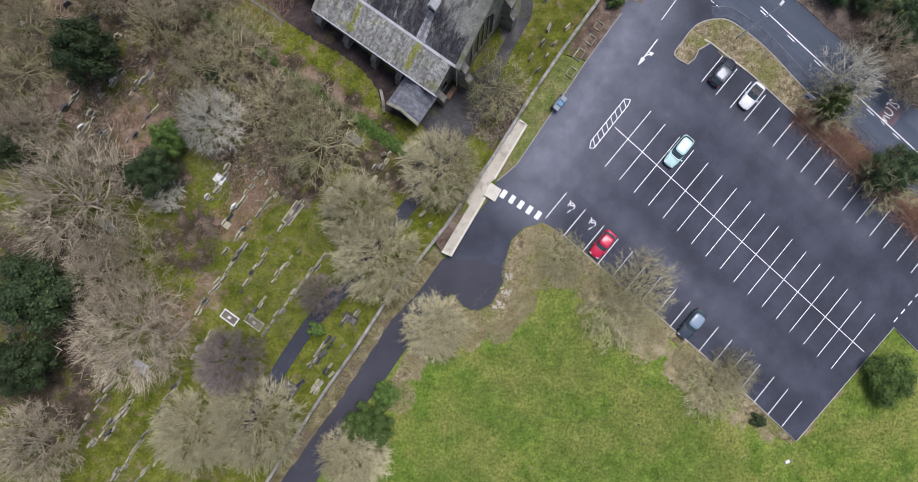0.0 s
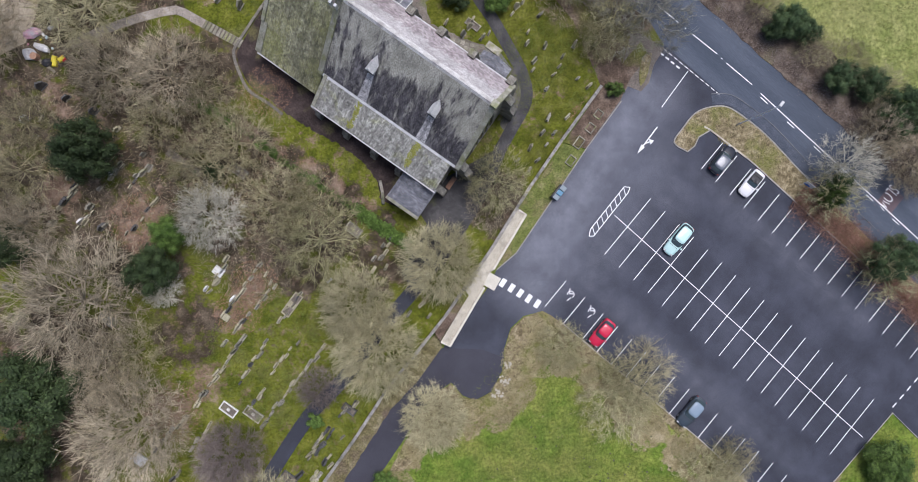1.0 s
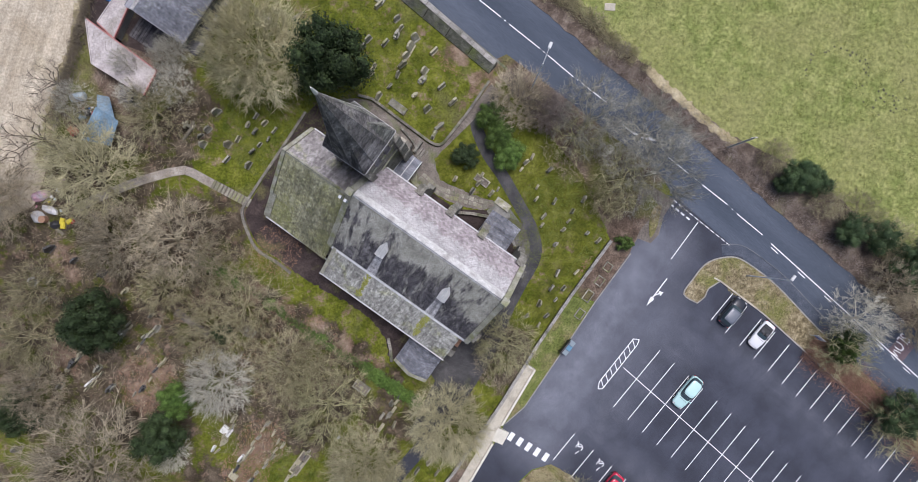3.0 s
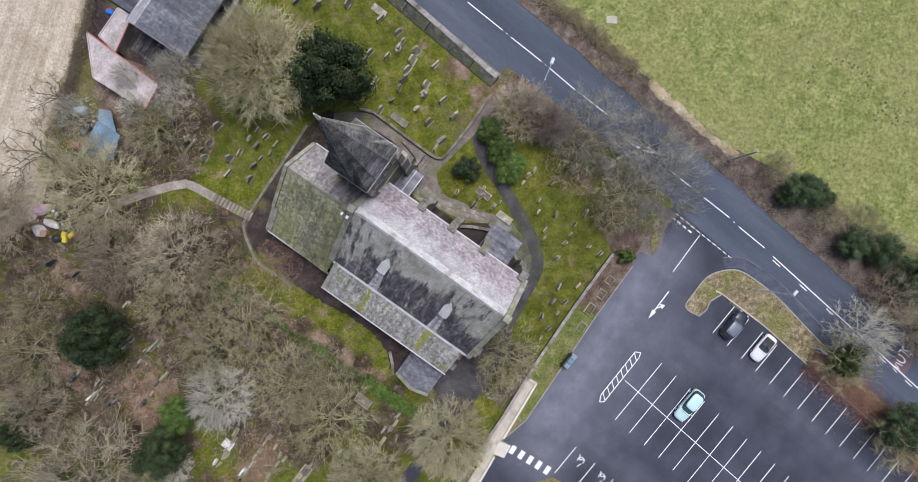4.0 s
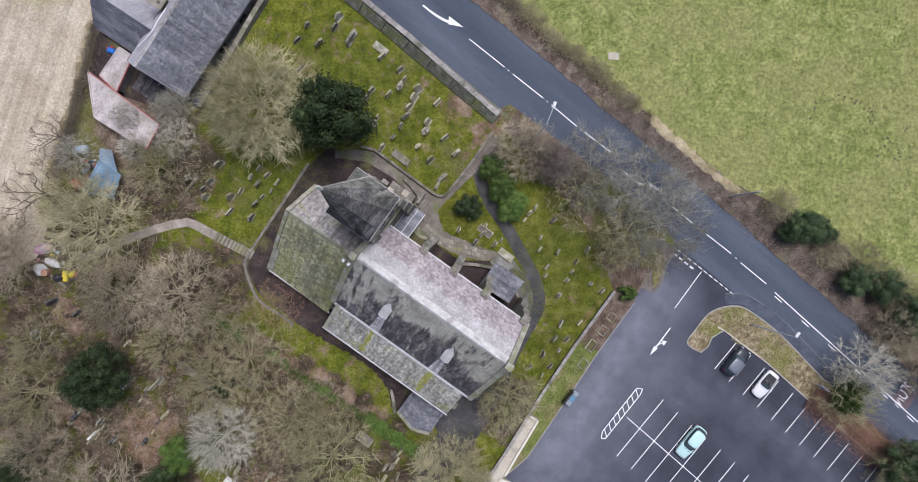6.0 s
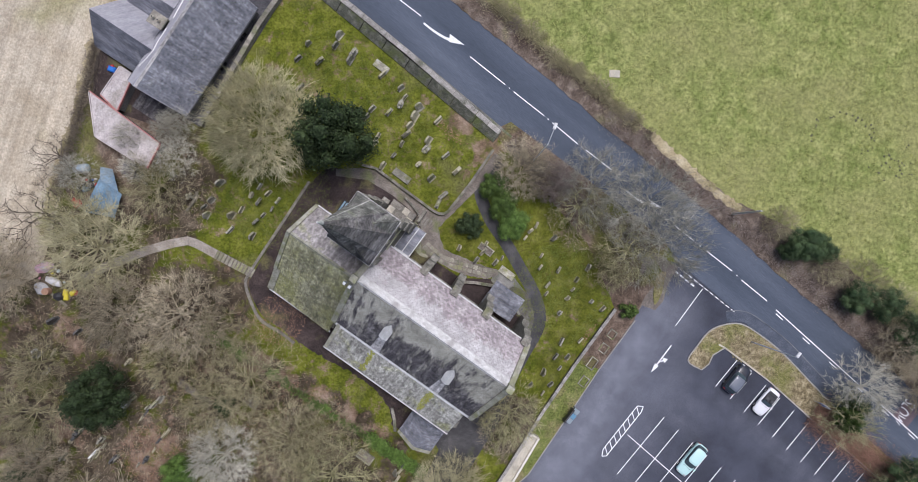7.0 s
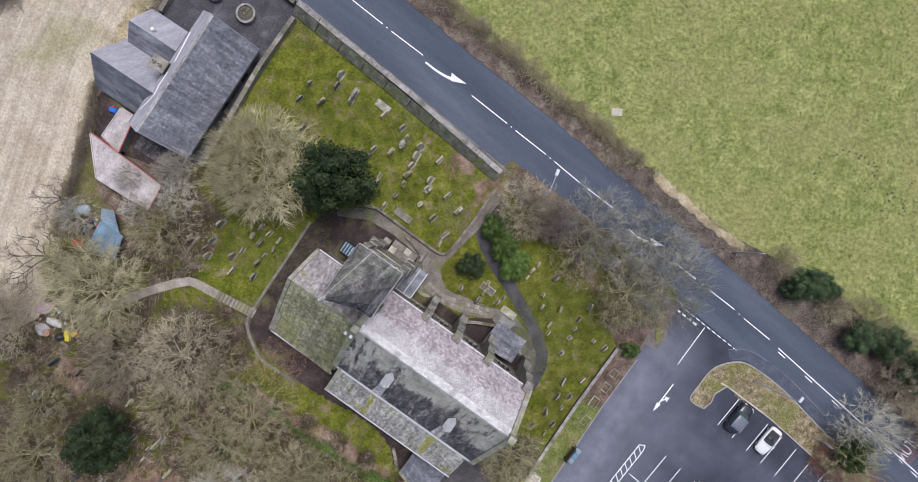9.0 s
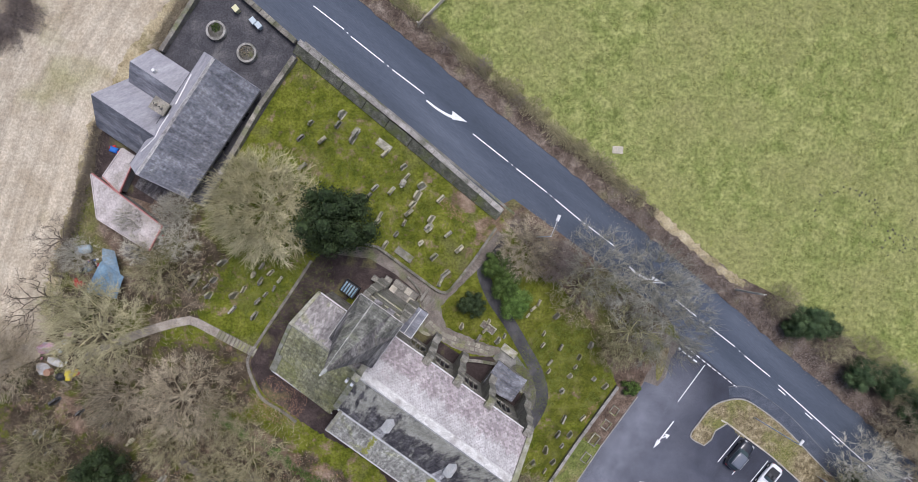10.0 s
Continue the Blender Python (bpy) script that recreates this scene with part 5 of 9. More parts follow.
    g.make("gable_coping", M["cope_moss"], ch)
    # white flashing and gutters
    g = Geo()
    g.prism([C(0.5, -6.42, 9.72), C(18.0, -6.42, 9.72), C(18.0, -6.16, 9.9), C(0.5, -6.16, 9.9)], [C(0.5, -6.42, 9.79), C(18.0, -6.42, 9.79), C(18.0, -6.16, 9.97), C(0.5, -6.16, 9.97)])
    g.make("flashing", M["lead"], ch, "white lead flashing")
    for u0, u1, v, z in ((0.7, 17.5, -9.68, 7.38), (-8.0, 0.3, -8.2, 6.36), (0.8, 18.0, 3.98, 12.02), (-8.0, -4.0, 2.95, 10.8)):
        g = Geo()
        g.tube([C(u0, v, z), C((u0 + u1) / 2, v, z), C(u1, v, z)], [0.085] * 3, 6, True)
        g.make("gutter", M["lead"], ch, "white gutter")
    for u, v, z in ((0.75, -9.75, 7.3), (18.2, -6.5, 9.6)):
        g = Geo().tube([C(u, v, z), C(u, v, 3.0)], [0.06, 0.06], 6)
        g.make("downpipe", M["lead"], ch)
    # small roof dormers with their pale aprons, moss below
    for u in (5.6, 13.2):
        g = Geo()
        zs = lambda v: 17.7 + (v + 0.1) * 1.293
        vf, vt = -3.75, -2.0
        w = 0.4
        zf = zs(vf) + 1.35
        g.prism([C(u - w, vf, zs(vf) - 0.1), C(u + w, vf, zs(vf) - 0.1), C(u + w, vf + 0.9, zs(vf) + 0.6), C(u - w, vf + 0.9, zs(vf) + 0.6)], [C(u - w, vf, zf), C(u + w, vf, zf), C(u + w, vt, zf), C(u - w, vt, zf)])
        g.add([C(u - w - 0.1, vf - 0.12, zf - 0.1), C(u + w + 0.1, vf - 0.12, zf - 0.1), C(u, vf - 0.12, zf + 0.8), C(u - w - 0.1, vt + 0.2, zf - 0.1), C(u + w + 0.1, vt + 0.2, zf - 0.1), C(u, vt + 0.75, zf + 0.8)], [(0, 1, 2), (3, 5, 4), (0, 2, 5, 3), (1, 4, 5, 2), (0, 3, 4, 1)])
        d = g.make("dormer", M["lead"], ch, "small white-leaded gabled dormer")
        lv = Geo()
        for k in range(5):
            z = zs(vf) + 0.2 + 0.22 * k
            lv.box(u - 0.36, u + 0.36, vf - 0.07, vf - 0.01, z, z + 0.1, CM)
        lv.make("louvre", M["iron"], d)
        lo = [C(u - 0.62, -6.1, zs(-6.1) + 0.07), C(u + 0.62, -6.1, zs(-6.1) + 0.07), C(u + 0.36, vf, zs(vf) + 0.07), C(u - 0.36, vf, zs(vf) + 0.07)]
        ap = Geo()
        courses(ap, lo[0], lo[1], lo[2], lo[3], 11, 0.05, 0.24)
        ap.make("apron", M["slate_top"], d, "pale lichen-white slates below the dormer")
        ms = Geo()
        rnd = random.Random(int(u * 10))
        for k in range(110):
            v0 = rnd.uniform(-9.3, -6.5)
            uu = u + rnd.gauss(0, 0.15)
            z = 9.85 + (v0 + 6.2) * 0.7015 + 0.03
            r = rnd.uniform(0.06, 0.16)
            ms.add([C(uu - r, v0 - r, z - r * 0.7), C(uu + r, v0 - r * 0.8, z - r * 0.6), C(uu + r * 0.9, v0 + r, z + r * 0.7), C(uu - r, v0 + r, z + r * 0.7), C(uu, v0, z + 0.09)], [(0, 1, 4), (1, 2, 4), (2, 3, 4), (3, 0, 4)])
        ms.make("moss_streak", M["moss"], ch, "yellow-green moss streak on slates")
    # south buttresses, windows
    for u in (1.2, 5.0, 8.9, 12.4):
        buttress(ch, u, -9.2, 0.75, 0.95, 5.6, b, -1)
    for u in (3.1, 7.0, 10.7):
        lancet(ch, u, -9.2, 4.0, 6.6, 1.3, "s")
    lancet(ch, -3.6, -7.7, 4.0, 6.0, 1.2, "s")
    # north piers and windows
    for u in (5.1, 8.9, 12.85, 17.7):
        g = Geo()
        prof = [(3.6, b), (5.6, b), (5.6, 5.2), (5.0, 6.2), (5.0, 9.6), (4.65, 10.6), (4.65, 12.3), (4.35, 12.9), (3.6, 12.9)]
        g.prism([C(u - 0.42, a, z) for a, z in prof], [C(u + 0.42, a, z) for a, z in prof])
        g.make("buttress", M["church_stone"], ch)
    for u in (3.7, 7.0, 10.9, 15.3):
        lancet(ch, u, 3.6, 5.2, 9.0, 1.8, "n", 3)
    # east front
    lancet(ch, 18.0, -1.2, 4.5, 13.2, 3.6, "e", 4)
    for v in (-5.6, 3.2):
        g = Geo()
        prof = [(17.9, b), (19.6, b), (19.6, 5.5), (19.0, 6.5), (19.0, 8.6), (17.9, 9.8)]
        g.prism([C(a, v - 0.45, z) for a, z in prof], [C(a, v + 0.45, z) for a, z in prof])
        g.make("buttress", M["church_stone"], ch)
    for v in (-8.9,):
        g = Geo()
        prof = [(17.1, b), (18.3, b), (18.3, 4.6), (17.1, 6.0)]
        g.prism([C(a, v - 0.4, z) for a, z in prof], [C(a, v + 0.4, z) for a, z in prof])
        g.make("buttress", M["church_stone"], ch)
    lancet(ch, 17.2, -7.6, 3.6, 6.4, 1.0, "e", 1)
    # porch
    g = Geo()
    sec = [(13.4, b), (17.1, b), (17.1, 5.3), (15.25, 7.1), (13.4, 5.3)]
    g.prism([C(a, -12.9, z) for a, z in sec], [C(a, -9.2, z) for a, z in sec])
    g.make("porch_wall", M["church_stone"], ch)
    for s in (1, -1):
        g = Geo()
        e = 15.25 + s * 2.15
        if s > 0:
            courses(g, C(e, -13.15, 5.15), C(e, -9.3, 5.15), C(15.25, -9.3, 7.35), C(15.25, -13.15, 7.35), 11)
        else:
            courses(g, C(e, -9.3, 5.15), C(e, -13.15, 5.15), C(15.25, -13.15, 7.35), C(15.25, -9.3, 7.35), 11)
        g.make("porch_roof", M["slate_house"], ch, "blue-grey porch slates")
    g = Geo()
    for s in (1, -1):
        p = [C(15.25 + s * 2.2, -13.3, 5.05), C(15.25 + s * 2.2, -12.95, 5.05), C(15.25, -12.95, 7.3), C(15.25, -13.3, 7.3)]
        g.prism([q - Vector((0, 0, 0.4)) for q in p], [q + Vector((0, 0, 0.22)) for q in p])
    g.make("porch_coping", M["cope_moss"], ch)
    g = Geo()
    for s in (1, -1):
        g.prism([C(15.25, -9.45, 7.4), C(15.25, -9.2, 7.4), C(15.25 + s * 2.2, -9.2, 5.3), C(15.25 + s * 2.2, -9.45, 5.3)], [C(15.25, -9.45, 7.62), C(15.25, -9.2, 7.62), C(15.25 + s * 2.2, -9.2, 5.5), C(15.25 + s * 2.2, -9.45, 5.5)])
    g.make("porch_flashing", M["lead"], ch)
    # tower and spire
    u0, u1, v0, v1, zt = -3.5, 0.62, 2.25, 6.55, 20.4
    g = Geo()
    g.box(u0, u1, v0, v1, b, zt, CM)
    tw = g.make("tower", M["church_stone"], ch, "square stone tower")
    for z, o, h in ((12.6, 0.14, 0.25), (16.2, 0.12, 0.22), (zt - 0.3, 0.2, 0.3)):
        Geo().box(u0 - o, u1 + o, v0 - o, v1 + o, z, z + h, CM).make("string_course", M["cope_moss"], tw)
    for side in "ens":
        for k in range(2):
            mid = (v0 + v1) / 2 if side == "e" else (u0 + u1) / 2
            c = mid + (k - 0.5) * 1.45
            belfry_light(tw, side, c, {"e": u1, "n": v1, "s": v0}[side], 16.6, 19.6)
    for uu, vv in ((u0, v0), (u0, v1), (u1, v0), (u1, v1)):
        g = Geo()
        for r, z0, z1 in ((0.62, b, 9.0), (0.5, 9.0, 13.6), (0.36, 13.6, 17.6)):
            g.bevel_box(uu - r, uu + r, vv - r, vv + r, z0, z1, 0.2, CM)
        g.make("corner_buttress", M["church_stone"], tw)
    # broach spire: eight slopes on the square tower, with a half pyramid at each corner
    top = C(-1.45, 4.4, 38.4)
    o, ze = 0.27, zt + 0.1
    cor = [C(u0 - o, v0 - o, ze), C(u1 + o, v0 - o, ze), C(u1 + o, v1 + o, ze), C(u0 - o, v1 + o, ze)]
    # slate tone per facing: shade painted to the south, light to the north
    tones = ("slate_spire_shaded", "slate_mid", "slate_mid", "slate_mid", "slate_spire_lit", "slate_spire_lit", "slate_mid", "slate_spire_shaded")
    words = {"slate_spire_shaded": "steep dark slated spire slope, painted as the shaded side", "slate_mid": "steep lichen-streaked spire slope in a middle painted shade", "slate_spire_lit": "steep grey lichened spire slope, painted as the lit side"}
    rim = []
    for i in range(4):
        a, e = cor[i], cor[(i + 1) % 4]
        rim += [a.lerp(e, 0.293), a.lerp(e, 0.707)]
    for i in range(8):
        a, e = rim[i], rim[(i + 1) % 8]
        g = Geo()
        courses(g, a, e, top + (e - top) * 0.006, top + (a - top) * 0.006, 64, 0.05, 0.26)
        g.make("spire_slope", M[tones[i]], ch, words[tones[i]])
        Geo().tube([a + Vector((0, 0, 0.05)), a.lerp(top, 0.5) + Vector((0, 0, 0.03)), top], [0.07, 0.06, 0.04], 5).make("hip", M["slate_top"] if i == 5 else M["slate_mid"], ch, "pale lead hip roll" if i == 5 else "")
        if i % 2:
            c = cor[(i // 2 + 1) % 4]
            tip = a.lerp(e, 0.5).lerp(top, 0.34)
            for p, q in ((a, c), (c, e)):
                g = Geo()
                courses(g, p, q, tip + (q - tip) * 0.02, tip + (p - tip) * 0.02, 24, 0.05, 0.26)
                # broaches too carry painted light: paler slate north, darker slate south
                g.make("broach", M["slate_spire_lit"] if i in (3, 5) else M["slate_spire_shaded"], ch, "half-pyramid slated broach at a spire corner")
    for a, e in zip(cor, cor[1:] + cor[:1]):
        Geo().tube([a - Vector((0, 0, 0.02)), e - Vector((0, 0, 0.02))], [0.1, 0.1], 6, True).make("eave_stone", M["slate_top"], ch, "pale stone spire eave")
    g = Geo().tube([top - Vector((0, 0, 0.4)), top + Vector((0, 0, 0.5)), top + Vector((0, 0, 1.0))], [0.16, 0.1, 0.06], 6, True)
    g.make("finial", M["lead"], ch, "pale lead finial")
    # vestry with a framed lead roof, and the low boiler house north of the nave
    g = Geo()
    sec = [(3.6, b), (6.9, b), (6.9, 5.0), (3.6, 5.9)]
    g.prism([C(0.75, a, z) for a, z in sec], [C(2.5, a, z) for a, z in sec])
    vs = g.make("vestry_wall", M["church_stone"], ch)
    vr = lambda v: 6.0 - (v - 3.7) * 0.28
    g = Geo().prism([C(0.65, 3.7, vr(3.7)), C(2.6, 3.7, vr(3.7)), C(2.6, 7.0, vr(7.0)), C(0.65, 7.0, vr(7.0))], [C(0.65, 3.7, vr(3.7) + 0.08), C(2.6, 3.7, vr(3.7) + 0.08), C(2.6, 7.0, vr(7.0) + 0.08), C(0.65, 7.0, vr(7.0) + 0.08)])
    g.make("vestry_roof", M["slate_house"], vs, "blue-grey lead vestry roof")
    for p, q in (((0.62, 3.7), (0.62, 7.0)), ((1.65, 3.7), (1.65, 7.0)), ((2.62, 3.7), (2.62, 7.0)), ((0.62, 3.72), (2.62, 3.72))):
        Geo().tube([C(*p, vr(p[1]) + 0.11), C(*q, vr(q[1]) + 0.11)], [0.06, 0.06], 5, True).make("roof_roll", M["lead"], vs, "white lead roll")
    g = Geo()
    sec = [(12.6, b), (16.1, b), (16.1, 4.4), (14.35, 5.5), (12.6, 4.4)]
    g.prism([C(a, 4.4, z) for a, z in sec], [C(a, 7.1, z) for a, z in sec])
    g.make("boiler_house_wall", M["church_stone"], ch)
    for s in (1, -1):
        g = Geo()
        e = 14.35 + s * 1.95
        p = [C(14.35, 4.2, 5.65), C(14.35, 7.3, 5.65), C(e, 7.3, 4.3), C(e, 4.2, 4.3)]
        if s > 0:
            courses(g, p[3], p[2], p[1], p[0], 8)
        else:
            courses(g, p[2], p[3], p[0], p[1], 8)
        g.make("boiler_house_roof", M["slate_house"], ch, "grey stone-slated lean-to roof")
    # stair lobby and low broken walls north of the tower
    g = Geo()
    g.box(-2.6, 0.5, 6.5, 8.0, b, 4.6, CM)
    g.make("lobby_wall", M["church_stone"], ch)
    rnd = random.Random(14)
    for k in range(4):
        for j in range(2):
            Geo().bevel_box(-2.7 + k * 0.81 + 0.02, -1.93 + k * 0.81, 6.5 + j * 0.8 + 0.02, 7.26 + j * 0.8, 4.6, 4.68 + rnd.uniform(0, 0.06), 0.02, CM).make("roof_slab", M["palestone"] if (k + j) % 3 == 0 else M["stone"], ch, "worn flat stone roof slab")
    for u, v, a, c, h in ((-3.4, 7.4, 0.9, 0.5, 4.2), (1.0, 8.3, 0.35, 1.6, 4.0), (-4.6, 6.6, 0.9, 0.6, 4.4)):
        Geo().bevel_box(u - a / 2, u + a / 2, v - c / 2, v + c / 2, b, h, 0.06, CM).make("low_wall", M["church_stone"], ch)
    for k in range(4):
        Geo().bevel_box(1.3 + k * 0.36, 1.62 + k * 0.36, 7.2, 8.6, b, 3.4 - 0.17 * k, 0.03, CM).make("step", M["stone"], ch)
    for u in (0.3, -0.3):
        g = Geo().box(u - 0.14, u + 0.14, -1.2, -0.9, 17.0, 17.9, CM)
        g.make("roof_vent", M["white_metal"], ch, "small white roof vent")
    return ch


overlay(M["slate_dark"], ((0.31, 0.30, 0.25), (0.42, 0.405, 0.345), (0.56, 0.54, 0.47)), [(*C(u, -0.6, 0).xy, 2.1) for u in (1, 2.7, 4.4, 6, 7.7, 9.4, 11, 12.7, 14.4, 16, 17.5)] + [(*C(1.5, -3.5, 0).xy, 1.6), (*C(16.8, -2.5, 0).xy, 1.5)], 6.0, 1.3, 0.92, 0.5, (1.0, 0.22, 0.22, 35))
overlay(M["slate_pale"], ((0.38, 0.36, 0.36), (0.50, 0.48, 0.48), (0.62, 0.60, 0.60)), [(*C(u, 0.7, 0).xy, 1.15) for u in np.arange(0.5, 18, 1.0)], 5.0, 1.6, 0.9, 0.8, (1.0, 0.3, 0.3, 35), 0.2)
overlay(M["slate_moss"], ((0.15, 0.165, 0.04), (0.22, 0.235, 0.07), (0.30, 0.31, 0.11)), [(*C(-6.5, -6.5, 0).xy, 1.4), (*C(-0.6, -6.5, 0).xy, 1.2), (*C(-0.4, -3, 0).xy, 1.0), (*C(-0.4, 1.5, 0).xy, 1.3), (*C(-2.0, 1.6, 0).xy, 1.0)], 5.0, 1.2, 0.5, 0.8)
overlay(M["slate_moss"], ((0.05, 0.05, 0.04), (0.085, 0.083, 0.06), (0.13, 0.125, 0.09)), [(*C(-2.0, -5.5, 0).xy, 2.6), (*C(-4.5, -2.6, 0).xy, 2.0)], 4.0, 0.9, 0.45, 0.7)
build_church()


# ---- the house beside the churchyard ----
HO, HU, HV = Vector((-35.0, 53.95)), Vector((0.545, 0.838)), Vector((0.838, -0.545))


def Hs(u, v, z):
    p = HO + HU * u + HV * v
    return Vector((p.x, p.y, z))


def build_house():
    hs = empty("house", "stone house with slate roof and rear wings", "house")
    b = 2.5
    M["render_wall"] = material("grey_house_wall", [(0.3, (0.16, 0.16, 0.155)), (0.7, (0.27, 0.27, 0.255))], 0.8, 8.0, 0.4, 0.9, 0.2, patches=(0.17, 0.18, 0.12), patch_scale=0.5)
    M["trim_dark"] = plain("soot_black", (0.02, 0.02, 0.02), 0.9)
    M["white_wood"] = plain("white_painted_wood", (0.75, 0.75, 0.74), 0.6)
    g = Geo()
    sec = [(-1.7, b), (3.55, b), (3.55, 7.2), (0, 11.6), (-2.2, 9.2)]
    g.prism([Hs(0.2, v, z) for v, z in sec], [Hs(14.2, v, z) for v, z in sec])
    g.make("wall", M["render_wall"], hs)
    g = Geo()
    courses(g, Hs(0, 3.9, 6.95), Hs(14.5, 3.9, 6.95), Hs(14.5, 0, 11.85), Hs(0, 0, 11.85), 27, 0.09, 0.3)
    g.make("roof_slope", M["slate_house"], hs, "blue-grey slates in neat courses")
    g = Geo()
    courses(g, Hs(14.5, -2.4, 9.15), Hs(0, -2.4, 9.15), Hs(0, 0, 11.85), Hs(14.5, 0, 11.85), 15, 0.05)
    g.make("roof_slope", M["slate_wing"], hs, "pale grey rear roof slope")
    ridge_run(hs, [Hs(k * 0.48, 0, 11.8) for k in range(30)], HU, M["slate_top"])
    for u in (-0.05, 14.4):
        for e, q in ((3.95, 6.9), (-2.42, 9.12)):
            p = [Hs(u, 0, 11.8), Hs(u + 0.1, 0, 11.8), Hs(u + 0.1, e, q), Hs(u, e, q)]
            g = Geo()
            g.prism([c - Vector((0, 0, 0.25)) for c in p], [c + Vector((0, 0, 0.08)) for c in p])
            g.make("bargeboard", M["slate_wing"], hs, "grey verge slates")
    for v, zz in ((4.0, 6.85), (-2.48, 9.08)):
        Geo().tube([Hs(0, v, zz), Hs(14.4, v, zz)], [0.08, 0.08], 6, True).make("gutter", M["iron"], hs)
    Geo().tube([Hs(1.9, -1.9, 9.8), Hs(3.0, -1.35, 10.42), Hs(4.15, -0.95, 10.87), Hs(5.3, -1.3, 10.47), Hs(6.9, -1.2, 10.59)], [0.07] * 5, 6, True).make("valley_flashing", M["white_wood"], hs, "white lead flashing")
    Geo().tube([Hs(8.2, -1.2, 10.59), Hs(11.7, -2.0, 9.7)], [0.08] * 2, 6, True).make("valley_flashing", M["white_wood"], hs, "white lead flashing")
    # rear wings, each with a ridge running away from the house
    for u, w, vr, zr, ze, far in ((4.15, 3.0, -9.3, 10.3, 6.4, "wing"), (9.2, 2.3, -8.9, 8.4, 6.3, "wing")):
        g = Geo()
        sec = [(u - w, b), (u + w, b), (u + w, ze), (u, zr), (u - w, ze)]
        g.prism([Hs(a, -3.0, z) for a, z in sec], [Hs(a, vr + 0.2, z) for a, z in sec])
        wg = g.make("wing", M["render_wall"], hs)
        for s in (1, -1):
            g = Geo()
            e = u + s * (w + 0.25)
            inner = -0.95 if zr > 9 else -1.9
            p = [Hs(e, vr, ze - 0.2), Hs(e, inner, ze - 0.2), Hs(u, inner, zr + 0.15), Hs(u, vr, zr + 0.15)]
            if s > 0:
                p = [p[1], p[0], p[3], p[2]]
            g.prism(p, [q + Vector((0, 0, 0.07)) for q in p])
            # lit and shaded side of each wing, put into the choice of slate
            g.make("wing_roof", M["slate_wing"] if s > 0 else M["slate_house"], wg, "smooth pale grey roof slope, painted as the lit side" if s > 0 else "dark mossy roof slope, with shade put into its colour")
    hm = Matrix.Translation(Hs(7.1, -2.5, 6.5)) @ Matrix.Rotation(math.atan2(HU.y, HU.x), 4, "Z")
    cs = Geo().bevel_box(-0.55, 0.55, -0.75, 0.75, 0, 4.2, 0.06, hm).make("chimney", M["mossy_stone"], hs, "stone chimney stack with a stepped cap")
    for r, z0, z1 in ((0.12, 3.3, 3.5), (0.18, 4.0, 4.25)):
        Geo().bevel_box(-0.55 - r, 0.55 + r, -0.75 - r, 0.75 + r, z0, z1, 0.05, hm).make("cap_course", M["wall_cope"], cs)
    for k in (-0.35, 0.35):
        Geo().tube([hm @ Vector((0, k, 4.25)), hm @ Vector((0, k, 4.8))], [0.19, 0.15], 10, True).make("chimney_pot", M["palestone"], cs)
        Geo().tube([hm @ Vector((0, k, 4.8)), hm @ Vector((0, k, 4.82))], [0.1, 0.1], 8, True).make("flue", M["trim_dark"], cs)
    Geo().tube([Hs(9.8, -6.2, 8.2), Hs(9.8, -6.2, 8.75)], [0.22, 0.18], 10, True).make("roof_vent", M["white_wood"], hs, "round white roof vent")
    # back yard lean-to below the gable, and pipes along the eaves
    sec = [(-2.3, 5.6), (2.9, 5.0), (2.9, b), (-2.3, b)]
    Geo().prism([Hs(-2.4, v, z) for v, z in sec], [Hs(0.2, v, z) for v, z in sec]).make("lean_to", M["render_wall"], hs)
    g = Geo()
    courses(g, Hs(-2.5, 3.0, 5.05), Hs(0.15, 3.0, 5.05), Hs(0.15, -2.4, 5.7), Hs(-2.5, -2.4, 5.7), 16)
    g.make("lean_to_roof", M["slate_dark"], hs, "dark damp lean-to slates")
    for k in range(7):
        u = 1.0 + k * 2.0
        Geo().tube([Hs(u, 4.02, 6.8), Hs(u, 3.7, 6.2), Hs(u, 3.65, 4.0)], [0.05] * 3, 5, True).make("downpipe", M["iron"], hs)
    for u, v, z0, z1 in ((3, 3.57, 4.2, 5.6), (7, 3.57, 4.2, 5.6), (11, 3.57, 4.2, 5.6)):
        w = new("window")
        w.parent = hs
        Geo().prism([Hs(u - 0.55, v + 0.02, z0), Hs(u + 0.55, v + 0.02, z0), Hs(u + 0.55, v + 0.06, z0), Hs(u - 0.55, v + 0.06, z0)], [Hs(u - 0.55, v + 0.02, z1), Hs(u + 0.55, v + 0.02, z1), Hs(u + 0.55, v + 0.06, z1), Hs(u - 0.55, v + 0.06, z1)]).make("pane", M["glass"], w)
        Geo().prism([Hs(u - 0.7, v, z0 - 0.15), Hs(u + 0.7, v, z0 - 0.15), Hs(u + 0.7, v + 0.18, z0 - 0.15), Hs(u - 0.7, v + 0.18, z0 - 0.15)], [Hs(u - 0.7, v, z0), Hs(u + 0.7, v, z0), Hs(u + 0.7, v + 0.18, z0), Hs(u - 0.7, v + 0.18, z0)]).make("sill", M["kerb"], w)


build_house()

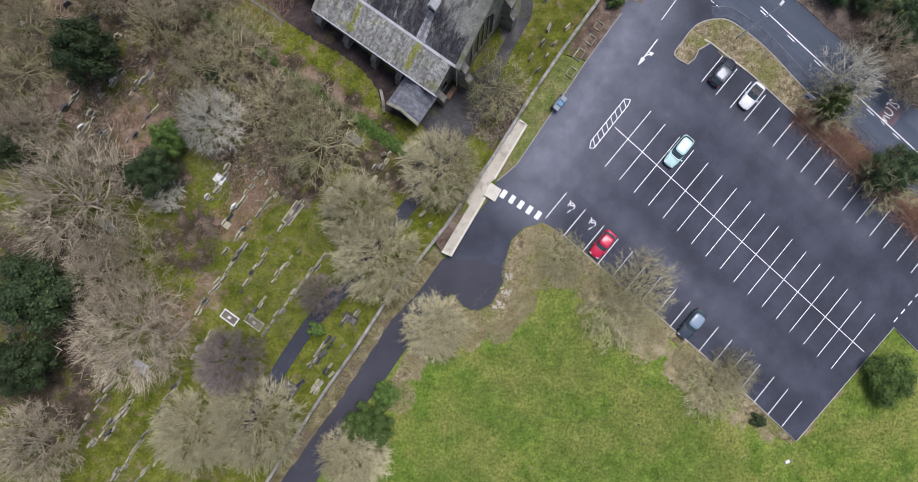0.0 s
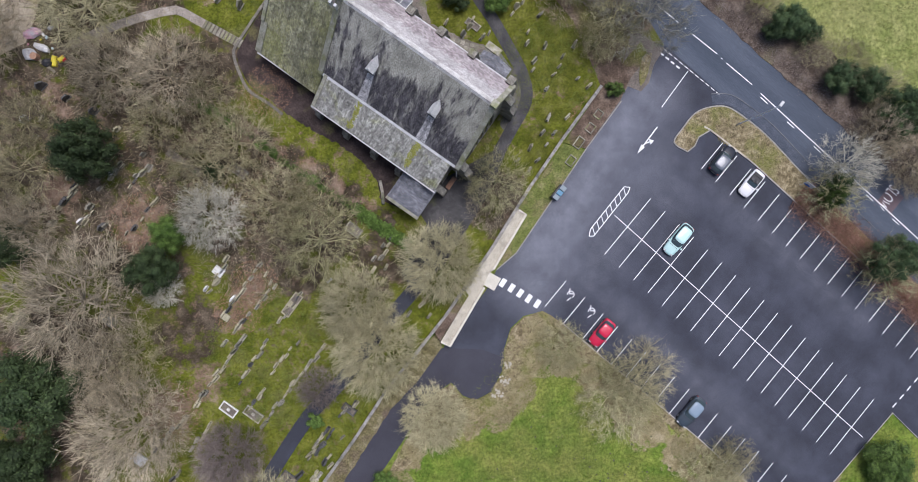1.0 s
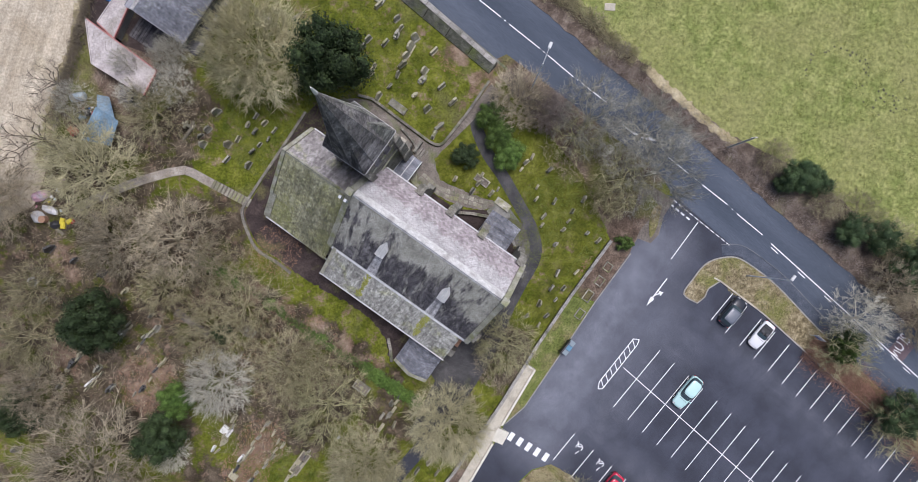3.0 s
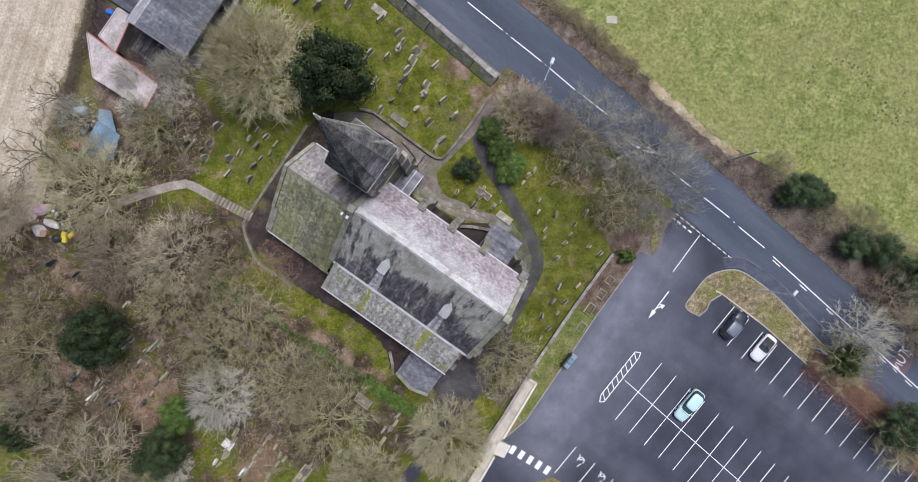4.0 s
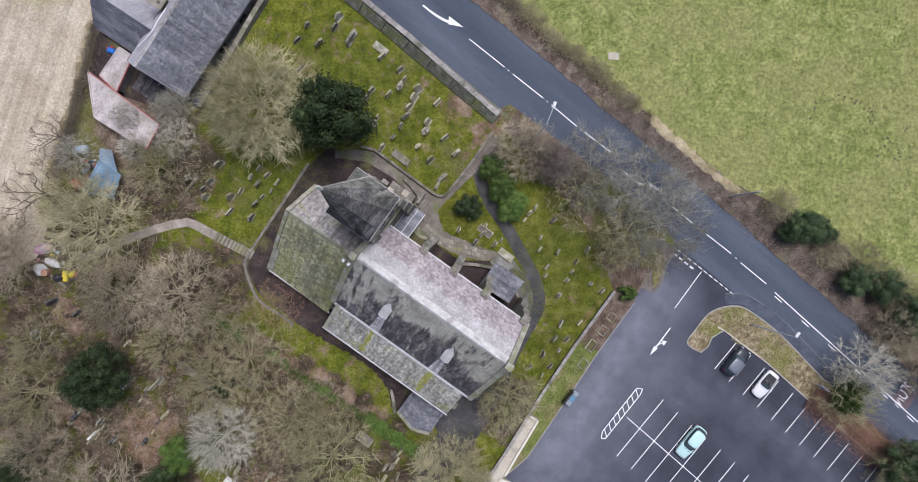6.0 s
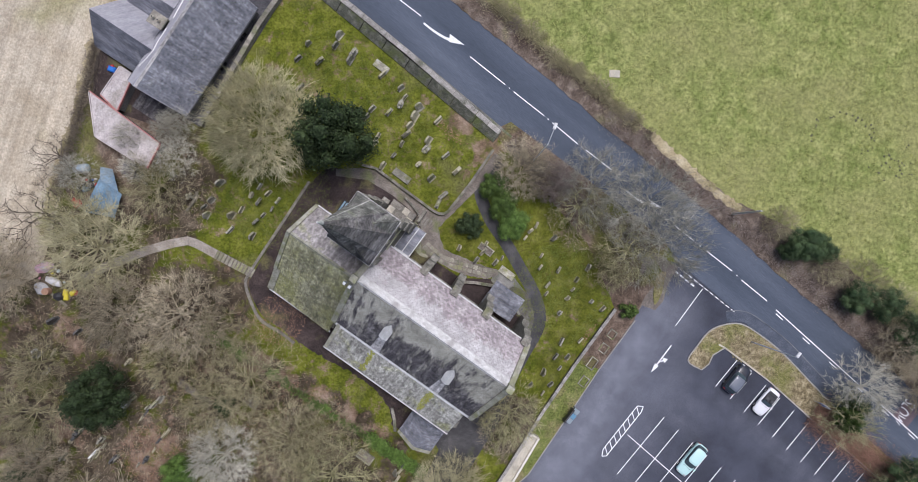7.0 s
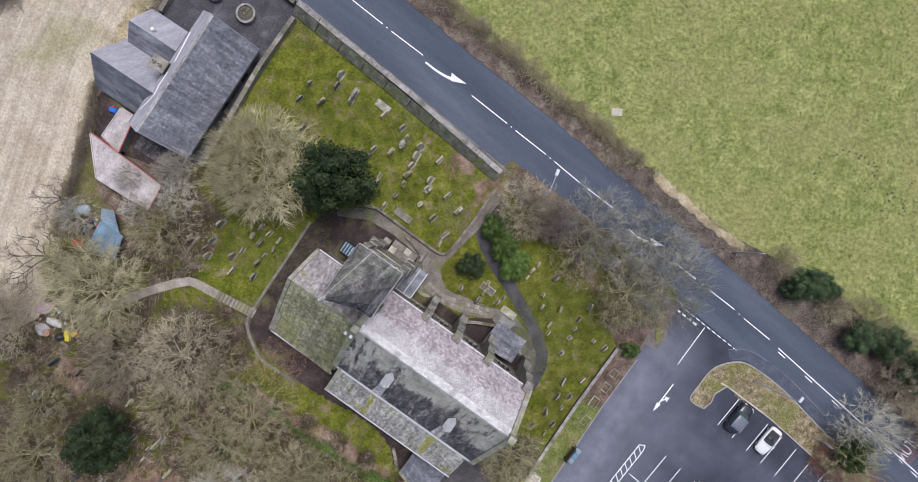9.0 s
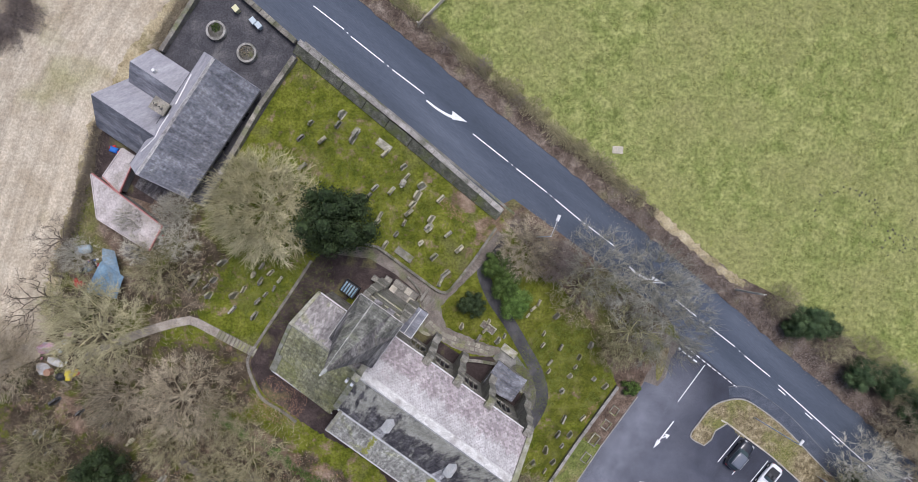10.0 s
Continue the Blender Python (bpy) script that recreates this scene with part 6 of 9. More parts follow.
# ---- trees ----
def rand_dir(rnd, lo, hi):
    a, e = rnd.uniform(0, 2 * math.pi), radians(rnd.uniform(lo, hi))
    return Vector((math.cos(a) * math.cos(e), math.sin(a) * math.cos(e), math.sin(e)))


def dome_points(n, rnd, r0, r1, low=0.0, jitter=0.12):
    """Points spread evenly over a dome of radius r0 to r1, its lowest ones at height low."""
    out = []
    for i in range(n):
        z = low + (1 - low) * (i + 0.5) / n
        a = i * 2.39996 + rnd.uniform(-jitter, jitter) * 4
        q = math.sqrt(max(0.0, 1 - z * z))
        r = rnd.uniform(r0, r1)
        out.append(np.array((math.cos(a) * q * r, math.sin(a) * q * r, 0.32 + z * r * 0.82)))
    rnd.shuffle(out)
    return out


def bare_crown(seed, limbs=13, forks=90, twigs=620, shoots=9, crook=0.05, thick=1.0, ragged=0.12, fine=1.0):
    """Trunk and twigs of a leafless tree of radius 1 and height about 1.2: limbs fork again and again up to a rounded, ragged dome."""
    rnd = random.Random(seed)
    tr, cr = Geo(), Geo()
    top = np.array((rnd.uniform(-0.05, 0.05), rnd.uniform(-0.05, 0.05), 0.33))
    tr.tube([(0, 0, -0.05), tuple(top * 0.5), tuple(top)], [0.055, 0.042, 0.034], 7)

    def grow(g, starts, goal, radii, sides):
        """A crooked branch from the best place on the last generation to its goal."""
        d = np.linalg.norm(starts - goal, axis=1) + 0.35 * np.linalg.norm(starts - top, axis=1)
        p = starts[int(np.argmin(d))]
        pts = [p]
        for k in (0.35, 0.7):
            bow = np.array((0, 0, 0.05 * math.sin(k * 3.1)))
            pts.append(p + (goal - p) * k + bow + np.array([rnd.gauss(0, crook) * np.linalg.norm(goal - p) for _ in range(3)]))
        pts.append(goal)
        g.tube([Vector(q) for q in pts], radii, sides)
        return pts

    def along(lines, n):
        res = []
        for pts in lines:
            for i in range(len(pts) - 1):
                for k in range(n):
                    res.append(pts[i] + (pts[i + 1] - pts[i]) * (k + 0.5) / n)
        return np.array(res)

    first = [grow(tr, np.array([top, top * 0.8, top * 0.65]), p, [0.03 * thick, 0.022 * thick, 0.015 * thick, 0.009 * thick], 5) for p in dome_points(limbs, rnd, 0.5, 0.66, 0.0)]
    second = [grow(tr, along(first, 4), p, [0.013 * thick, 0.0105 * thick, 0.008 * thick, 0.0055 * thick], 4) for p in dome_points(forks, rnd, 0.66, 0.86, -0.1)]
    base = along(second + first, 3)
    third = []
    for p in dome_points(twigs, rnd, 0.74 - ragged, 0.97, -0.22):
        p = p * (1 + rnd.gauss(0, 0.07))
        d = np.linalg.norm(base - p, axis=1) + 0.2 * np.linalg.norm(base - top, axis=1)
        q = base[int(np.argmin(d))]
        m = (p + q) / 2 + np.array([rnd.gauss(0, 0.02) for _ in range(3)])
        cr.tube([Vector(q), Vector(m), Vector(p)], [0.0068 * thick, 0.0055 * fine, 0.0034 * fine], 3)
        third.append((q, m, p))
    for q, m, p in third:
        out = Vector(p - top)
        out.normalize()
        for k in range(shoots):
            u = rnd.uniform(0.15, 1.0)
            s0 = Vector(q + (m - q) * u * 2) if u < 0.5 else Vector(m + (p - m) * (u * 2 - 1))
            df = (out * 0.8 + rand_dir(rnd, -40, 75) * 0.75).normalized()
            cr.spike(s0, s0 + df * rnd.uniform(0.1, 0.27), 0.0047 * fine)
    return tr, cr


BARE = []
SPEC = [(16, 130, 950, 9, 0.06, 0.45, 0.34, 0.72), (16, 130, 950, 9, 0.06, 0.45, 0.34, 0.72), (12, 90, 520, 9, 0.13, 0.6, 0.34, 0.72), (13, 90, 520, 9, 0.13, 0.6, 0.34, 0.72), (20, 130, 780, 8, 0.16, 0.3, 0.42, 0.6), (8, 34, 130, 6, 0.14, 0.85, 0.3, 0.85), (12, 70, 330, 8, 0.13, 0.45, 0.36, 0.7), (18, 110, 640, 7, 0.12, 0.26, 0.4, 0.42), (12, 80, 400, 9, 0.13, 0.34, 0.38, 0.46), (10, 55, 210, 7, 0.2, 0.6, 0.3, 0.58), (8, 26, 90, 5, 0.1, 0.62, 0.3, 0.5), (9, 34, 130, 7, 0.14, 0.9, 0.4, 1.5)]
for sd, spec in enumerate(SPEC):
    t_geo, c_geo = bare_crown(100 + sd, *spec)
    pair = []
    for nm, ge in (("trunk", t_geo), ("crown", c_geo)):
        me = bpy.data.meshes.new(nm)
        me.from_pydata(ge.v, [], ge.f)
        me.update()
        pair.append(me)
    BARE.append(pair)
KINDS = {"p": ("twig_pale", "bare tree with dense pale beige twigs"), "w": ("twig_grey", "bare tree with whitish grey twigs"), "g": ("twig_pale", "bare tree with grey-beige twigs"), "b": ("twig_brown", "bare tree with brown tangled twigs"), "o": ("twig_olive", "bare tree with olive-green mossy twigs"), "e": ("twig_grey", "airy bare tree with fine pale grey twigs"), "y": ("twig_ash", "tall bare tree with fine ash-grey twigs"), "d": ("twig_dusk", "dense bare shrub with dark purplish twigs"), "r": ("twig_red", "bare russet shrub"), "s": ("twig_pale", "sparse bare tree with crooked pale limbs"), "t": ("twig_olive", "low airy thicket of olive bare twigs"), "x": ("twig_umber", "airy bare shrub with fine brown twigs"), "v": ("twig_umber", "airy bare tree with thin brown twigs"), "m": ("twig_olive", "bare tree with crooked mossy olive limbs"), "k": ("twig_dark", "thin-limbed dark bare tree"), "n": ("twig_pale", "sprawling bare tree with pale grey-beige twigs"), "h": ("twig_umber", "low bare hawthorn shrub with brown twigs"), "i": ("twig_dusk", "low bare shrub with dark purplish twigs")}
bare_cache = {}


def bare_tree(x, y, r, h, kind, ground, name="bare_tree", where="in the churchyard"):
    rnd = random.Random(int(x * 31 + y * 17))
    v = rnd.choice({"p": (0, 1), "g": (0, 1), "o": (6,), "w": (2, 3), "b": (4, 4, 2, 3), "r": (0, 4), "d": (0, 1, 4), "y": (8,), "e": (6,), "s": (5,), "v": (6,), "t": (7,), "x": (7,), "m": (9,), "k": (10,), "n": (2, 3), "h": (11,), "i": (11,)}[kind])
    key = (v, kind)
    if key not in bare_cache:
        a, c = BARE[v][0].copy(), BARE[v][1].copy()
        a.materials.append(M[KINDS[kind][0]])
        c.materials.append(M[KINDS[kind][0]])
        bare_cache[key] = (a, c)
    th = empty(name, KINDS[kind][1] + " " + where, "tree")
    th.matrix_world = Matrix.Translation((x, y, ground(x, y) - 0.05)) @ Matrix.Rotation(rnd.uniform(0, 6.28), 4, "Z") @ Matrix.Diagonal((r / 0.95, r / 0.95, h / 1.2, 1))
    for nm, me in zip(("trunk", "crown"), bare_cache[key]):
        o = new(nm, me)
        o.parent = th
    return th


def leafy(seed, n=11500, lumps=38, size=0.052):
    """A leafy crown of radius 1 and height about 2: leaves on and inside a cluster of lumps, with gaps between them."""
    rnd = random.Random(seed)
    g = Geo()
    cl = []
    for p in dome_points(lumps, rnd, 0.42, 0.84, -0.3):
        cl.append((Vector((p[0], p[1], 0.42 + p[2] * 1.25)), rnd.uniform(0.12, 0.3)))
    cl.append((Vector((0, 0, 0.8)), 0.6))
    for i in range(n):
        c, r = cl[rnd.randrange(len(cl))]
        d = rand_dir(rnd, -50, 90)
        p = c + d * r * rnd.choice((rnd.uniform(0.75, 1.1), rnd.uniform(0.9, 1.5)))
        s = size * rnd.uniform(0.6, 1.3)
        t1 = d.cross(rand_dir(rnd, -90, 90))
        if t1.length < 0.1:
            continue
        t1.normalize()
        t2 = (t1.cross(d) + d * rnd.uniform(-0.5, 0.7)).normalized()
        g.add([p - t1 * s * 0.5, p + t2 * s * 0.1 + d * s * 0.2, p + t1 * s * 0.5, p + t2 * s], [(0, 1, 3), (1, 2, 3)])
    # dark inner mass behind the leaves
    for c, r in cl:
        q = r * 0.66
        ring = []
        for k in range(3):
            zz, rr = (-0.6, 0.1, 0.7)[k] * q, (0.75, 1.0, 0.7)[k] * q
            ring.append([c + Vector((math.cos(a) * rr, math.sin(a) * rr, zz)) for a in [2 * math.pi * m / 7 + k * 0.4 for m in range(7)]])
        pts = ring[0] + ring[1] + ring[2] + [c + Vector((0, 0, q))]
        fs = [(k * 7 + m, k * 7 + (m + 1) % 7, (k + 1) * 7 + (m + 1) % 7, (k + 1) * 7 + m) for k in range(2) for m in range(7)]
        fs += [(14 + m, 14 + (m + 1) % 7, 21) for m in range(7)]
        g.add(pts, fs)
    return g


LEAFY = []
for sd in range(4):
    ge = leafy(300 + sd) if sd < 3 else leafy(303, 1900, 16, 0.13)
    me = bpy.data.meshes.new("crown")
    me.from_pydata(ge.v, [], ge.f)
    me.update()
    LEAFY.append(me)
TRUNK = bpy.data.meshes.new("trunk")
tg = Geo().tube([(0, 0, -0.1), (0.02, 0, 0.4), (0, 0.03, 1.0)], [0.09, 0.07, 0.03], 7)
TRUNK.from_pydata(tg.v, [], tg.f)
TRUNK.materials.append(M["bark"])
leaf_cache = {}
LEAVES = {"D": ("leaf_dark", "dark evergreen tree with dense foliage"), "M": ("leaf_mid", "green leafy evergreen bush"), "E": ("leaf_deep", "ragged deep green evergreen bush"), "L": ("leaf_light", "bright green leafy bush")}


def evergreen(x, y, r, h, kind, ground, where="in the churchyard"):
    rnd = random.Random(int(x * 13 + y * 7))
    key = (rnd.randrange(3) if r > 1.25 else 3, kind)
    if key not in leaf_cache:
        me = LEAFY[key[0]].copy()
        me.materials.append(M[LEAVES[kind][0]])
        leaf_cache[key] = me
    th = empty("evergreen_tree" if h > 4 else "evergreen_bush", LEAVES[kind][1] + " " + where, "tree" if h > 4 else "bush")
    th.matrix_world = Matrix.Translation((x, y, ground(x, y) - 0.05)) @ Matrix.Rotation(rnd.uniform(0, 6.28), 4, "Z") @ Matrix.Diagonal((r, r, h / 1.85, 1))
    for nm, me in (("trunk", TRUNK), ("crown", leaf_cache[key])):
        o = new(nm, me)
        o.parent = th
    return th


GRAVE_TREES = [(-9.1, -1.2, 5.2, 9, "p"), (-11.4, 4.0, 4.4, 8, "p"), (-2.0, 9.0, 4.7, 8, "g"), (4.6, 18.5, 4.1, 8, "o"), (-27.4, 14.1, 3.9, 8, "w"), (-41.1, 5.0, 7.7, 11, "b"), (-35.8, -9.2, 6.7, 10, "b"), (-25.6, -13.1, 4.0, 7, "d"), (-29.4, -20.6, 4.8, 8, "p"), (-22.7, -20.0, 5.4, 9, "p"), (-15.5, 11.4, 5.5, 8, "o"), (-20.1, 15.7, 4.8, 7, "v"), (-46.4, -21.6, 5.0, 9, "b"), (-33.2, 6.0, 2.3, 5, "w"), (-15.9, -5.5, 2.6, 5, "d")]
WOOD_TREES = [(-33.6, 24.6, 3.4, 7, "v"), (-28.3, 20.0, 4.5, 7, "v"), (-24.6, 22.6, 4.4, 6, "v"), (-47.6, 12.6, 4.0, 7, "b"), (-36.0, -1.0, 4.0, 6, "v"), (-47.8, 19.0, 4.4, 7, "v"), (-31.8, 29.8, 5.2, 8, "b"), (-38.2, 30.0, 4.4, 8, "b"), (-28.2, 27.2, 3.6, 6, "v"), (-17.0, 15.6, 4.2, 6, "v"), (-47.2, 24.4, 3.4, 7, "v"), (-39.5, -3.1, 4.5, 7, "b")]
NORTH_TREES = [(-22.9, 50.9, 6.2, 12, "p"), (-40.8, 37.4, 5.6, 9, "n"), (-34.8, 44.2, 3.8, 6, "v"), (-43.0, 40.6, 4.0, 9, "m"), (-32.8, 47.2, 2.6, 5, "e"), (-46.4, 40.6, 4.8, 9, "k"), (-45.2, 47.0, 3.2, 7, "k"), (18.2, 37.0, 3.9, 8, "m"), (12.6, 42.2, 3.3, 7, "m"), (6.3, 46.4, 3.8, 6, "b"), (9.4, 45.2, 2.6, 5, "d"), (-37.6, 49.4, 1.7, 6, "e"), (-33.4, 50.4, 2.0, 6, "e"), (-32.4, 51.0, 1.9, 6, "e"), (16.6, 35.2, 3.0, 6, "v"), (-52, 34, 5, 8, "b"), (-43.4, 45.4, 2.2, 6, "e"), (-37.0, 46.2, 2.0, 5, "e")]
for x, y, r, h, k in GRAVE_TREES + WOOD_TREES + NORTH_TREES:
    bare_tree(x, y, r, h, k, K)
LANE_TREES = [(-2.6, -9.6, 4.0, 4, "p"), (-12.1, -24.6, 4.2, 5, "g"), (12.8, -1.2, 3.4, 3, "t"), (19.6, -7.4, 5.6, 4, "t"), (31.4, -17.2, 4.4, 3, "t"), (22.2, -4.4, 4.6, 5, "x"), (34.0, -15.2, 3.2, 4, "x")]
ROAD_TREES = [(14.4, 44.4, 5.4, 10, "y"), (20.6, 42.6, 5.6, 10, "y"), (22.2, 38.4, 6.2, 11, "y"), (52.4, 25.0, 3.6, 6, "b"), (56.5, 21.0, 4.2, 7, "b"), (45.4, 17.4, 4.0, 8, "m"), (52.4, 8.0, 4.4, 8, "m"), (47.3, 20.8, 4.2, 8, "e"), (37.5, 40.5, 2.4, 4, "x"), (43.8, 35.2, 2.4, 4, "x"), (47.8, 33.6, 3.2, 5, "x"), (52.2, 30.6, 3.0, 5, "x")]
for x, y, r, h, k in LANE_TREES:
    bare_tree(x, y, r, h, k, G, "bare_tree", "at the car park edge")
for x, y, r, h, k in ROAD_TREES:
    bare_tree(x, y, r, h, k, G, "bare_tree", "beside the road")
YARD_GREEN = [(-40.1, 21.0, 3.6, 9, "D"), (-33.6, 8.2, 3.1, 7, "D"), (-32.2, 12.2, 2.3, 5, "L"), (-45.1, -4.8, 5.0, 9, "D"), (-47.4, -12.7, 3.8, 8, "D"), (-48.8, 10.8, 2.5, 7, "D"), (-14.6, 49.3, 4.7, 12.5, "D"), (2.9, 44.6, 1.9, 2.8, "M"), (3.8, 42.4, 2.0, 3.0, "M"), (5.0, 40.2, 2.2, 2.8, "L"), (0.0, 40.0, 1.7, 2.4, "D"), (-16.4, -9.7, 1.1, 1.5, "L"), (-27.6, 19.4, 1.3, 3, "D")]
ROAD_GREEN = [(19.2, 29.8, 1.2, 2, "M"), (-10.3, -20.9, 3.1, 3.6, "M"), (-8.4, -17.4, 1.7, 2.2, "L"), (53.9, -16.3, 3.7, 3.5, "M"), (37.6, -21.7, 1.1, 1.0, "D"), (40.2, 38.0, 2.6, 4.5, "E"), (42.9, 37.4, 1.9, 3, "E"), (38.7, 37.2, 1.5, 3, "E"), (47.0, 31.7, 2.4, 4, "E"), (50.7, 30.9, 2.4, 4, "E"), (45.6, 17.2, 1.7, 5.5, "M"), (46.5, 18.6, 1.4, 5, "E"), (54.6, 27.4, 3.4, 6, "E"), (53.2, 9.4, 3.2, 7, "E")]
for x, y, r, h, k in YARD_GREEN:
    evergreen(x, y, r, h, k, K)
for x, y, r, h, k in ROAD_GREEN:
    evergreen(x, y, r, h, k, G, "beside the asphalt")


# ---- hedges ----
def twig_hedge(name, line, width, height, ground, mat, label, per_m=60, leaf=None):
    """A hedge of countless upright shoots along a line."""
    g = Geo()
    rnd = random.Random(len(line) * 7 + int(line[0][0]))
    pts = [Vector(p) for p in line]
    for p, q in zip(pts, pts[1:]):
        ln = (q - p).length
        n = Vector((-(q - p).y, (q - p).x)) / ln
        for i in range(int(ln * per_m)):
            c = p + (q - p) * rnd.random() + n * rnd.gauss(0, width * 0.27)
            z = ground(c.x, c.y)
            h = height * rnd.uniform(0.5, 1.1) * max(0.3, 1 - abs((c - p).dot(n)) / width * 0.8)
            a = Vector((c.x, c.y, z + rnd.uniform(0, h * 0.5)))
            d = rand_dir(rnd, 5, 85)
            g.tube([a, a + d * h * rnd.uniform(0.3, 0.65)], [0.018, 0.006], 3)
            if leaf:
                b = a + d * h * 0.4
                t1, t2 = rand_dir(rnd, -30, 30) * leaf, rand_dir(rnd, 0, 60) * leaf
                g.quad(b - t1, b + t2 * 0.5, b + t1, b + t2 * 1.4)
    return tagged(g.make(name, mat), label, "hedge", kind="stuff")


twig_hedge("road_hedge", [(-39.2, 99.0), (-10.8, 77.0), (-2.7, 70.6), (3.6, 65.3), (14.1, 57.1), (20.4, 51.8)], 2.0, 1.6, G, M["twig_umber"], "thin brown bare hedge along the field", 220)
twig_hedge("road_hedge", [(16, 53.0), (21.5, 49.2), (28, 44.4), (37, 37.0), (47, 28.8), (58, 20.0)], 2.6, 0.9, G, M["twig_dusk"], "low purplish brambles on the roadside bank", 140, 0.05)
twig_hedge("field_hedge", [(-41.9, 60.4), (-43.2, 55.0), (-45.4, 47.0), (-46.6, 43.0)], 1.8, 1.4, K, M["twig_dark"], "dark bare hedge between field and gardens", 260)
twig_hedge("car_park_hedge", [(42.6, 17.2), (47.6, 13.6), (53.0, 8.6), (59.2, 2.8), (67, -5)], 4.4, 1.6, G, M["twig_red"], "clipped russet beech hedge above the bays", 620, 0.05)
hedge_rnd = random.Random(21)
for k in range(24):
    hp = Vector((-8.9, 75.5)).lerp(Vector((22.0, 51.0)), (k + hedge_rnd.uniform(0.1, 0.9)) / 24) + Vector((hedge_rnd.gauss(0, 0.3), hedge_rnd.gauss(0, 0.3)))
    bare_tree(hp.x, hp.y, hedge_rnd.uniform(0.6, 1.5), hedge_rnd.uniform(1.2, 2.2), hedge_rnd.choice("ihhh"), G, "hedge_shrub", "in the roadside hedge")
twig_hedge("ivy_hedge", [(-30.7, 28.0), (-28.8, 26.9), (-25.8, 24.5)], 1.0, 0.8, K, M["leaf_light"], "patch of green ivy along an old hedge line", 160, 0.15)
twig_hedge("ivy_hedge", [(-25.8, 24.5), (-23.2, 23.4), (-20.6, 20.9)], 1.0, 0.7, K, M["leaf_mid"], "sparse green ivy along the old hedge line", 45, 0.10)
twig_hedge("ivy_hedge", [(-20.6, 20.9), (-17.6, 19.1), (-14.5, 16.9), (-11.9, 15.3)], 1.1, 0.9, K, M["leaf_mid"], "green ivy on the old hedge line", 70, 0.13)
twig_hedge("ivy_hedge", [(-11.9, 15.3), (-9.2, 13.3), (-5.2, 10.7)], 1.3, 1.0, K, M["leaf_light"], "dense green ivy hedge", 300, 0.17)
ivy_rnd = random.Random(44)
for p, q, n in (((-30.2, 27.6), (-27.4, 25.9), 4), ((-23.6, 23.0), (-20.8, 21.2), 3), ((-18.6, 19.6), (-15.6, 17.4), 3), ((-11.0, 14.7), (-5.2, 10.8), 9)):
    for k in range(n):
        c = Vector(p).lerp(Vector(q), (k + ivy_rnd.uniform(0.2, 0.8)) / n)
        evergreen(c.x + ivy_rnd.gauss(0, 0.15), c.y + ivy_rnd.gauss(0, 0.15), ivy_rnd.uniform(0.45, 0.85), ivy_rnd.uniform(0.5, 0.9), ivy_rnd.choice("LLM"), K, "on the old hedge line")
twig_hedge("yard_hedge", [(-36.2, 68.2), (-33.0, 73.8), (-30.6, 77.6), (-29.4, 79.4)], 1.5, 1.5, K, M["twig_brown"], "trimmed brown bare hedge between yard and field", 320)
twig_hedge("brushwood_heap", [(-54, 69.5), (-50.8, 70.6), (-49.6, 73.5), (-52, 78)], 4.5, 1.8, K, M["twig_dusk"], "dark heap of cut brushwood on the field", 700)
twig_hedge("shrub_row", [(4.5, 49.6), (8.5, 46.5), (13.0, 43.5), (17.5, 40.0), (21.5, 37.2)], 3.0, 1.8, G, M["twig_dusk"], "brown bare shrubs between churchyard and road", 260)


# ---- gravestones ----
def stone_mesh(kind):
    g = Geo()
    if kind == "round":
        prof = [(-0.33, 0), (0.33, 0), (0.33, 0.75), (0.24, 0.93), (0, 1.02), (-0.24, 0.93), (-0.33, 0.75)]
        g.prism([(x, -0.065, z) for x, z in prof], [(x, 0.065, z) for x, z in prof])
    elif kind == "pointed":
        prof = [(-0.36, 0), (0.36, 0), (0.36, 0.8), (0, 1.3), (-0.36, 0.8)]
        g.prism([(x, -0.07, z) for x, z in prof], [(x, 0.07, z) for x, z in prof])
    elif kind == "square":
        g.bevel_box(-0.4, 0.4, -0.07, 0.07, 0, 0.75, 0.03)
    elif kind == "cross":
        g.bevel_box(-0.12, 0.12, -0.09, 0.09, 0.3, 1.35, 0.02)
        g.bevel_box(-0.38, 0.38, -0.085, 0.085, 0.85, 1.08, 0.02)
        g.bevel_box(-0.26, 0.26, -0.2, 0.2, 0, 0.28, 0.05)
    g.bevel_box(-0.38, 0.38, -0.13, 0.13, -0.25, 0.07, 0.03)
    me = bpy.data.meshes.new("gravestone")
    me.from_pydata(g.v, [], g.f)
    return me


M["grave_grey"] = material("grey_gravestone", [(0.3, (0.15, 0.142, 0.112)), (0.5, (0.25, 0.238, 0.195)), (0.7, (0.39, 0.37, 0.31))], 1.5, 9.0, 0.4, 0.9, 0.3, patches=(0.20, 0.20, 0.10), patch_scale=1.2, vary=0.35)
M["grave_dark"] = material("dark_gravestone", [(0.3, (0.05, 0.05, 0.05)), (0.7, (0.11, 0.11, 0.11))], 1.5, 9.0, 0.4, 0.7, 0.2, vary=0.3)
M["grave_pale"] = material("pale_gravestone", [(0.3, (0.27, 0.25, 0.17)), (0.7, (0.42, 0.39, 0.28))], 1.5, 9.0, 0.4, 0.9, 0.2, vary=0.2)
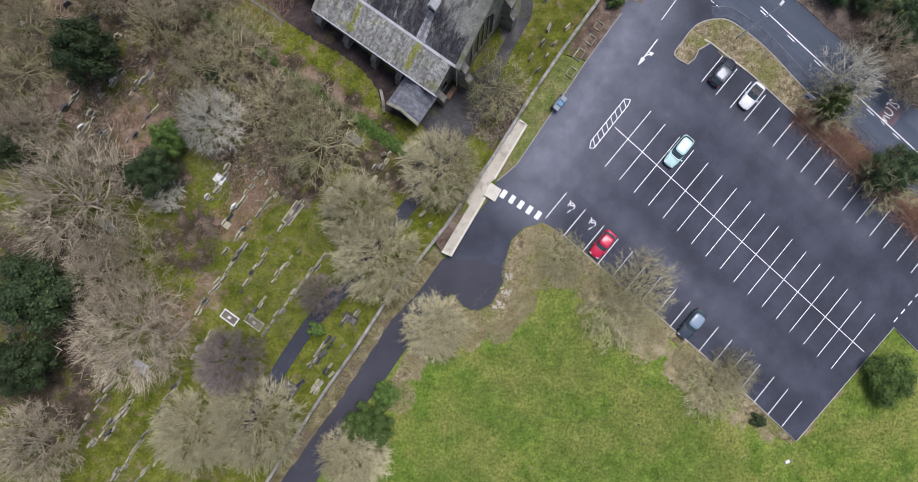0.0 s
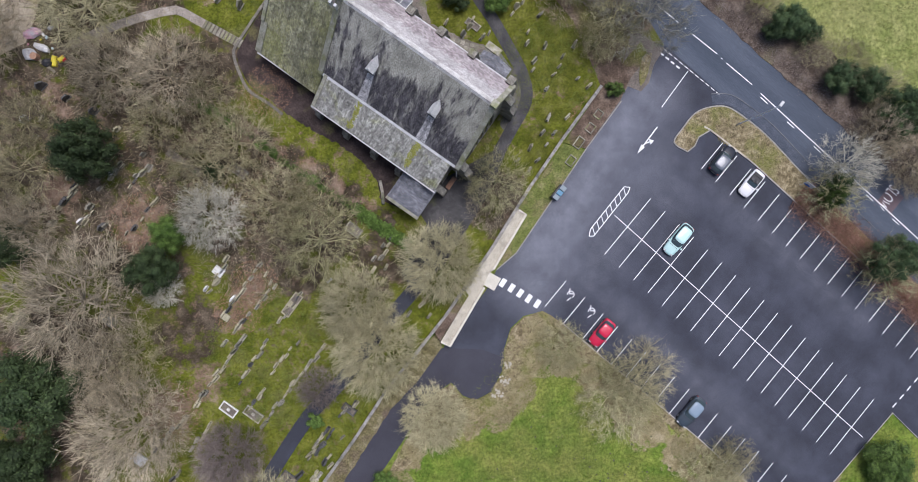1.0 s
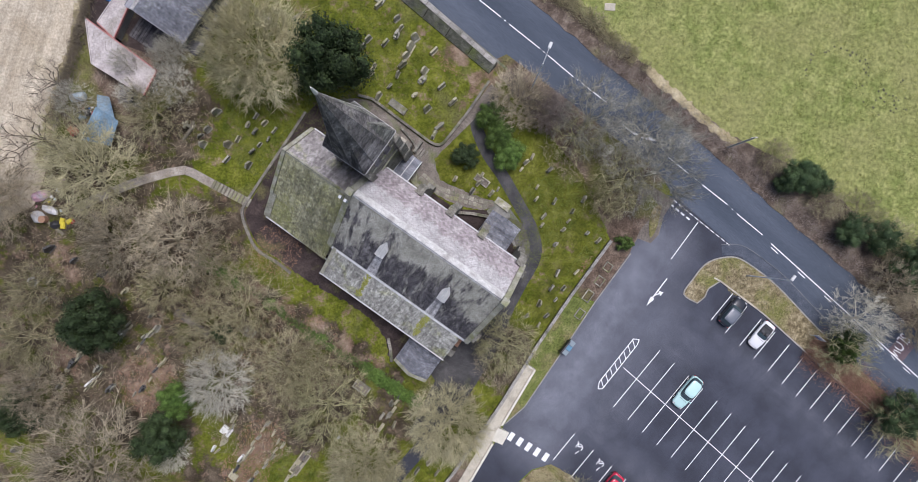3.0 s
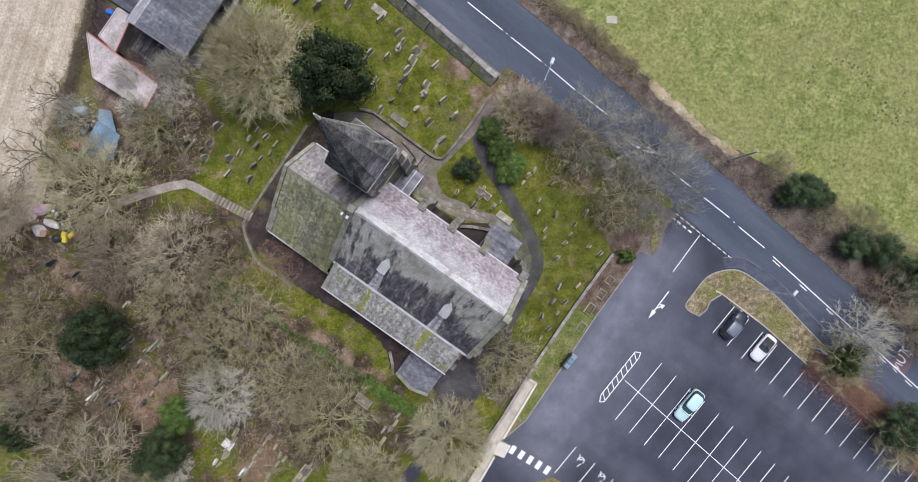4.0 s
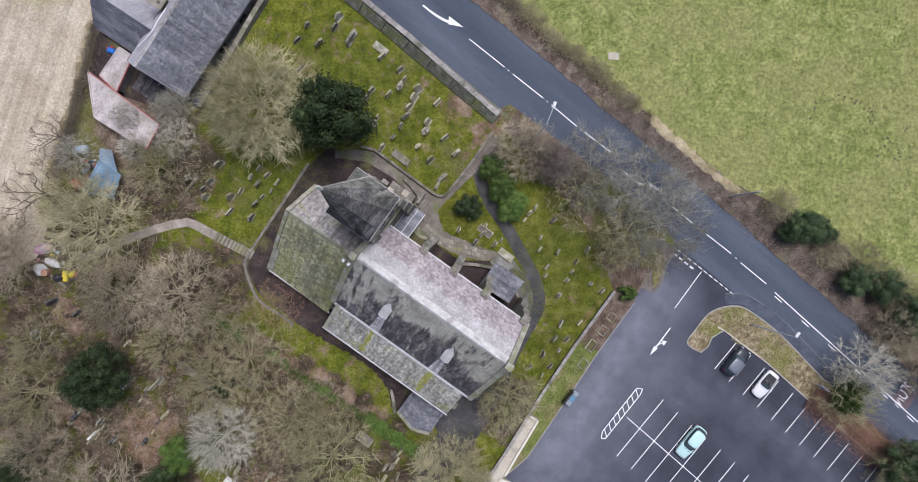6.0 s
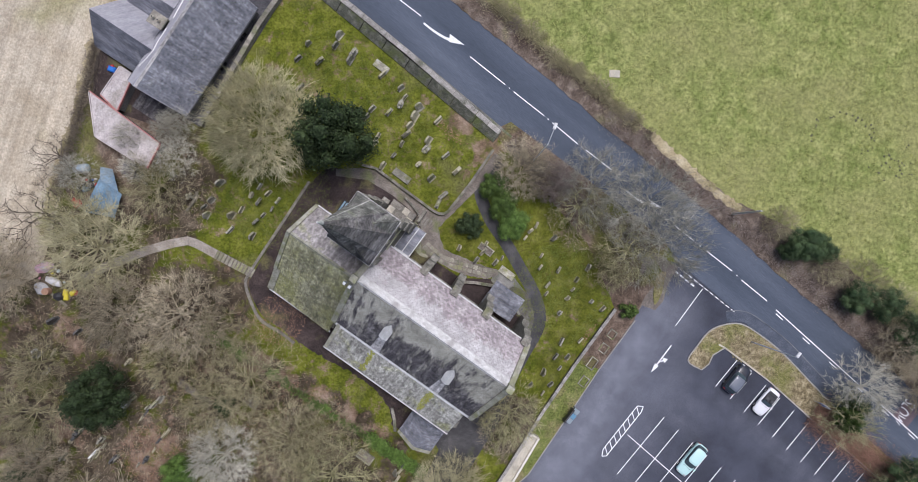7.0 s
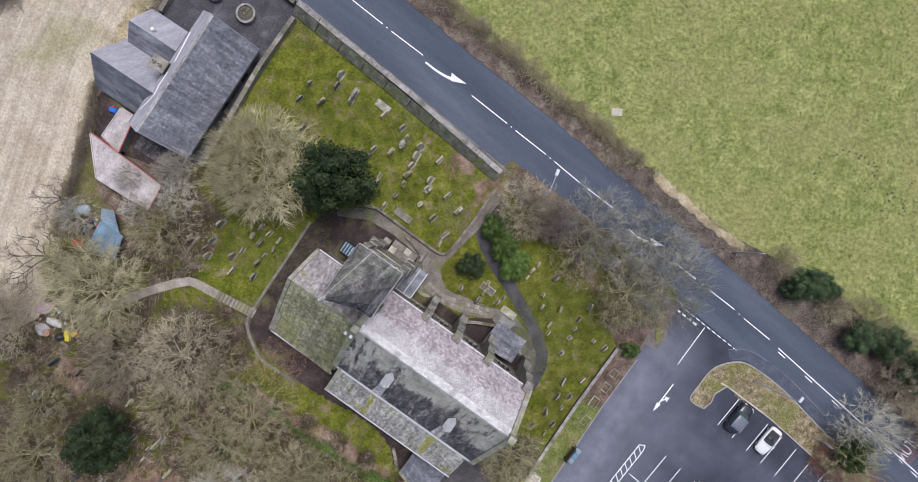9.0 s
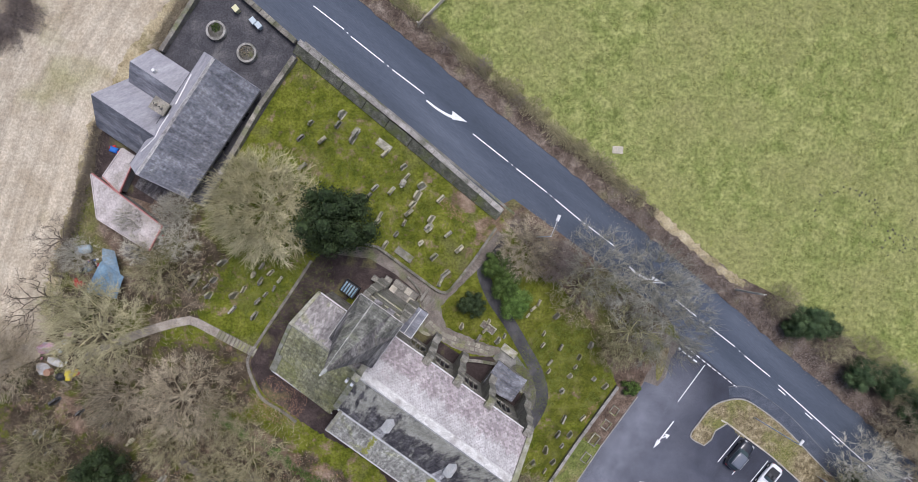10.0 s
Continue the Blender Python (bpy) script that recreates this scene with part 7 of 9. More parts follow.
M["grave_white"] = material("white_marble", [(0.3, (0.55, 0.55, 0.53)), (0.7, (0.75, 0.75, 0.73))], 1.5, 9.0, 0.3, 0.7, 0.1, vary=0.1)
STONE = {}
for k in ("round", "pointed", "square", "cross"):
    base = stone_mesh(k)
    for m in ("grave_grey", "grave_dark", "grave_white", "grave_pale"):
        c = base.copy()
        c.materials.append(M[m])
        STONE[k, m] = c
TONE = {"grave_pale": "pale buff sandstone", "grave_grey": "weathered grey sandstone", "grave_dark": "dark polished granite", "grave_white": "white marble"}
SHAPE = {"round": "headstone with a rounded top", "pointed": "headstone with a pointed top", "square": "low square headstone", "cross": "cross on a stepped plinth"}


def gravestone(x, y, rnd, turn=52, tone=None, size=1.0, tall=1.0, jitter=14):
    if not in_yard(x, y, 0.7):
        x -= 1.0
    k = rnd.choice(("round", "round", "round", "round", "pointed", "pointed", "square", "square", "cross"))
    m = tone or rnd.choice(("grave_grey",) * 10 + ("grave_dark",) * 3 + ("grave_pale",) * 4 + ("grave_white",) * (rnd.random() < 0.3))
    ob = tagged(new("gravestone", STONE[k, m]), TONE[m] + " " + SHAPE[k] + " on turf", "gravestone", "gravestones")
    s = rnd.uniform(0.85, 1.35) * size
    ob.matrix_world = Matrix.Translation((x, y, K(x, y))) @ Matrix.Rotation(radians(turn + rnd.uniform(-jitter, jitter)), 4, "Z") @ Matrix.Rotation(radians(rnd.gauss(0, 9)), 4, "X") @ Matrix.Rotation(radians(rnd.gauss(0, 2)), 4, "Y") @ Matrix.Diagonal((s * 1.0, s * 1.2, s * tall * rnd.uniform(0.6, 1.05), 1))


def grave_kerb(x, y, ln, wd, turn, mat, label, ledger=False):
    """A grave with its stone kerb: four kerb stones round gravel, or one flat ledger slab."""
    th = empty("kerbed_grave", label, "grave", "kerbed graves")
    m = Matrix.Translation((x, y, K(x, y))) @ Matrix.Rotation(radians(turn), 4, "Z")
    th.matrix_world = m
    if ledger:
        Geo().bevel_box(-ln / 2, ln / 2, -wd / 2, wd / 2, -0.2, 0.22, 0.05).make("ledger_slab", mat, th)
        return th
    for x0, x1, y0, y1 in ((-ln / 2, ln / 2, -wd / 2, -wd / 2 + 0.15), (-ln / 2, ln / 2, wd / 2 - 0.15, wd / 2), (-ln / 2, -ln / 2 + 0.15, -wd / 2 + 0.15, wd / 2 - 0.15), (ln / 2 - 0.15, ln / 2, -wd / 2 + 0.15, wd / 2 - 0.15)):
        Geo().bevel_box(x0, x1, y0, y1, -0.2, 0.2, 0.025).make("kerb_stone", mat, th)
    Geo().box(-ln / 2 + 0.15, ln / 2 - 0.15, -wd / 2 + 0.15, wd / 2 - 0.15, -0.2, 0.06).make("gravel_bed", M["path"], th)
    Geo().bevel_box(-0.2, 0.2, -0.15, 0.15, 0.0, 0.25, 0.05).make("flower_vase", mat, th)
    return th


rnd_g = random.Random(5)
ROW_ENDS_A = [(-43.8, -21.8), (-39.8, -15.7), (-41.7, -22.5), (-38.1, -18.2), (-40.4, -22.1), (-35.1, -13.8), (-39.6, -26.5), (-35.1, -20.4), (-37.1, -26.8), (-33.4, -23.1), (-34.5, -18.7), (-31.7, -14.7), (-31.3, -18.3), (-29.6, -16.1), (-30.6, -12.5), (-28.5, -9.9), (-35.1, -12.9), (-31.2, -8.8), (-30.0, -7.5), (-24.8, 0.2), (-25.2, -5.1), (-22.2, -0.2), (-23.9, -8.0), (-22.6, -6.0), (-21.5, -4.0), (-18.7, -0.4), (-22.4, -10.0), (-19.6, -6.0), (-19.6, -6.0), (-15.6, -0.9), (-17.8, -14.5), (-15.2, -10.9), (-21.4, -19.8), (-18.9, -16.5), (-16.5, -17.0), (-13.9, -13.9), (-26.7, -0.4), (-24.8, 2.0)]
ROW_ENDS_B = [(-40.6, 17.3), (-38.3, 20.2), (-37.3, 17.6), (-35.4, 19.8), (-37.7, 12.2), (-34.5, 16.3), (-28.0, 6.6), (-26.5, 9.2), (-26.9, 2.8), (-23.0, 8.6), (-25.2, 1.7), (-21.3, 6.1), (-20.6, 2.2), (-18.2, 5.3), (-9.6, 8.0), (-7.6, 11.6), (-45.0, 15.1), (-43.3, 17.7), (-43.0, 13.0), (-41.7, 14.7)]
STONES_NORTH = [(-18.7, 60.7), (-19.9, 59.0), (-15.1, 61.7), (-15.6, 60.6), (-17.5, 58.8), (-13.6, 59.8), (-13.9, 58.9), (-9.3, 57.4), (-19.7, 55.8), (-22.7, 55.3), (-7.1, 55.8), (-7.7, 54.8), (-8.2, 54.0), (-11.4, 53.4), (-12.2, 52.4), (-9.5, 53.1), (-5.9, 53.5), (-6.4, 52.5), (-7.0, 51.5), (-7.5, 50.6), (-8.0, 49.4), (-9.0, 48.1), (-10.2, 46.8), (-10.8, 50.2), (-11.2, 49.4), (-2.8, 52.2), (-4.8, 49.8), (-5.2, 48.9), (-2.9, 48.1), (-6.1, 47.1), (-1.6, 46.4), (-4.5, 45.4), (-3.2, 43.5), (-3.8, 42.5)]
STONES_EAST = [(6.6, 38.6), (7.2, 39.4), (7.9, 40.1), (9.9, 38.6), (8.5, 36.5), (8.4, 35.1), (10.6, 34.8), (9.3, 33.0), (9.1, 32.0), (12.7, 33.7), (12.3, 32.5), (11.6, 31.5), (14.5, 31.1), (14.1, 35.1), (10.7, 29.7), (11.0, 26.3), (10.3, 24.5), (12.7, 24.5), (16.9, 30.2), (14.3, 26.4), (11.8, 23.1), (10.7, 21.2), (8.8, 22.7), (7.3, 21.2), (9.8, 20.1), (1.9, 37.9), (1.5, 36.8), (0.8, 35.9), (-1.3, 37.4), (3.8, 36.2), (3.0, 35.7)]
STONES_WEST = [(-24.2, 44.3), (-23.2, 43.5), (-25.2, 43.3), (-26.2, 41.6), (-24.4, 42.6), (-24.7, 40.3), (-23.8, 41.0), (-22.9, 41.7), (-22.2, 42.7), (-25.0, 38.6), (-30.4, 41.9), (-29.5, 42.6), (-30.0, 40.9), (-28.5, 44.6), (-31.4, 42.9), (-27.2, 40.9), (-27.5, 39.3)]
STONES_LANE = [(-19.9, -18.3), (-20.6, -16.4), (-17.2, -13.6), (-16.5, -12.6), (-15.8, -11.5), (-13.1, -8.5), (-11.8, -7.8), (-12.4, -11.7), (-13.8, -15.0), (-15.8, -16.5), (-5.6, 2.9), (-3.2, 2.6), (-4.1, 4.0), (-9.7, 9.4), (-8.7, 11.0), (-8.3, 8.4)]
STONES_WOOD = [(-39.2, 19.2), (-42.7, 13.7), (-44.0, 18.6), (-40.2, 13.2), (-29.0, 5.9), (-27.1, 7.9), (-49.1, 13.3), (-45.9, 13.4), (-38.8, 24.2), (-47.1, 25.3), (-48.7, 25.0), (-35.9, 21.3), (-50.4, 6.1)]
LEDGERS = [(-26.5, -8.2), (-23.7, -8.8), (-36.6, -13.8), (-40.0, 2.4), (-12.1, 12.8), (-25.3, 19.6)]
LEDGERS2 = [(-10.4, 58.3), (-8.0, 45.7), (4.4, 34.4), (1.9, 37.2)]
for a, b in list(zip(ROW_ENDS_A[::2], ROW_ENDS_A[1::2])) + list(zip(ROW_ENDS_B[::2], ROW_ENDS_B[1::2])):
    a, b = Vector(a), Vector(b)
    n = max(2, round((b - a).length / 0.85))
    for k in range(n + 1):
        if rnd_g.random() < 0.1:
            continue
        p = a.lerp(b, k / n) + Vector((rnd_g.gauss(0, 0.12), rnd_g.gauss(0, 0.12)))
        gravestone(p.x, p.y, rnd_g, 53, rnd_g.choice(("grave_grey",) * 5 + ("grave_pale",) * 7 + ("grave_dark",)), rnd_g.uniform(0.85, 1.15), 0.62, 6)
for row, bulk in ((STONES_NORTH, 1.2), (STONES_EAST, 0.95), (STONES_WEST, 1.1), (STONES_LANE, 1.0)):
    for x, y in row:
        gravestone(x, y, rnd_g, 52, rnd_g.choice(("grave_grey", "grave_grey", "grave_grey", "grave_pale", "grave_pale")), bulk)
for x, y in ((-19.3, -17.2), (-20.4, -17.6), (-20.0, -18.6), (-18.4, -16.0), (-15.0, -11.6), (-15.7, -12.5), (-16.3, -13.3), (-14.6, -10.9), (-12.0, -7.7), (-13.6, -9.0)):
    gravestone(x, y, rnd_g, 52, "grave_dark", 1.15, 0.8)
grave_kerb(-19.6, -16.4, 2.0, 1.1, -36, M["grave_dark"], "dark granite kerbs round a gravel grave")
grave_kerb(-12.6, -8.4, 1.8, 0.9, -36, M["grave_dark"], "dark granite kerbs round a gravel grave")
for x, y in [(-44.3, 27.6), (-46.9, 28.9), (-41.2, 26.1), (-38.6, 20.3), (-36.7, 18.9), (-43.7, 17.7), (-44.7, 16.0), (-41.8, 15.3), (-48.6, 14.6), (-40.5, 13.0), (-47.8, 23.1)]:
    gravestone(x, y, rnd_g, 52, rnd_g.choice(("grave_dark", "grave_dark", "grave_grey")), 1.1, 0.8, 8)
for x, y in [(-39.4, 19.2), (-49.1, 25.4), (-49.7, 13.2)]:
    gravestone(x, y, rnd_g, 52, "grave_white", 1.0, 0.6)
for i, (x, y) in enumerate(STONES_WOOD):
    gravestone(x, y, rnd_g, 52, "grave_white" if i in (0, 1, 4, 5) else None)


for (x, y), a, ld, mt in zip(LEDGERS, (2.1, 2.3, 1.7, 2.2, 2.0, 2.2), (False, False, True, True, False, False), ("grave_white", "grave_grey", "grave_white", "grave_grey", "grave_grey", "grave_grey")):
    grave_kerb(x, y, a, 1.15, -36, M[mt], ("white marble ledger slab on turf" if ld and mt == "grave_white" else "grey stone ledger slab on turf") if ld else "pale stone kerbs round a gravel grave", ld)
for (x, y), a, ld in zip(LEDGERS2, (1.9, 2.3, 2.0, 1.9), (True, True, True, False)):
    grave_kerb(x, y, a, 0.9, -36, M["grave_grey"], "grey stone ledger slab on turf" if ld else "grey stone kerbs round a gravel grave", ld)
divided = grave_kerb(-19.2, 4.0, 3.0, 1.15, 54, M["grave_pale"], "mossy buff stone kerbs round a two-chamber grave")
Geo().bevel_box(-0.35, 0.3, -0.43, 0.43, -0.1, 0.17, 0.03).make("divider_slab", M["grave_pale"], divided)
grave_kerb(-27.6, 7.9, 1.25, 1.0, -36, M["grave_white"], "white stone ledger slab on leaf litter", True)
grave_kerb(-26.8, 2.6, 1.0, 0.8, -36, M["grave_pale"], "pale buff ledger slab on leaf litter", True)
for x, y, tone, size in ((-29.1, 5.9, "grave_white", 0.85), (-28.6, 5.6, "grave_pale", 0.8), (-25.9, 4.7, "grave_white", 1.0), (-22.2, 7.6, "grave_pale", 0.9), (-21.7, 6.6, "grave_pale", 0.9), (-14.9, 6.8, "grave_white", 0.9)):
    gravestone(x, y, rnd_g, 52, tone, size, 0.6)
grave_kerb(-27.6, 16.1, 2.1, 0.95, -36, M["grave_grey"], "grey stone chest tomb under bare trees", True)

# ---- cars ----
def car_paint(name, colour):
    m = plain(name, colour, 0.3, 0.0, 0.5)
    return m


M["tyre"] = plain("black_rubber", (0.02, 0.02, 0.02), 0.9)
M["alloy"] = plain("alloy_wheel", (0.5, 0.5, 0.5), 0.4, 0.8)
M["car_glass"] = plain("tinted_car_glass", (0.06, 0.085, 0.095), 0.12)
M["lamp_red"] = plain("red_lens", (0.35, 0.02, 0.02), 0.3)
M["lamp_clear"] = plain("clear_lens", (0.42, 0.43, 0.44), 0.2)
M["trim_black"] = plain("black_plastic", (0.025, 0.025, 0.028), 0.6)
M["seat_leather"] = plain("dark_grey_leather", (0.06, 0.06, 0.065), 0.6)
M["plate_w"] = plain("plate_plain", (0.7, 0.7, 0.65), 0.5)


def loft(g, rings):
    n = len(rings[0])
    base = len(g.v)
    for r in rings:
        g.v += [tuple(p) for p in r]
    for i in range(len(rings) - 1):
        for k in range(n - 1):
            a = base + i * n + k
            g.f.append((a, a + 1, a + n + 1, a + n))
    g.f += [tuple(range(base, base + n))[::-1], tuple(range(base + (len(rings) - 1) * n, base + len(rings) * n))]


def car(x, y, turn, paint, ln, wd, ht, shape, label, roof=None, rails=False, open_top=False):
    """A parked car; its nose points along its own +x. shape: fractions of the length for bonnet end, roof start, roof end and tail."""
    th = empty("car", label, "car", "parked cars")
    z = G(x, y) + 0.012
    th.matrix_world = Matrix.Translation((x, y, z)) @ Matrix.Rotation(radians(turn), 4, "Z")
    h = wd / 2
    belt = ht * 0.62
    bon = belt - 0.08
    # lower body: rings across the car from tail to nose
    g = Geo()
    st = [(-0.5, 0.6, 0.45, belt - 0.12), (-0.485, 0.82, 0.3, belt - 0.04), (-0.44, 0.95, 0.24, belt), (-0.25, 1.0, 0.22, belt + 0.01), (0.0, 1.0, 0.22, belt), (0.2, 1.0, 0.22, belt - 0.01), (0.3, 0.99, 0.22, bon), (0.42, 0.92, 0.24, bon - 0.09), (0.475, 0.76, 0.3, bon - 0.18), (0.5, 0.5, 0.42, bon - 0.27)]
    rings = []
    for s, w, zl, zt in st:
        a = h * w
        rings.append([(s * ln, p, q) for p, q in ((-a * 0.9, zl), (-a, zl + 0.15), (-a, zt - 0.16), (-a * 0.93, zt - 0.03), (-a * 0.55, zt + 0.025), (0, zt + 0.04), (a * 0.55, zt + 0.025), (a * 0.93, zt - 0.03), (a, zt - 0.16), (a, zl + 0.15), (a * 0.9, zl))])
    loft(g, rings)
    g.make("body", paint, th, smooth=True)
    b0, r0, r1, t1 = (f * ln for f in shape)
    wb, wr = h * 0.93, h * 0.83
    zr = ht
    n = 28

    def ring(xa, xb, w, z, e=4.5):
        c, k = (xa + xb) / 2, (xa - xb) / 2
        out = []
        for i in range(n):
            a = 2 * math.pi * (i + 0.5) / n
            cs, sn = math.cos(a), math.sin(a)
            out.append(Vector((c + k * math.copysign(abs(cs) ** (2 / e), cs), w * math.copysign(abs(sn) ** (2 / e), sn), z)))
        return out

    low, up = ring(b0, t1, wb, belt - 0.03), ring(r0, r1, wr, zr - 0.07)
    if not open_top:
        cab = Geo()
        levels = [low, up, ring(r0 - 0.06, r1 + 0.06, wr * 0.93, zr - 0.025), ring(r0 - 0.3, r1 + 0.3, wr * 0.7, zr + 0.005, 3.0)]
        for lv in levels:
            cab.v += [tuple(p) for p in lv]
        for k in range(3):
            cab.f += [(k * n + i, k * n + (i + 1) % n, (k + 1) * n + (i + 1) % n, (k + 1) * n + i) for i in range(n)]
        cab.f.append(tuple(range(3 * n, 4 * n)))
        cab.make("roof", roof or paint, th, smooth=True)
    for nm, c0, span in (("windscreen", 0, 40), ("rear_window", 180, 39), ("side_window", 90, 40), ("side_window", 270, 40)):
        if open_top and nm != "windscreen":
            continue
        g = Geo()
        for i in range(n):
            mid_a = 360 * (i + 1) / n
            if abs((mid_a - c0 + 180) % 360 - 180) > span:
                continue
            j = (i + 1) % n
            q = [low[i].lerp(up[i], 0.12), low[j].lerp(up[j], 0.12), low[j].lerp(up[j], 0.93), low[i].lerp(up[i], 0.93)]
            nr = (q[1] - q[0]).cross(q[3] - q[0]).normalized() * 0.014
            g.quad(*[p + nr for p in q])
        g.make(nm, M["car_glass"], th)
    if open_top:
        Geo().box(t1 * 0.75, b0 * 0.6, -wb * 0.85, wb * 0.85, belt - 0.1, belt + 0.06).make("cockpit", M["trim_black"], th, "dark open cockpit")
        for s in (1, -1):
            Geo().bevel_box(-0.55, -0.15, s * 0.36 - 0.22, s * 0.36 + 0.22, belt, belt + 0.3, 0.08).make("seat", M["seat_leather"], th)
        Geo().bevel_box(t1 * 1.0, t1 * 0.7, -wb * 0.8, wb * 0.8, belt, belt + 0.12, 0.05).make("folded_hood", M["trim_black"], th)
    # wheels
    for sx in (-0.31, 0.31):
        for sy in (1, -1):
            w = new("wheel")
            w.parent = th
            w.matrix_basis = Matrix.Translation((sx * ln, sy * (h - 0.09), 0.31)) @ Matrix.Rotation(radians(90), 4, "X")
            ty = Geo()
            ty.tube([(0, 0, -0.11), (0, 0, -0.09), (0, 0, 0.09), (0, 0, 0.11)], [0.27, 0.31, 0.31, 0.27], 16, True)
            ty.make("tyre", M["tyre"], w)
            Geo().tube([(0, 0, -0.115), (0, 0, 0.115)], [0.19, 0.19], 12, True).make("rim", M["alloy"], w)
    for s in (1, -1):
        Geo().bevel_box(ln * 0.445, ln * 0.485, s * h * 0.62 - 0.16, s * h * 0.62 + 0.16, bon - 0.28, bon - 0.1, 0.03).make("headlight", M["lamp_clear"], th)
        Geo().bevel_box(-ln * 0.496, -ln * 0.47, s * h * 0.72 - 0.1, s * h * 0.72 + 0.1, belt - 0.35, belt - 0.06, 0.02).make("tail_light", M["lamp_red"], th)
        Geo().bevel_box(b0 - 0.28, b0 - 0.1, s * (h + 0.1) - 0.1, s * (h + 0.1) + 0.1, belt - 0.02, belt + 0.14, 0.03).make("wing_mirror", paint, th)
        if rails:
            Geo().tube([(r0, s * wr * 0.9, zr + 0.05), (r1, s * wr * 0.9, zr + 0.05)], [0.03, 0.03], 6, True).make("roof_rail", M["alloy"], th)
    Geo().box(ln * 0.49, ln * 0.503, -0.26, 0.26, 0.42, 0.53).make("number_plate", M["plate_w"], th)
    Geo().box(-ln * 0.503, -ln * 0.49, -0.26, 0.26, 0.55, 0.66).make("number_plate", M["plate_w"], th)
    for k in range(2):
        Geo().box(b0 + 0.06 + k * 0.03, b0 + 0.09 + k * 0.03, -0.5 + k * 0.55, 0.0 + k * 0.55, belt + 0.0, belt + 0.05).make("wiper", M["trim_black"], th)
    return th


BAY_TURN = math.degrees(math.atan2(BAY_D.y, BAY_D.x))
car(17.75, 0.35, BAY_TURN + 180, car_paint("red_paint", (0.55, 0.015, 0.055)), 3.7, 1.62, 1.45, (0.20, 0.06, -0.32, -0.45), "small bright red hatchback parked in a bay")
car(27.2, 11.75, BAY_TURN + 180, car_paint("pale_teal_paint", (0.50, 0.72, 0.69)), 4.4, 1.67, 1.48, (0.22, 0.07, -0.38, -0.48), "pale turquoise estate car parked in a bay")
# black car: the roof's pale reflection is put into a grey roof colour
car(32.75, 21.55, BAY_TURN, car_paint("black_paint", (0.018, 0.02, 0.028)), 3.9, 1.7, 1.62, (0.22, 0.08, -0.36, -0.46), "black off-road car with roof rails parked in a bay", car_paint("reflection_grey_roof", (0.13, 0.145, 0.175)), True)
car(36.45, 18.7, BAY_TURN + 180, car_paint("white_paint", (0.75, 0.75, 0.76)), 3.65, 1.64, 1.28, (0.12, -0.02, -0.28, -0.38), "white open two-seater car with a black cockpit parked in a bay", M["trim_black"], False, True)
car(28.95, -9.5, BAY_TURN + 180, car_paint("slate_blue_paint", (0.045, 0.06, 0.075)), 4.2, 1.7, 1.5, (0.20, 0.06, -0.34, -0.46), "slate-blue saloon car parked in a bay", car_paint("pale_blue_roof", (0.22, 0.29, 0.36)))


# ---- street lamps ----
M["lamp_steel"] = material("pale_grey_steel", [(0.3, (0.80, 0.81, 0.82)), (0.7, (0.86, 0.87, 0.88))], 2.0, 8.0, 0.2, 0.5, 0.0)


def street_lamp(x, y, h, arm, turn, label):
    th = empty("street_lamp", label, "street lamp", "street lamps")
    th.matrix_world = Matrix.Translation((x, y, G(x, y))) @ Matrix.Rotation(radians(turn), 4, "Z")
    Geo().tube([(0, 0, -0.2), (0, 0, 1.2)], [0.11, 0.11], 8, True).make("base", M["white_metal"], th)
    Geo().tube([(0, 0, 1.2), (0, 0, h)], [0.085, 0.055], 8, True).make("pole", M["lamp_steel"], th)
    if arm:
        Geo().tube([(0, 0, h - 0.1), (arm * 0.5, 0, h + 0.12), (arm, 0, h + 0.15)], [0.045, 0.04, 0.035], 6, True).make("arm", M["white_metal"], th)
    hd = Geo().bevel_box(arm - 0.12, arm + 0.55, -0.16, 0.16, h + 0.02, h + 0.2, 0.06).make("lamp_head", M["lead"], th, "white lamp head")
    Geo().box(arm + 0.05, arm + 0.5, -0.11, 0.11, h - 0.03, h + 0.022).make("lens", M["lamp_clear"], hd)


street_lamp(34.75, 26.0, 10.6, 0.1, 52, "tall grey steel street lamp on the grass island")
street_lamp(7.6, 47.9, 12.4, 1.75, 69, "grey steel street lamp leaning over the road")


M["grey_wood"] = material("weathered_grey_wood", [(0.3, (0.42, 0.40, 0.36)), (0.7, (0.56, 0.54, 0.50))], 2.0, 12.0, 0.4, 0.9, 0.2)


def utility_pole(x, y, h):
    th = empty("utility_pole", "weathered wooden utility pole on the hedge bank", "utility pole")
    th.matrix_world = Matrix.Translation((x, y, G(x, y)))
    Geo().tube([(0, 0, -0.3), (0, 0, h * 0.5), (0, 0, h)], [0.13, 0.115, 0.095], 9, True).make("pole", M["grey_wood"], th)
    Geo().bevel_box(-0.35, 0.35, -0.04, 0.04, h - 0.45, h - 0.33, 0.02).make("crossarm", M["grey_wood"], th)
    for k in (-0.3, 0.0, 0.3):
        Geo().tube([(k, 0, h - 0.33), (k, 0, h - 0.2)], [0.05, 0.035], 7, True).make("insulator", M["lead"], th)


utility_pole(32.1, 41.7, 7.6)


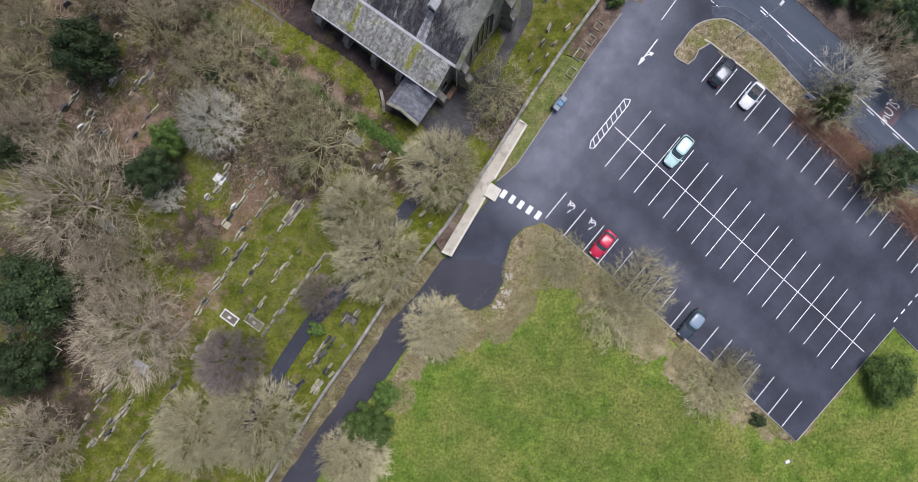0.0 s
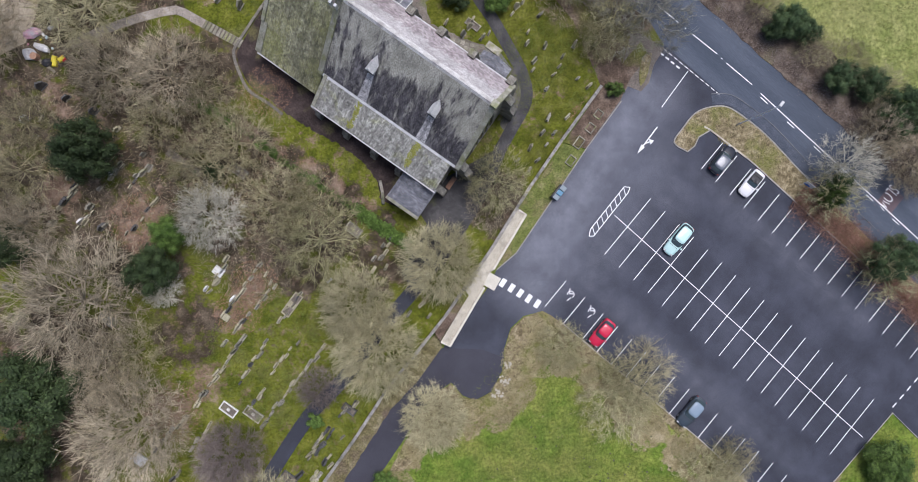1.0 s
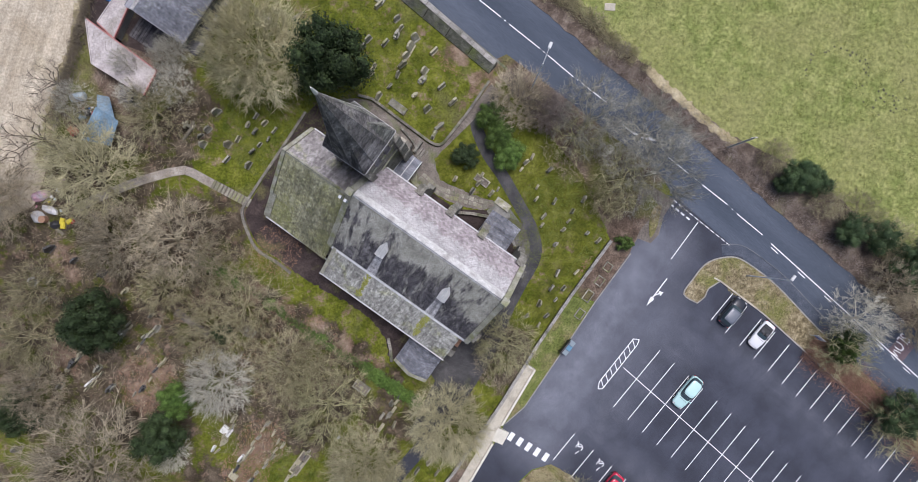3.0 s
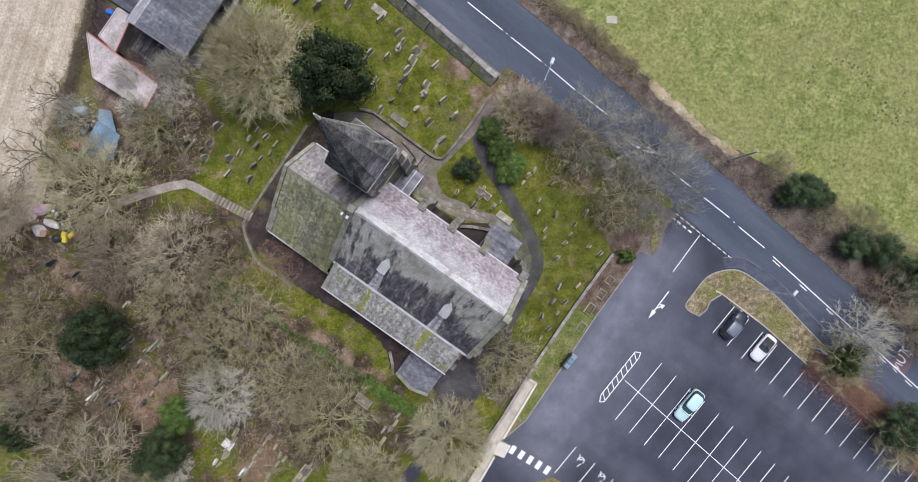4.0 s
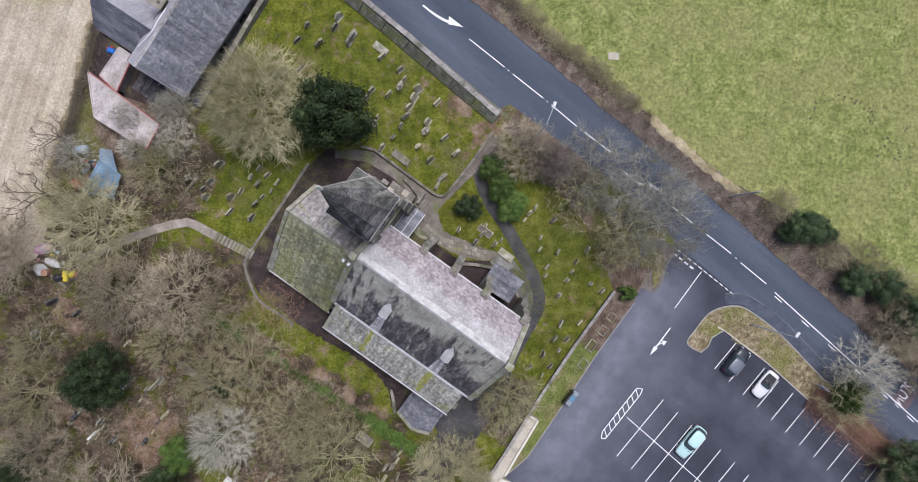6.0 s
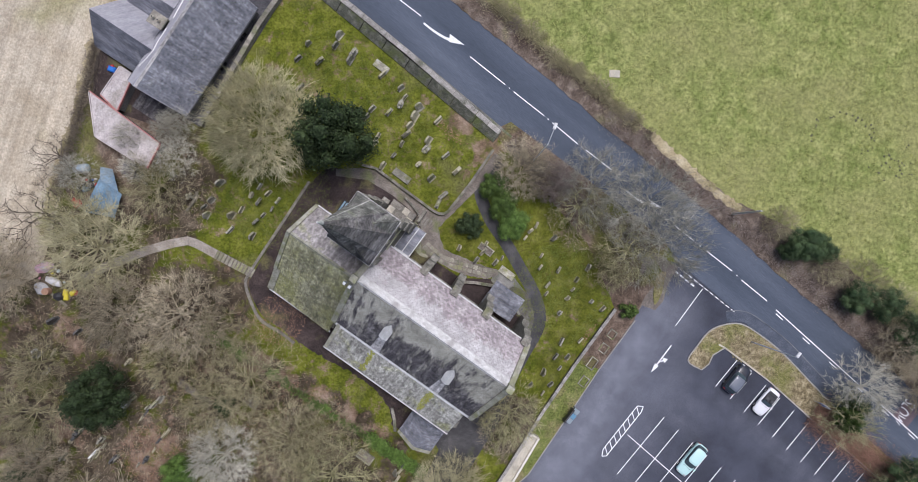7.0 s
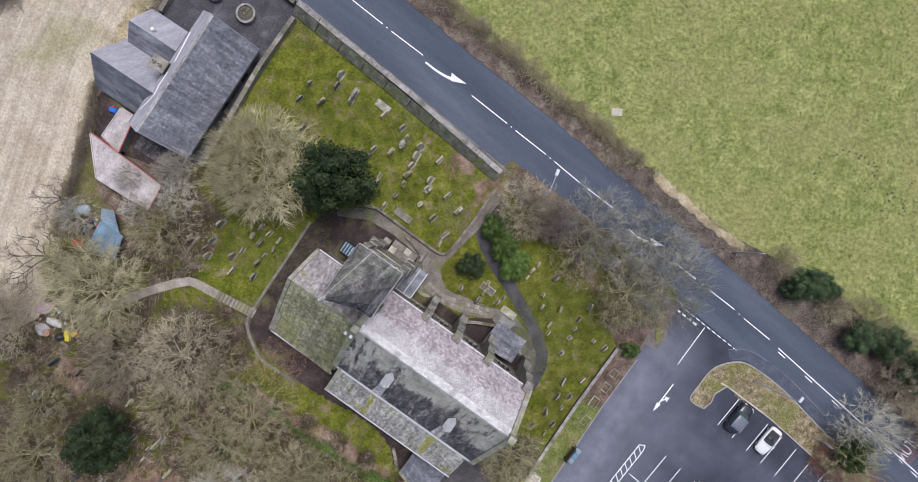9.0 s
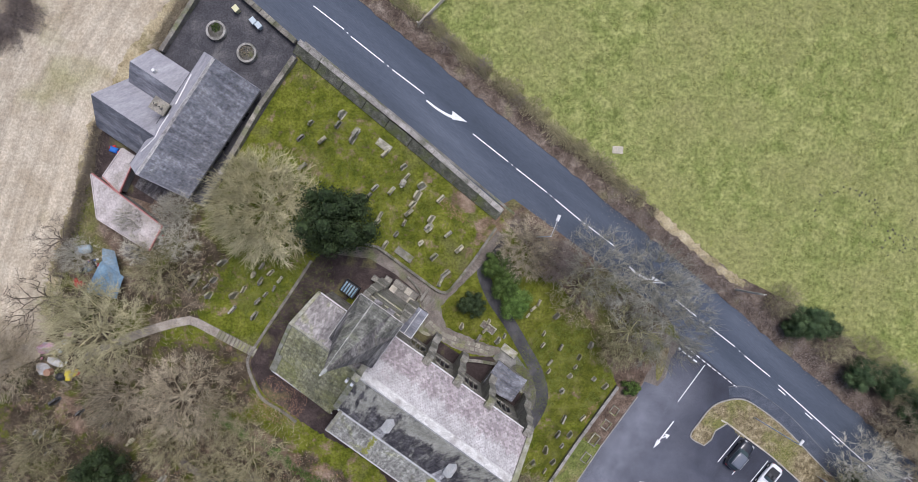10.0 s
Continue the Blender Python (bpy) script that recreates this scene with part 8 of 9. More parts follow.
# ---- signs, bins, bench, planters, clutter ----
def notice_board(x, y, turn):
    th = empty("notice_board", "dark wooden notice board on the verge", "notice board")
    th.matrix_world = Matrix.Translation((x, y, G(x, y) + 0.1)) @ Matrix.Rotation(radians(turn), 4, "Z")
    for s in (-1, 1):
        Geo().bevel_box(s * 0.8 - 0.06, s * 0.8 + 0.06, -0.06, 0.06, -0.2, 1.9, 0.02).make("post", M["trim_black"], th)
    Geo().bevel_box(-0.95, 0.95, -0.1, 0.1, 0.7, 1.7, 0.03).make("board", M["iron"], th)
    for k in range(3):
        Geo().box(-0.75 + k * 0.5, -0.32 + k * 0.5, -0.13, -0.1, 0.85, 1.5).make("notice", M["lead"], th, "pale paper notice")


notice_board(11.9, 17.5, 52)


def bin_box(x, y, z, turn, mat, label, name="wheelie_bin"):
    th = empty(name, label, "bin", "bins")
    th.matrix_world = Matrix.Translation((x, y, z)) @ Matrix.Rotation(radians(turn), 4, "Z")
    Geo().prism([(-0.22, -0.26, 0.05), (0.22, -0.26, 0.05), (0.22, 0.26, 0.05), (-0.22, 0.26, 0.05)], [(-0.29, -0.34, 0.95), (0.29, -0.34, 0.95), (0.29, 0.34, 0.95), (-0.29, 0.34, 0.95)]).make("tub", mat, th)
    Geo().bevel_box(-0.31, 0.31, -0.38, 0.36, 0.95, 1.05, 0.04).make("lid", mat, th)
    for s in (-1, 1):
        Geo().tube([(s * 0.2, 0.3, 0.1), (s * 0.28, 0.3, 0.1)], [0.1, 0.1], 10, True).make("wheel", M["tyre"], th)


M["bin_cream"] = plain("cream_yellow_plastic", (0.62, 0.60, 0.36), 0.6)
M["bin_pale"] = plain("pale_grey_blue_plastic", (0.46, 0.53, 0.56), 0.6)
M["bin_blue"] = plain("blue_plastic_bin", (0.10, 0.24, 0.36), 0.6)
M["bin_grey"] = plain("grey_plastic_bin", (0.22, 0.27, 0.30), 0.6)
for k, mt in enumerate(("bin_grey", "bin_blue", "bin_grey")):
    p = Vector((12.3, 17.2)) + Vector((0.62, 0.78)) * (0.68 * k - 0.5)
    bin_box(p.x, p.y, G(p.x, p.y) + 0.02, 52, M[mt], "grey-blue wheelie bin beside the notice board")
for x, y, mt in ((-26.9, 73.2, "bin_cream"), (-25.0, 71.9, "bin_pale"), (-24.4, 71.4, "bin_pale")):
    bin_box(x, y, K(x, y) + 0.03, 40, M[mt], "pale wheelie bin by the yard wall")


def bench(x, y, turn):
    th = empty("bench", "reddish wooden bench by the church wall", "bench")
    th.matrix_world = Matrix.Translation((x, y, K(x, y) + 0.02)) @ Matrix.Rotation(radians(turn), 4, "Z")
    M["bench_wood"] = material("red_brown_wood", [(0.3, (0.30, 0.17, 0.11)), (0.7, (0.42, 0.26, 0.18))], 3.0, 14.0, 0.3, 0.8, 0.1)
    for k in range(4):
        Geo().bevel_box(-0.8, 0.8, -0.2 + k * 0.12, -0.1 + k * 0.12, 0.42, 0.46, 0.01).make("seat_slat", M["bench_wood"], th)
    for k in range(3):
        Geo().bevel_box(-0.8, 0.8, 0.28, 0.32, 0.55 + k * 0.14, 0.65 + k * 0.14, 0.01).make("back_slat", M["bench_wood"], th)
    for sx in (-0.7, 0.7):
        for sy in (-0.18, 0.26):
            Geo().bevel_box(sx - 0.04, sx + 0.04, sy - 0.04, sy + 0.04, 0, 0.42 if sy < 0 else 0.95, 0.01).make("leg", M["bench_wood"], th)


bench(-0.6, 18.3, 55)


def planter(x, y, r, label, green):
    th = empty("planter", label, "planter", "stone planters")
    th.matrix_world = Matrix.Translation((x, y, K(x, y) + 0.03))
    outer = [(r * math.cos(a), r * math.sin(a)) for a in [2 * math.pi * k / 18 for k in range(18)]]
    for k in range(18):
        a, b = outer[k], outer[(k + 1) % 18]
        g = Geo().prism([(a[0] * 0.99, a[1] * 0.99, 0), (b[0] * 0.97, b[1] * 0.97, 0), (b[0] * 0.76, b[1] * 0.76, 0), (a[0] * 0.78, a[1] * 0.78, 0)], [(a[0] * 0.99, a[1] * 0.99, 0.62), (b[0] * 0.97, b[1] * 0.97, 0.62), (b[0] * 0.76, b[1] * 0.76, 0.62), (a[0] * 0.78, a[1] * 0.78, 0.62)])
        g.make("stone_block", M["lichen_cope"], th)
    Geo().prism([(p[0] * 0.8, p[1] * 0.8, 0.1) for p in outer], [(p[0] * 0.8, p[1] * 0.8, 0.42) for p in outer]).make("soil", M["dark_paving"], th)
    rnd = random.Random(int(x))
    g = Geo()
    for k in range(150 if green else 60):
        a, d = rnd.uniform(0, 6.28), r * (0.42 if green else 0.7) * math.sqrt(rnd.random())
        p = Vector((d * math.cos(a), d * math.sin(a) + (0.3 if green else 0), 0.42))
        g.spike(p, p + rand_dir(rnd, 30, 88) * rnd.uniform(0.15, 0.5), 0.04)
    tagged(g.make("plants", M["leaf_mid"] if green else M["twig_brown"], th), kind="stuff")


planter(-29.2, 70.8, 1.15, "round pale stone planter with a green plant", True)
planter(-25.8, 68.4, 1.15, "round stone planter with dead plants", False)

# ---- outbuildings and clutter beside the field ----
def shed(name, corners, z, mat, trim, label, base=4.2):
    """A low flat-roofed outbuilding with an edge trim and a corrugated roof sheet."""
    th = empty(name, label, "outbuilding")
    c = [Vector(p) for p in corners]
    if (c[1] - c[0]).cross(c[2] - c[1]) < 0:
        c = c[::-1]
    mid = sum(c, Vector((0, 0))) / 4
    inn = [mid + (p - mid) * 0.95 for p in c]
    Geo().prism([(p.x, p.y, base) for p in inn], [(p.x, p.y, z - 0.15) for p in inn]).make("wall", M["render_wall"], th)
    g = Geo()
    n = 22
    for k in range(n):
        s, t = k / n, (k + 1) / n
        a, b = c[0].lerp(c[1], s), c[0].lerp(c[1], t)
        d, e = c[3].lerp(c[2], s), c[3].lerp(c[2], t)
        h = 0.02 if k % 2 else 0.0
        g.prism([(p.x, p.y, z - 0.15) for p in (a, b, e, d)], [(p.x, p.y, z + h) for p in (a, b, e, d)])
    bm = bmesh.new()
    tmp = bpy.data.meshes.new("tmp")
    tmp.from_pydata(g.v, [], g.f)
    bm.from_mesh(tmp)
    bmesh.ops.remove_doubles(bm, verts=bm.verts, dist=0.001)
    bpy.data.meshes.remove(tmp)
    part("roof_sheet", bm, mat, th)
    for i in range(4):
        p, q = c[i], c[(i + 1) % 4]
        s = (q - p).normalized()
        m = Vector((s.y, -s.x)) * 0.12
        Geo().prism([(v.x, v.y, z - 0.22) for v in (p, q, q + m, p + m)], [(v.x, v.y, z + 0.1) for v in (p, q, q + m, p + m)]).make("edge_trim", trim if i in (1, 2) else mat, th, "red painted edge" if i in (1, 2) else "")
    return th


M["pink_sheet"] = material("dusty_pink_sheet", [(0.3, (0.35, 0.31, 0.30)), (0.5, (0.45, 0.405, 0.39)), (0.7, (0.55, 0.505, 0.49))], 0.8, 6.0, 0.35, 0.9, 0.1, patches=(0.33, 0.30, 0.27), patch_scale=0.5)
M["red_paint_trim"] = material("faded_red_paint", [(0.3, (0.34, 0.12, 0.11)), (0.7, (0.46, 0.24, 0.22))], 2.0, 9.0, 0.3, 0.8, 0.0)
M["tarp_blue"] = material("faded_blue_tarpaulin", [(0.3, (0.11, 0.20, 0.30)), (0.5, (0.17, 0.28, 0.39)), (0.7, (0.26, 0.37, 0.47))], 0.7, 5.0, 0.35, 0.7, 0.4, patches=(0.20, 0.25, 0.28), patch_scale=0.5, dist=0.05)
M["pale_plastic"] = plain("pale_blue_plastic", (0.5, 0.60, 0.66), 0.5)
M["red_plastic"] = plain("red_plastic", (0.5, 0.03, 0.03), 0.5)
M["blue_plastic2"] = plain("strong_blue_plastic", (0.02, 0.14, 0.5), 0.5)
M["yellow_plastic"] = plain("yellow_plastic", (0.6, 0.5, 0.04), 0.5)
M["white_plastic"] = plain("white_plastic", (0.7, 0.7, 0.7), 0.5)
M["pink_cloth"] = material("faded_pink_cloth", [(0.35, (0.36, 0.36, 0.40)), (0.5, (0.42, 0.30, 0.34)), (0.65, (0.55, 0.30, 0.37))], 1.5, 7.0, 0.4, 0.9, 0.3)
M["pink_plastic"] = plain("pink_plastic", (0.55, 0.2, 0.32), 0.5)
shed("outbuilding", [(-42.2, 54.4), (-34.4, 48.7), (-35.8, 46.0), (-41.5, 49.5)], 7.4, M["pink_sheet"], M["red_paint_trim"], "long low outbuilding with dusty pink roof and red edge")
shed("outbuilding", [(-37.5, 56.3), (-39.2, 52.4), (-41.0, 54.1), (-38.9, 57.2)], 7.25, M["pink_sheet"], M["red_paint_trim"], "small outbuilding with pale roof and red edge")
shed("garden_shed", [(-38.3, 46.5), (-37.0, 46.3), (-37.2, 45.2), (-38.5, 45.4)], 7.4, M["slate_mid"], M["iron"], "small grey-roofed shed under bare branches")


def tarpaulin():
    th = empty("tarpaulin_shelter", "sagging blue tarpaulin shelter on poles under trees", "shelter")
    c = [Vector((-41.3, 44.8, 7.0)), Vector((-38.5, 43.1, 7.5)), Vector((-40.0, 40.5, 6.2)), Vector((-43.5, 41.2, 6.3))]
    ext = [Vector((-41.3, 46.2, 6.7)), Vector((-39.9, 45.9, 6.8)), Vector((-38.9, 42.9, 7.25)), Vector((-41.35, 44.4, 6.8))]
    for q, nm in ((c, "tarpaulin"), (ext, "tarpaulin_strip")):
        n = 9
        v, f = [], []
        for j in range(n):
            for i in range(n):
                s, t = i / (n - 1), j / (n - 1)
                p = q[0].lerp(q[1], s).lerp(q[3].lerp(q[2], s), t)
                sag = -0.35 * math.sin(s * math.pi) * math.sin(t * math.pi) + 0.09 * noise.noise(p * 1.3)
                v.append(p + Vector((0, 0, sag)))
        for lay in (0, 1):
            v += [p - Vector((0, 0, 0.02)) for p in v[:n * n]] if lay == 0 else []
        f = [(j * n + i, j * n + i + 1, (j + 1) * n + i + 1, (j + 1) * n + i) for j in range(n - 1) for i in range(n - 1)]
        f += [tuple(k + n * n for k in reversed(a)) for a in f[:]]
        link(nm, v, f, M["tarp_blue"], th, smooth=True)
    for p in c:
        Geo().tube([Vector((p.x, p.y, K(p.x, p.y) - 0.1)), p - Vector((0, 0, 0.03))], [0.05, 0.05], 6, True).make("pole", M["bark"], th)


tarpaulin()


def heap(name, x, y, mats, label, category, n=6, spread=0.7, z0=None, bulk=1.0):
    """A loose heap of small odd containers and sacks."""
    th = empty(name, label, category)
    rnd = random.Random(int(x * 10 + y))
    z = K(x, y) if z0 is None else z0
    for k in range(n):
        a, d = rnd.uniform(0, 6.28), spread * math.sqrt(rnd.random())
        s = rnd.uniform(0.2, 0.45) * bulk
        m = Matrix.Translation((x + d * math.cos(a), y + d * math.sin(a), z - 0.03)) @ Matrix.Rotation(rnd.uniform(0, 3), 4, "Z")
        Geo().bevel_box(-s, s, -s * 0.7, s * 0.7, 0, s * 1.1, s * 0.3, m).make("container", M[mats[k % len(mats)]], th)


M["sack_white"] = material("grubby_white_sack", [(0.3, (0.42, 0.42, 0.43)), (0.7, (0.66, 0.65, 0.64))], 2.0, 9.0, 0.4, 0.8, 0.3)


def sack(name, x, y, size, turn, mat, label, category="rubbish"):
    """A slumped bag or bundle: a squashed, lumpy body."""
    bm = bmesh.new()
    bmesh.ops.create_icosphere(bm, subdivisions=2, radius=1.0)
    for v in bm.verts:
        k = 1 + 0.28 * noise.noise(v.co * 1.6 + Vector((x, y, 0)))
        v.co = Vector((v.co.x * size[0] * k, v.co.y * size[1] * k, max(-0.35, v.co.z) * size[2] * k + size[2] * 0.3))
    me = bpy.data.meshes.new(name)
    bm.to_mesh(me)
    bm.free()
    me.materials.append(mat)
    ob = new(name, me)
    ob.matrix_world = Matrix.Translation((x, y, K(x, y))) @ Matrix.Rotation(radians(turn), 4, "Z")
    return tagged(ob, label, category)


def barrel(x, y, z, turn):
    th = empty("water_butt", "pale blue plastic barrel lying by the hedge", "barrel")
    th.matrix_world = Matrix.Translation((x, y, z)) @ Matrix.Rotation(radians(turn), 4, "Z") @ Matrix.Rotation(radians(90), 4, "Y")
    Geo().tube([(0, 0, -0.8), (0, 0, -0.7), (0, 0, 0), (0, 0, 0.7), (0, 0, 0.8)], [0.4, 0.48, 0.52, 0.48, 0.4], 16, True).make("drum", M["pale_plastic"], th, smooth=True)
    for k in (-0.35, 0.35):
        Geo().tube([(0, 0, k - 0.04), (0, 0, k + 0.04)], [0.53, 0.53], 16).make("hoop", M["white_plastic"], th)


barrel(-43.7, 46.0, K(-43.7, 46.0) + 0.5, 10)
lg = Geo().tube([Vector((-32.4, 41.4, K(-32.4, 41.4) + 0.15)), Vector((-31.5, 42.6, K(-31.5, 42.6) + 0.25)), Vector((-31.2, 43.6, K(-31.2, 43.6) + 0.15))], [0.16, 0.22, 0.2], 8, True)
tagged(lg.make("fallen_log", M["bark"]), "dark fallen log lying in leaf litter", "log")
heap("garden_clutter", -43.6, 44.0, ["trim_black", "bin_grey", "trim_black"], "dark garden clutter beside the tarpaulin", "clutter", 7, 0.9)
heap("garden_clutter", -44.4, 42.3, ["red_plastic"], "red plastic tub among twigs", "clutter", 2, 0.3)
heap("garden_clutter", -35.9, 47.0, ["red_plastic", "white_plastic", "grave_grey"], "red and white odds and ends by the shed", "clutter", 6, 0.9)
heap("garden_clutter", -40.6, 57.4, ["red_plastic", "blue_plastic2", "white_plastic"], "red and blue plastic tubs behind the house", "clutter", 4, 0.6)
heap("garden_clutter", -40.8, 54.9, ["red_plastic", "trim_black"], "red crate behind the outbuilding", "clutter", 2, 0.3)
sack("rubbish_sack", -47.0, 33.3, (1.0, 0.45, 0.4), -25, M["sack_white"], "long white plastic sack of rubbish under trees")
sack("rubbish_sack", -48.3, 32.5, (0.9, 0.7, 0.5), -35, M["sack_white"], "grubby white sack with a log end on it")
sack("rubbish_sack", -48.0, 34.9, (1.2, 0.6, 0.4), 15, M["pink_cloth"], "faded pink and grey bundle of cloth")
sack("rubbish_sack", -46.0, 35.6, (0.4, 0.3, 0.3), 40, M["sack_white"], "small pale bag among twigs")
sack("rubbish_sack", -45.6, 36.4, (0.5, 0.4, 0.3), 10, M["pink_cloth"], "faded pink rag under branches")
sack("rubbish_sack", -46.5, 31.6, (0.6, 0.5, 0.4), 0, M["trim_black"], "black rubbish bag beside a board")
lg = Geo().tube([Vector((-47.6, 32.2, K(-47.6, 32.2) + 0.05)), Vector((-47.6, 32.2, K(-47.6, 32.2) + 0.75))], [0.42, 0.4], 12, True)
tagged(lg.make("log_round", M["bench_wood"]), "sawn orange-brown log round on end", "log")
heap("crate", -45.3, 32.0, ["yellow_plastic", "yellow_plastic", "white_plastic", "red_plastic"], "bright yellow plastic crates and tubs", "rubbish", 6, 0.7, None, 0.9)
bd = Geo().bevel_box(-1.6, 1.6, -0.16, 0.16, 0, 0.06, 0.01, Matrix.Translation((-46.8, 31.5, K(-46.8, 31.5) + 0.05)) @ Matrix.Rotation(radians(-38), 4, "Z"))
tagged(bd.make("plank", M["bark"]), "grey weathered plank lying beside the rubbish", "plank")
heap("rubbish_heap", -47.2, 33.6, ["white_plastic", "pink_plastic", "grave_grey", "pale_plastic", "trim_black", "yellow_plastic"], "scatter of mixed faded rubbish under trees", "rubbish", 14, 1.6, None, 0.45)
heap("garden_clutter", -35.6, 48.6, ["red_plastic", "red_plastic", "white_plastic"], "red and white plastic toys by the outbuilding", "clutter", 6, 0.8, None, 1.1)
heap("garden_clutter", -43.0, 44.6, ["red_plastic", "white_plastic", "blue_plastic2", "trim_black"], "small red and blue tubs beside the tarpaulin", "clutter", 8, 0.8, None, 0.6)


def tank_frame():
    """The blue tank in its dark frame behind the tower."""
    th = empty("water_tank", "blue ribbed water tank in a dark frame", "tank")
    m = Matrix.Translation((-14.1, 41.7, K(-14.1, 41.7))) @ Matrix.Rotation(radians(-35), 4, "Z")
    th.matrix_world = m
    Geo().bevel_box(-0.95, 0.95, -0.75, 0.75, 0, 1.1, 0.08).make("tank", M["trim_black"], th)
    for k in range(5):
        Geo().bevel_box(-0.8 + k * 0.34, -0.6 + k * 0.34, -0.62, 0.62, 1.1, 1.22, 0.05).make("rib", M["blue_tank"], th)


tank_frame()
for x, y, ln in ((14.9, 23.5, 1.5), (16.3, 25.3, 1.2), (17.3, 27.0, 1.1), (13.9, 21.3, 1.3)):
    th = empty("kerbed_grave", "pale stone kerb frame in the shrub bed", "grave", "old kerb frames")
    th.matrix_world = Matrix.Translation((x, y, G(x, y) + 0.12)) @ Matrix.Rotation(radians(54), 4, "Z")
    w = 1.0
    for x0, x1, y0, y1 in ((-ln / 2, ln / 2, -w / 2, -w / 2 + 0.14), (-ln / 2, ln / 2, w / 2 - 0.14, w / 2), (-ln / 2, -ln / 2 + 0.14, -w / 2 + 0.14, w / 2 - 0.14), (ln / 2 - 0.14, ln / 2, -w / 2 + 0.14, w / 2 - 0.14)):
        Geo().bevel_box(x0, x1, y0, y1, -0.1, 0.16, 0.02).make("kerb_stone", M["grave_grey"], th)


def sign_post(x, y, turn):
    th = empty("sign", "white and blue sign board on a post by the hedge", "sign")
    th.matrix_world = Matrix.Translation((x, y, G(x, y))) @ Matrix.Rotation(radians(turn), 4, "Z")
    for s in (-0.4, 0.4):
        Geo().tube([(s, 0, -0.1), (s, 0, 2.2)], [0.04, 0.04], 6, True).make("post", M["white_metal"], th)
    b = Geo().prism([(-0.6, -0.02, 1.3), (0.6, -0.02, 1.3), (0.6, 0.02, 1.3), (-0.6, 0.02, 1.3)], [(-0.6, 0.1, 2.2), (0.6, 0.1, 2.2), (0.6, 0.14, 2.2), (-0.6, 0.14, 2.2)]).make("board", M["white_plastic"], th)
    Geo().prism([(-0.5, -0.045, 1.35), (0.2, -0.045, 1.35), (0.2, -0.03, 1.35), (-0.5, -0.03, 1.35)], [(-0.5, 0.0, 1.7), (0.2, 0.0, 1.7), (0.2, 0.015, 1.7), (-0.5, 0.015, 1.7)]).make("blue_bar", M["blue_plastic2"], b)


sign_post(43.2, 18.4, -38)


def field_gate():
    th = empty("field_gate", "pale timber gate and posts in the hedge", "gate")
    a, b = Vector((-6.6, 72.3)), Vector((-3.4, 75.6))
    for p, h in ((a, 1.9), (b, 1.5)):
        Geo().tube([(p.x, p.y, G(p.x, p.y) - 0.2), (p.x, p.y, G(p.x, p.y) + h)], [0.11, 0.1], 8, True).make("post", M["palestone"], th)
    for k in range(4):
        z = 0.35 + 0.3 * k
        Geo().tube([(a.x, a.y, G(a.x, a.y) + z), (b.x, b.y, G(b.x, b.y) + z)], [0.06, 0.06], 6, True).make("rail", M["palestone"], th)


field_gate()
pl = Geo().bevel_box(-0.65, 0.65, -0.45, 0.45, -0.2, 0.06, 0.03, Matrix.Translation((17.3, 58.4, G(17.3, 58.4))) @ Matrix.Rotation(radians(-3), 4, "Z"))
tagged(pl.make("access_cover", M["palestone"]), "square concrete access cover in the pasture", "cover")
# ring of mole hills in the pasture and dark tufts in the lawn
rnd_m = random.Random(12)
g = Geo()


def mound(g, x, y, r, h, rnd):
    ring = [(x + r * rnd.uniform(0.7, 1.2) * math.cos(a), y + r * rnd.uniform(0.7, 1.2) * math.sin(a)) for a in [k * 0.9 for k in range(7)]]
    top = (x, y, G(x, y) + h)
    pts = [(p, q, G(p, q) - 0.03) for p, q in ring] + [top]
    g.add(pts, [(k, (k + 1) % 7, 7) for k in range(7)])


for k in range(34):
    a = radians(200 - k * 7.5) + rnd_m.gauss(0, 0.06)
    mound(g, 45.9 + 3.9 * math.cos(a) + rnd_m.gauss(0, 0.25), 51.4 + 2.6 * math.sin(a) + rnd_m.gauss(0, 0.2), rnd_m.uniform(0.08, 0.2), 0.08, rnd_m)
for k in range(26):
    mound(g, 53 + rnd_m.gauss(0, 2.5), 48.5 + rnd_m.gauss(0, 1.6), rnd_m.uniform(0.1, 0.2), 0.08, rnd_m)
for k in range(90):
    mound(g, 18 + rnd_m.gauss(0, 7), -19 + rnd_m.gauss(0, 4.5), rnd_m.uniform(0.06, 0.15), 0.06, rnd_m)
M["soil"] = material("grey_soil", [(0.3, (0.075, 0.078, 0.045)), (0.7, (0.15, 0.148, 0.095))], 2.0, 8.0, 0.4, 0.95, 0.2)
tagged(g.make("worm_casts", M["soil"]), "scattered grey worm casts and mole hills in grass", "soil", kind="stuff")
g = Geo()
g.bevel_box(-0.3, 0.3, -0.2, 0.2, 0, 0.12, 0.04, Matrix.Translation((41.6, -27.0, G(41.6, -27.0) - 0.05)) @ Matrix.Rotation(0.4, 4, "Z"))
tagged(g.make("paper_bag", M["white_plastic"]), "white paper bag lying on the grass", "litter")


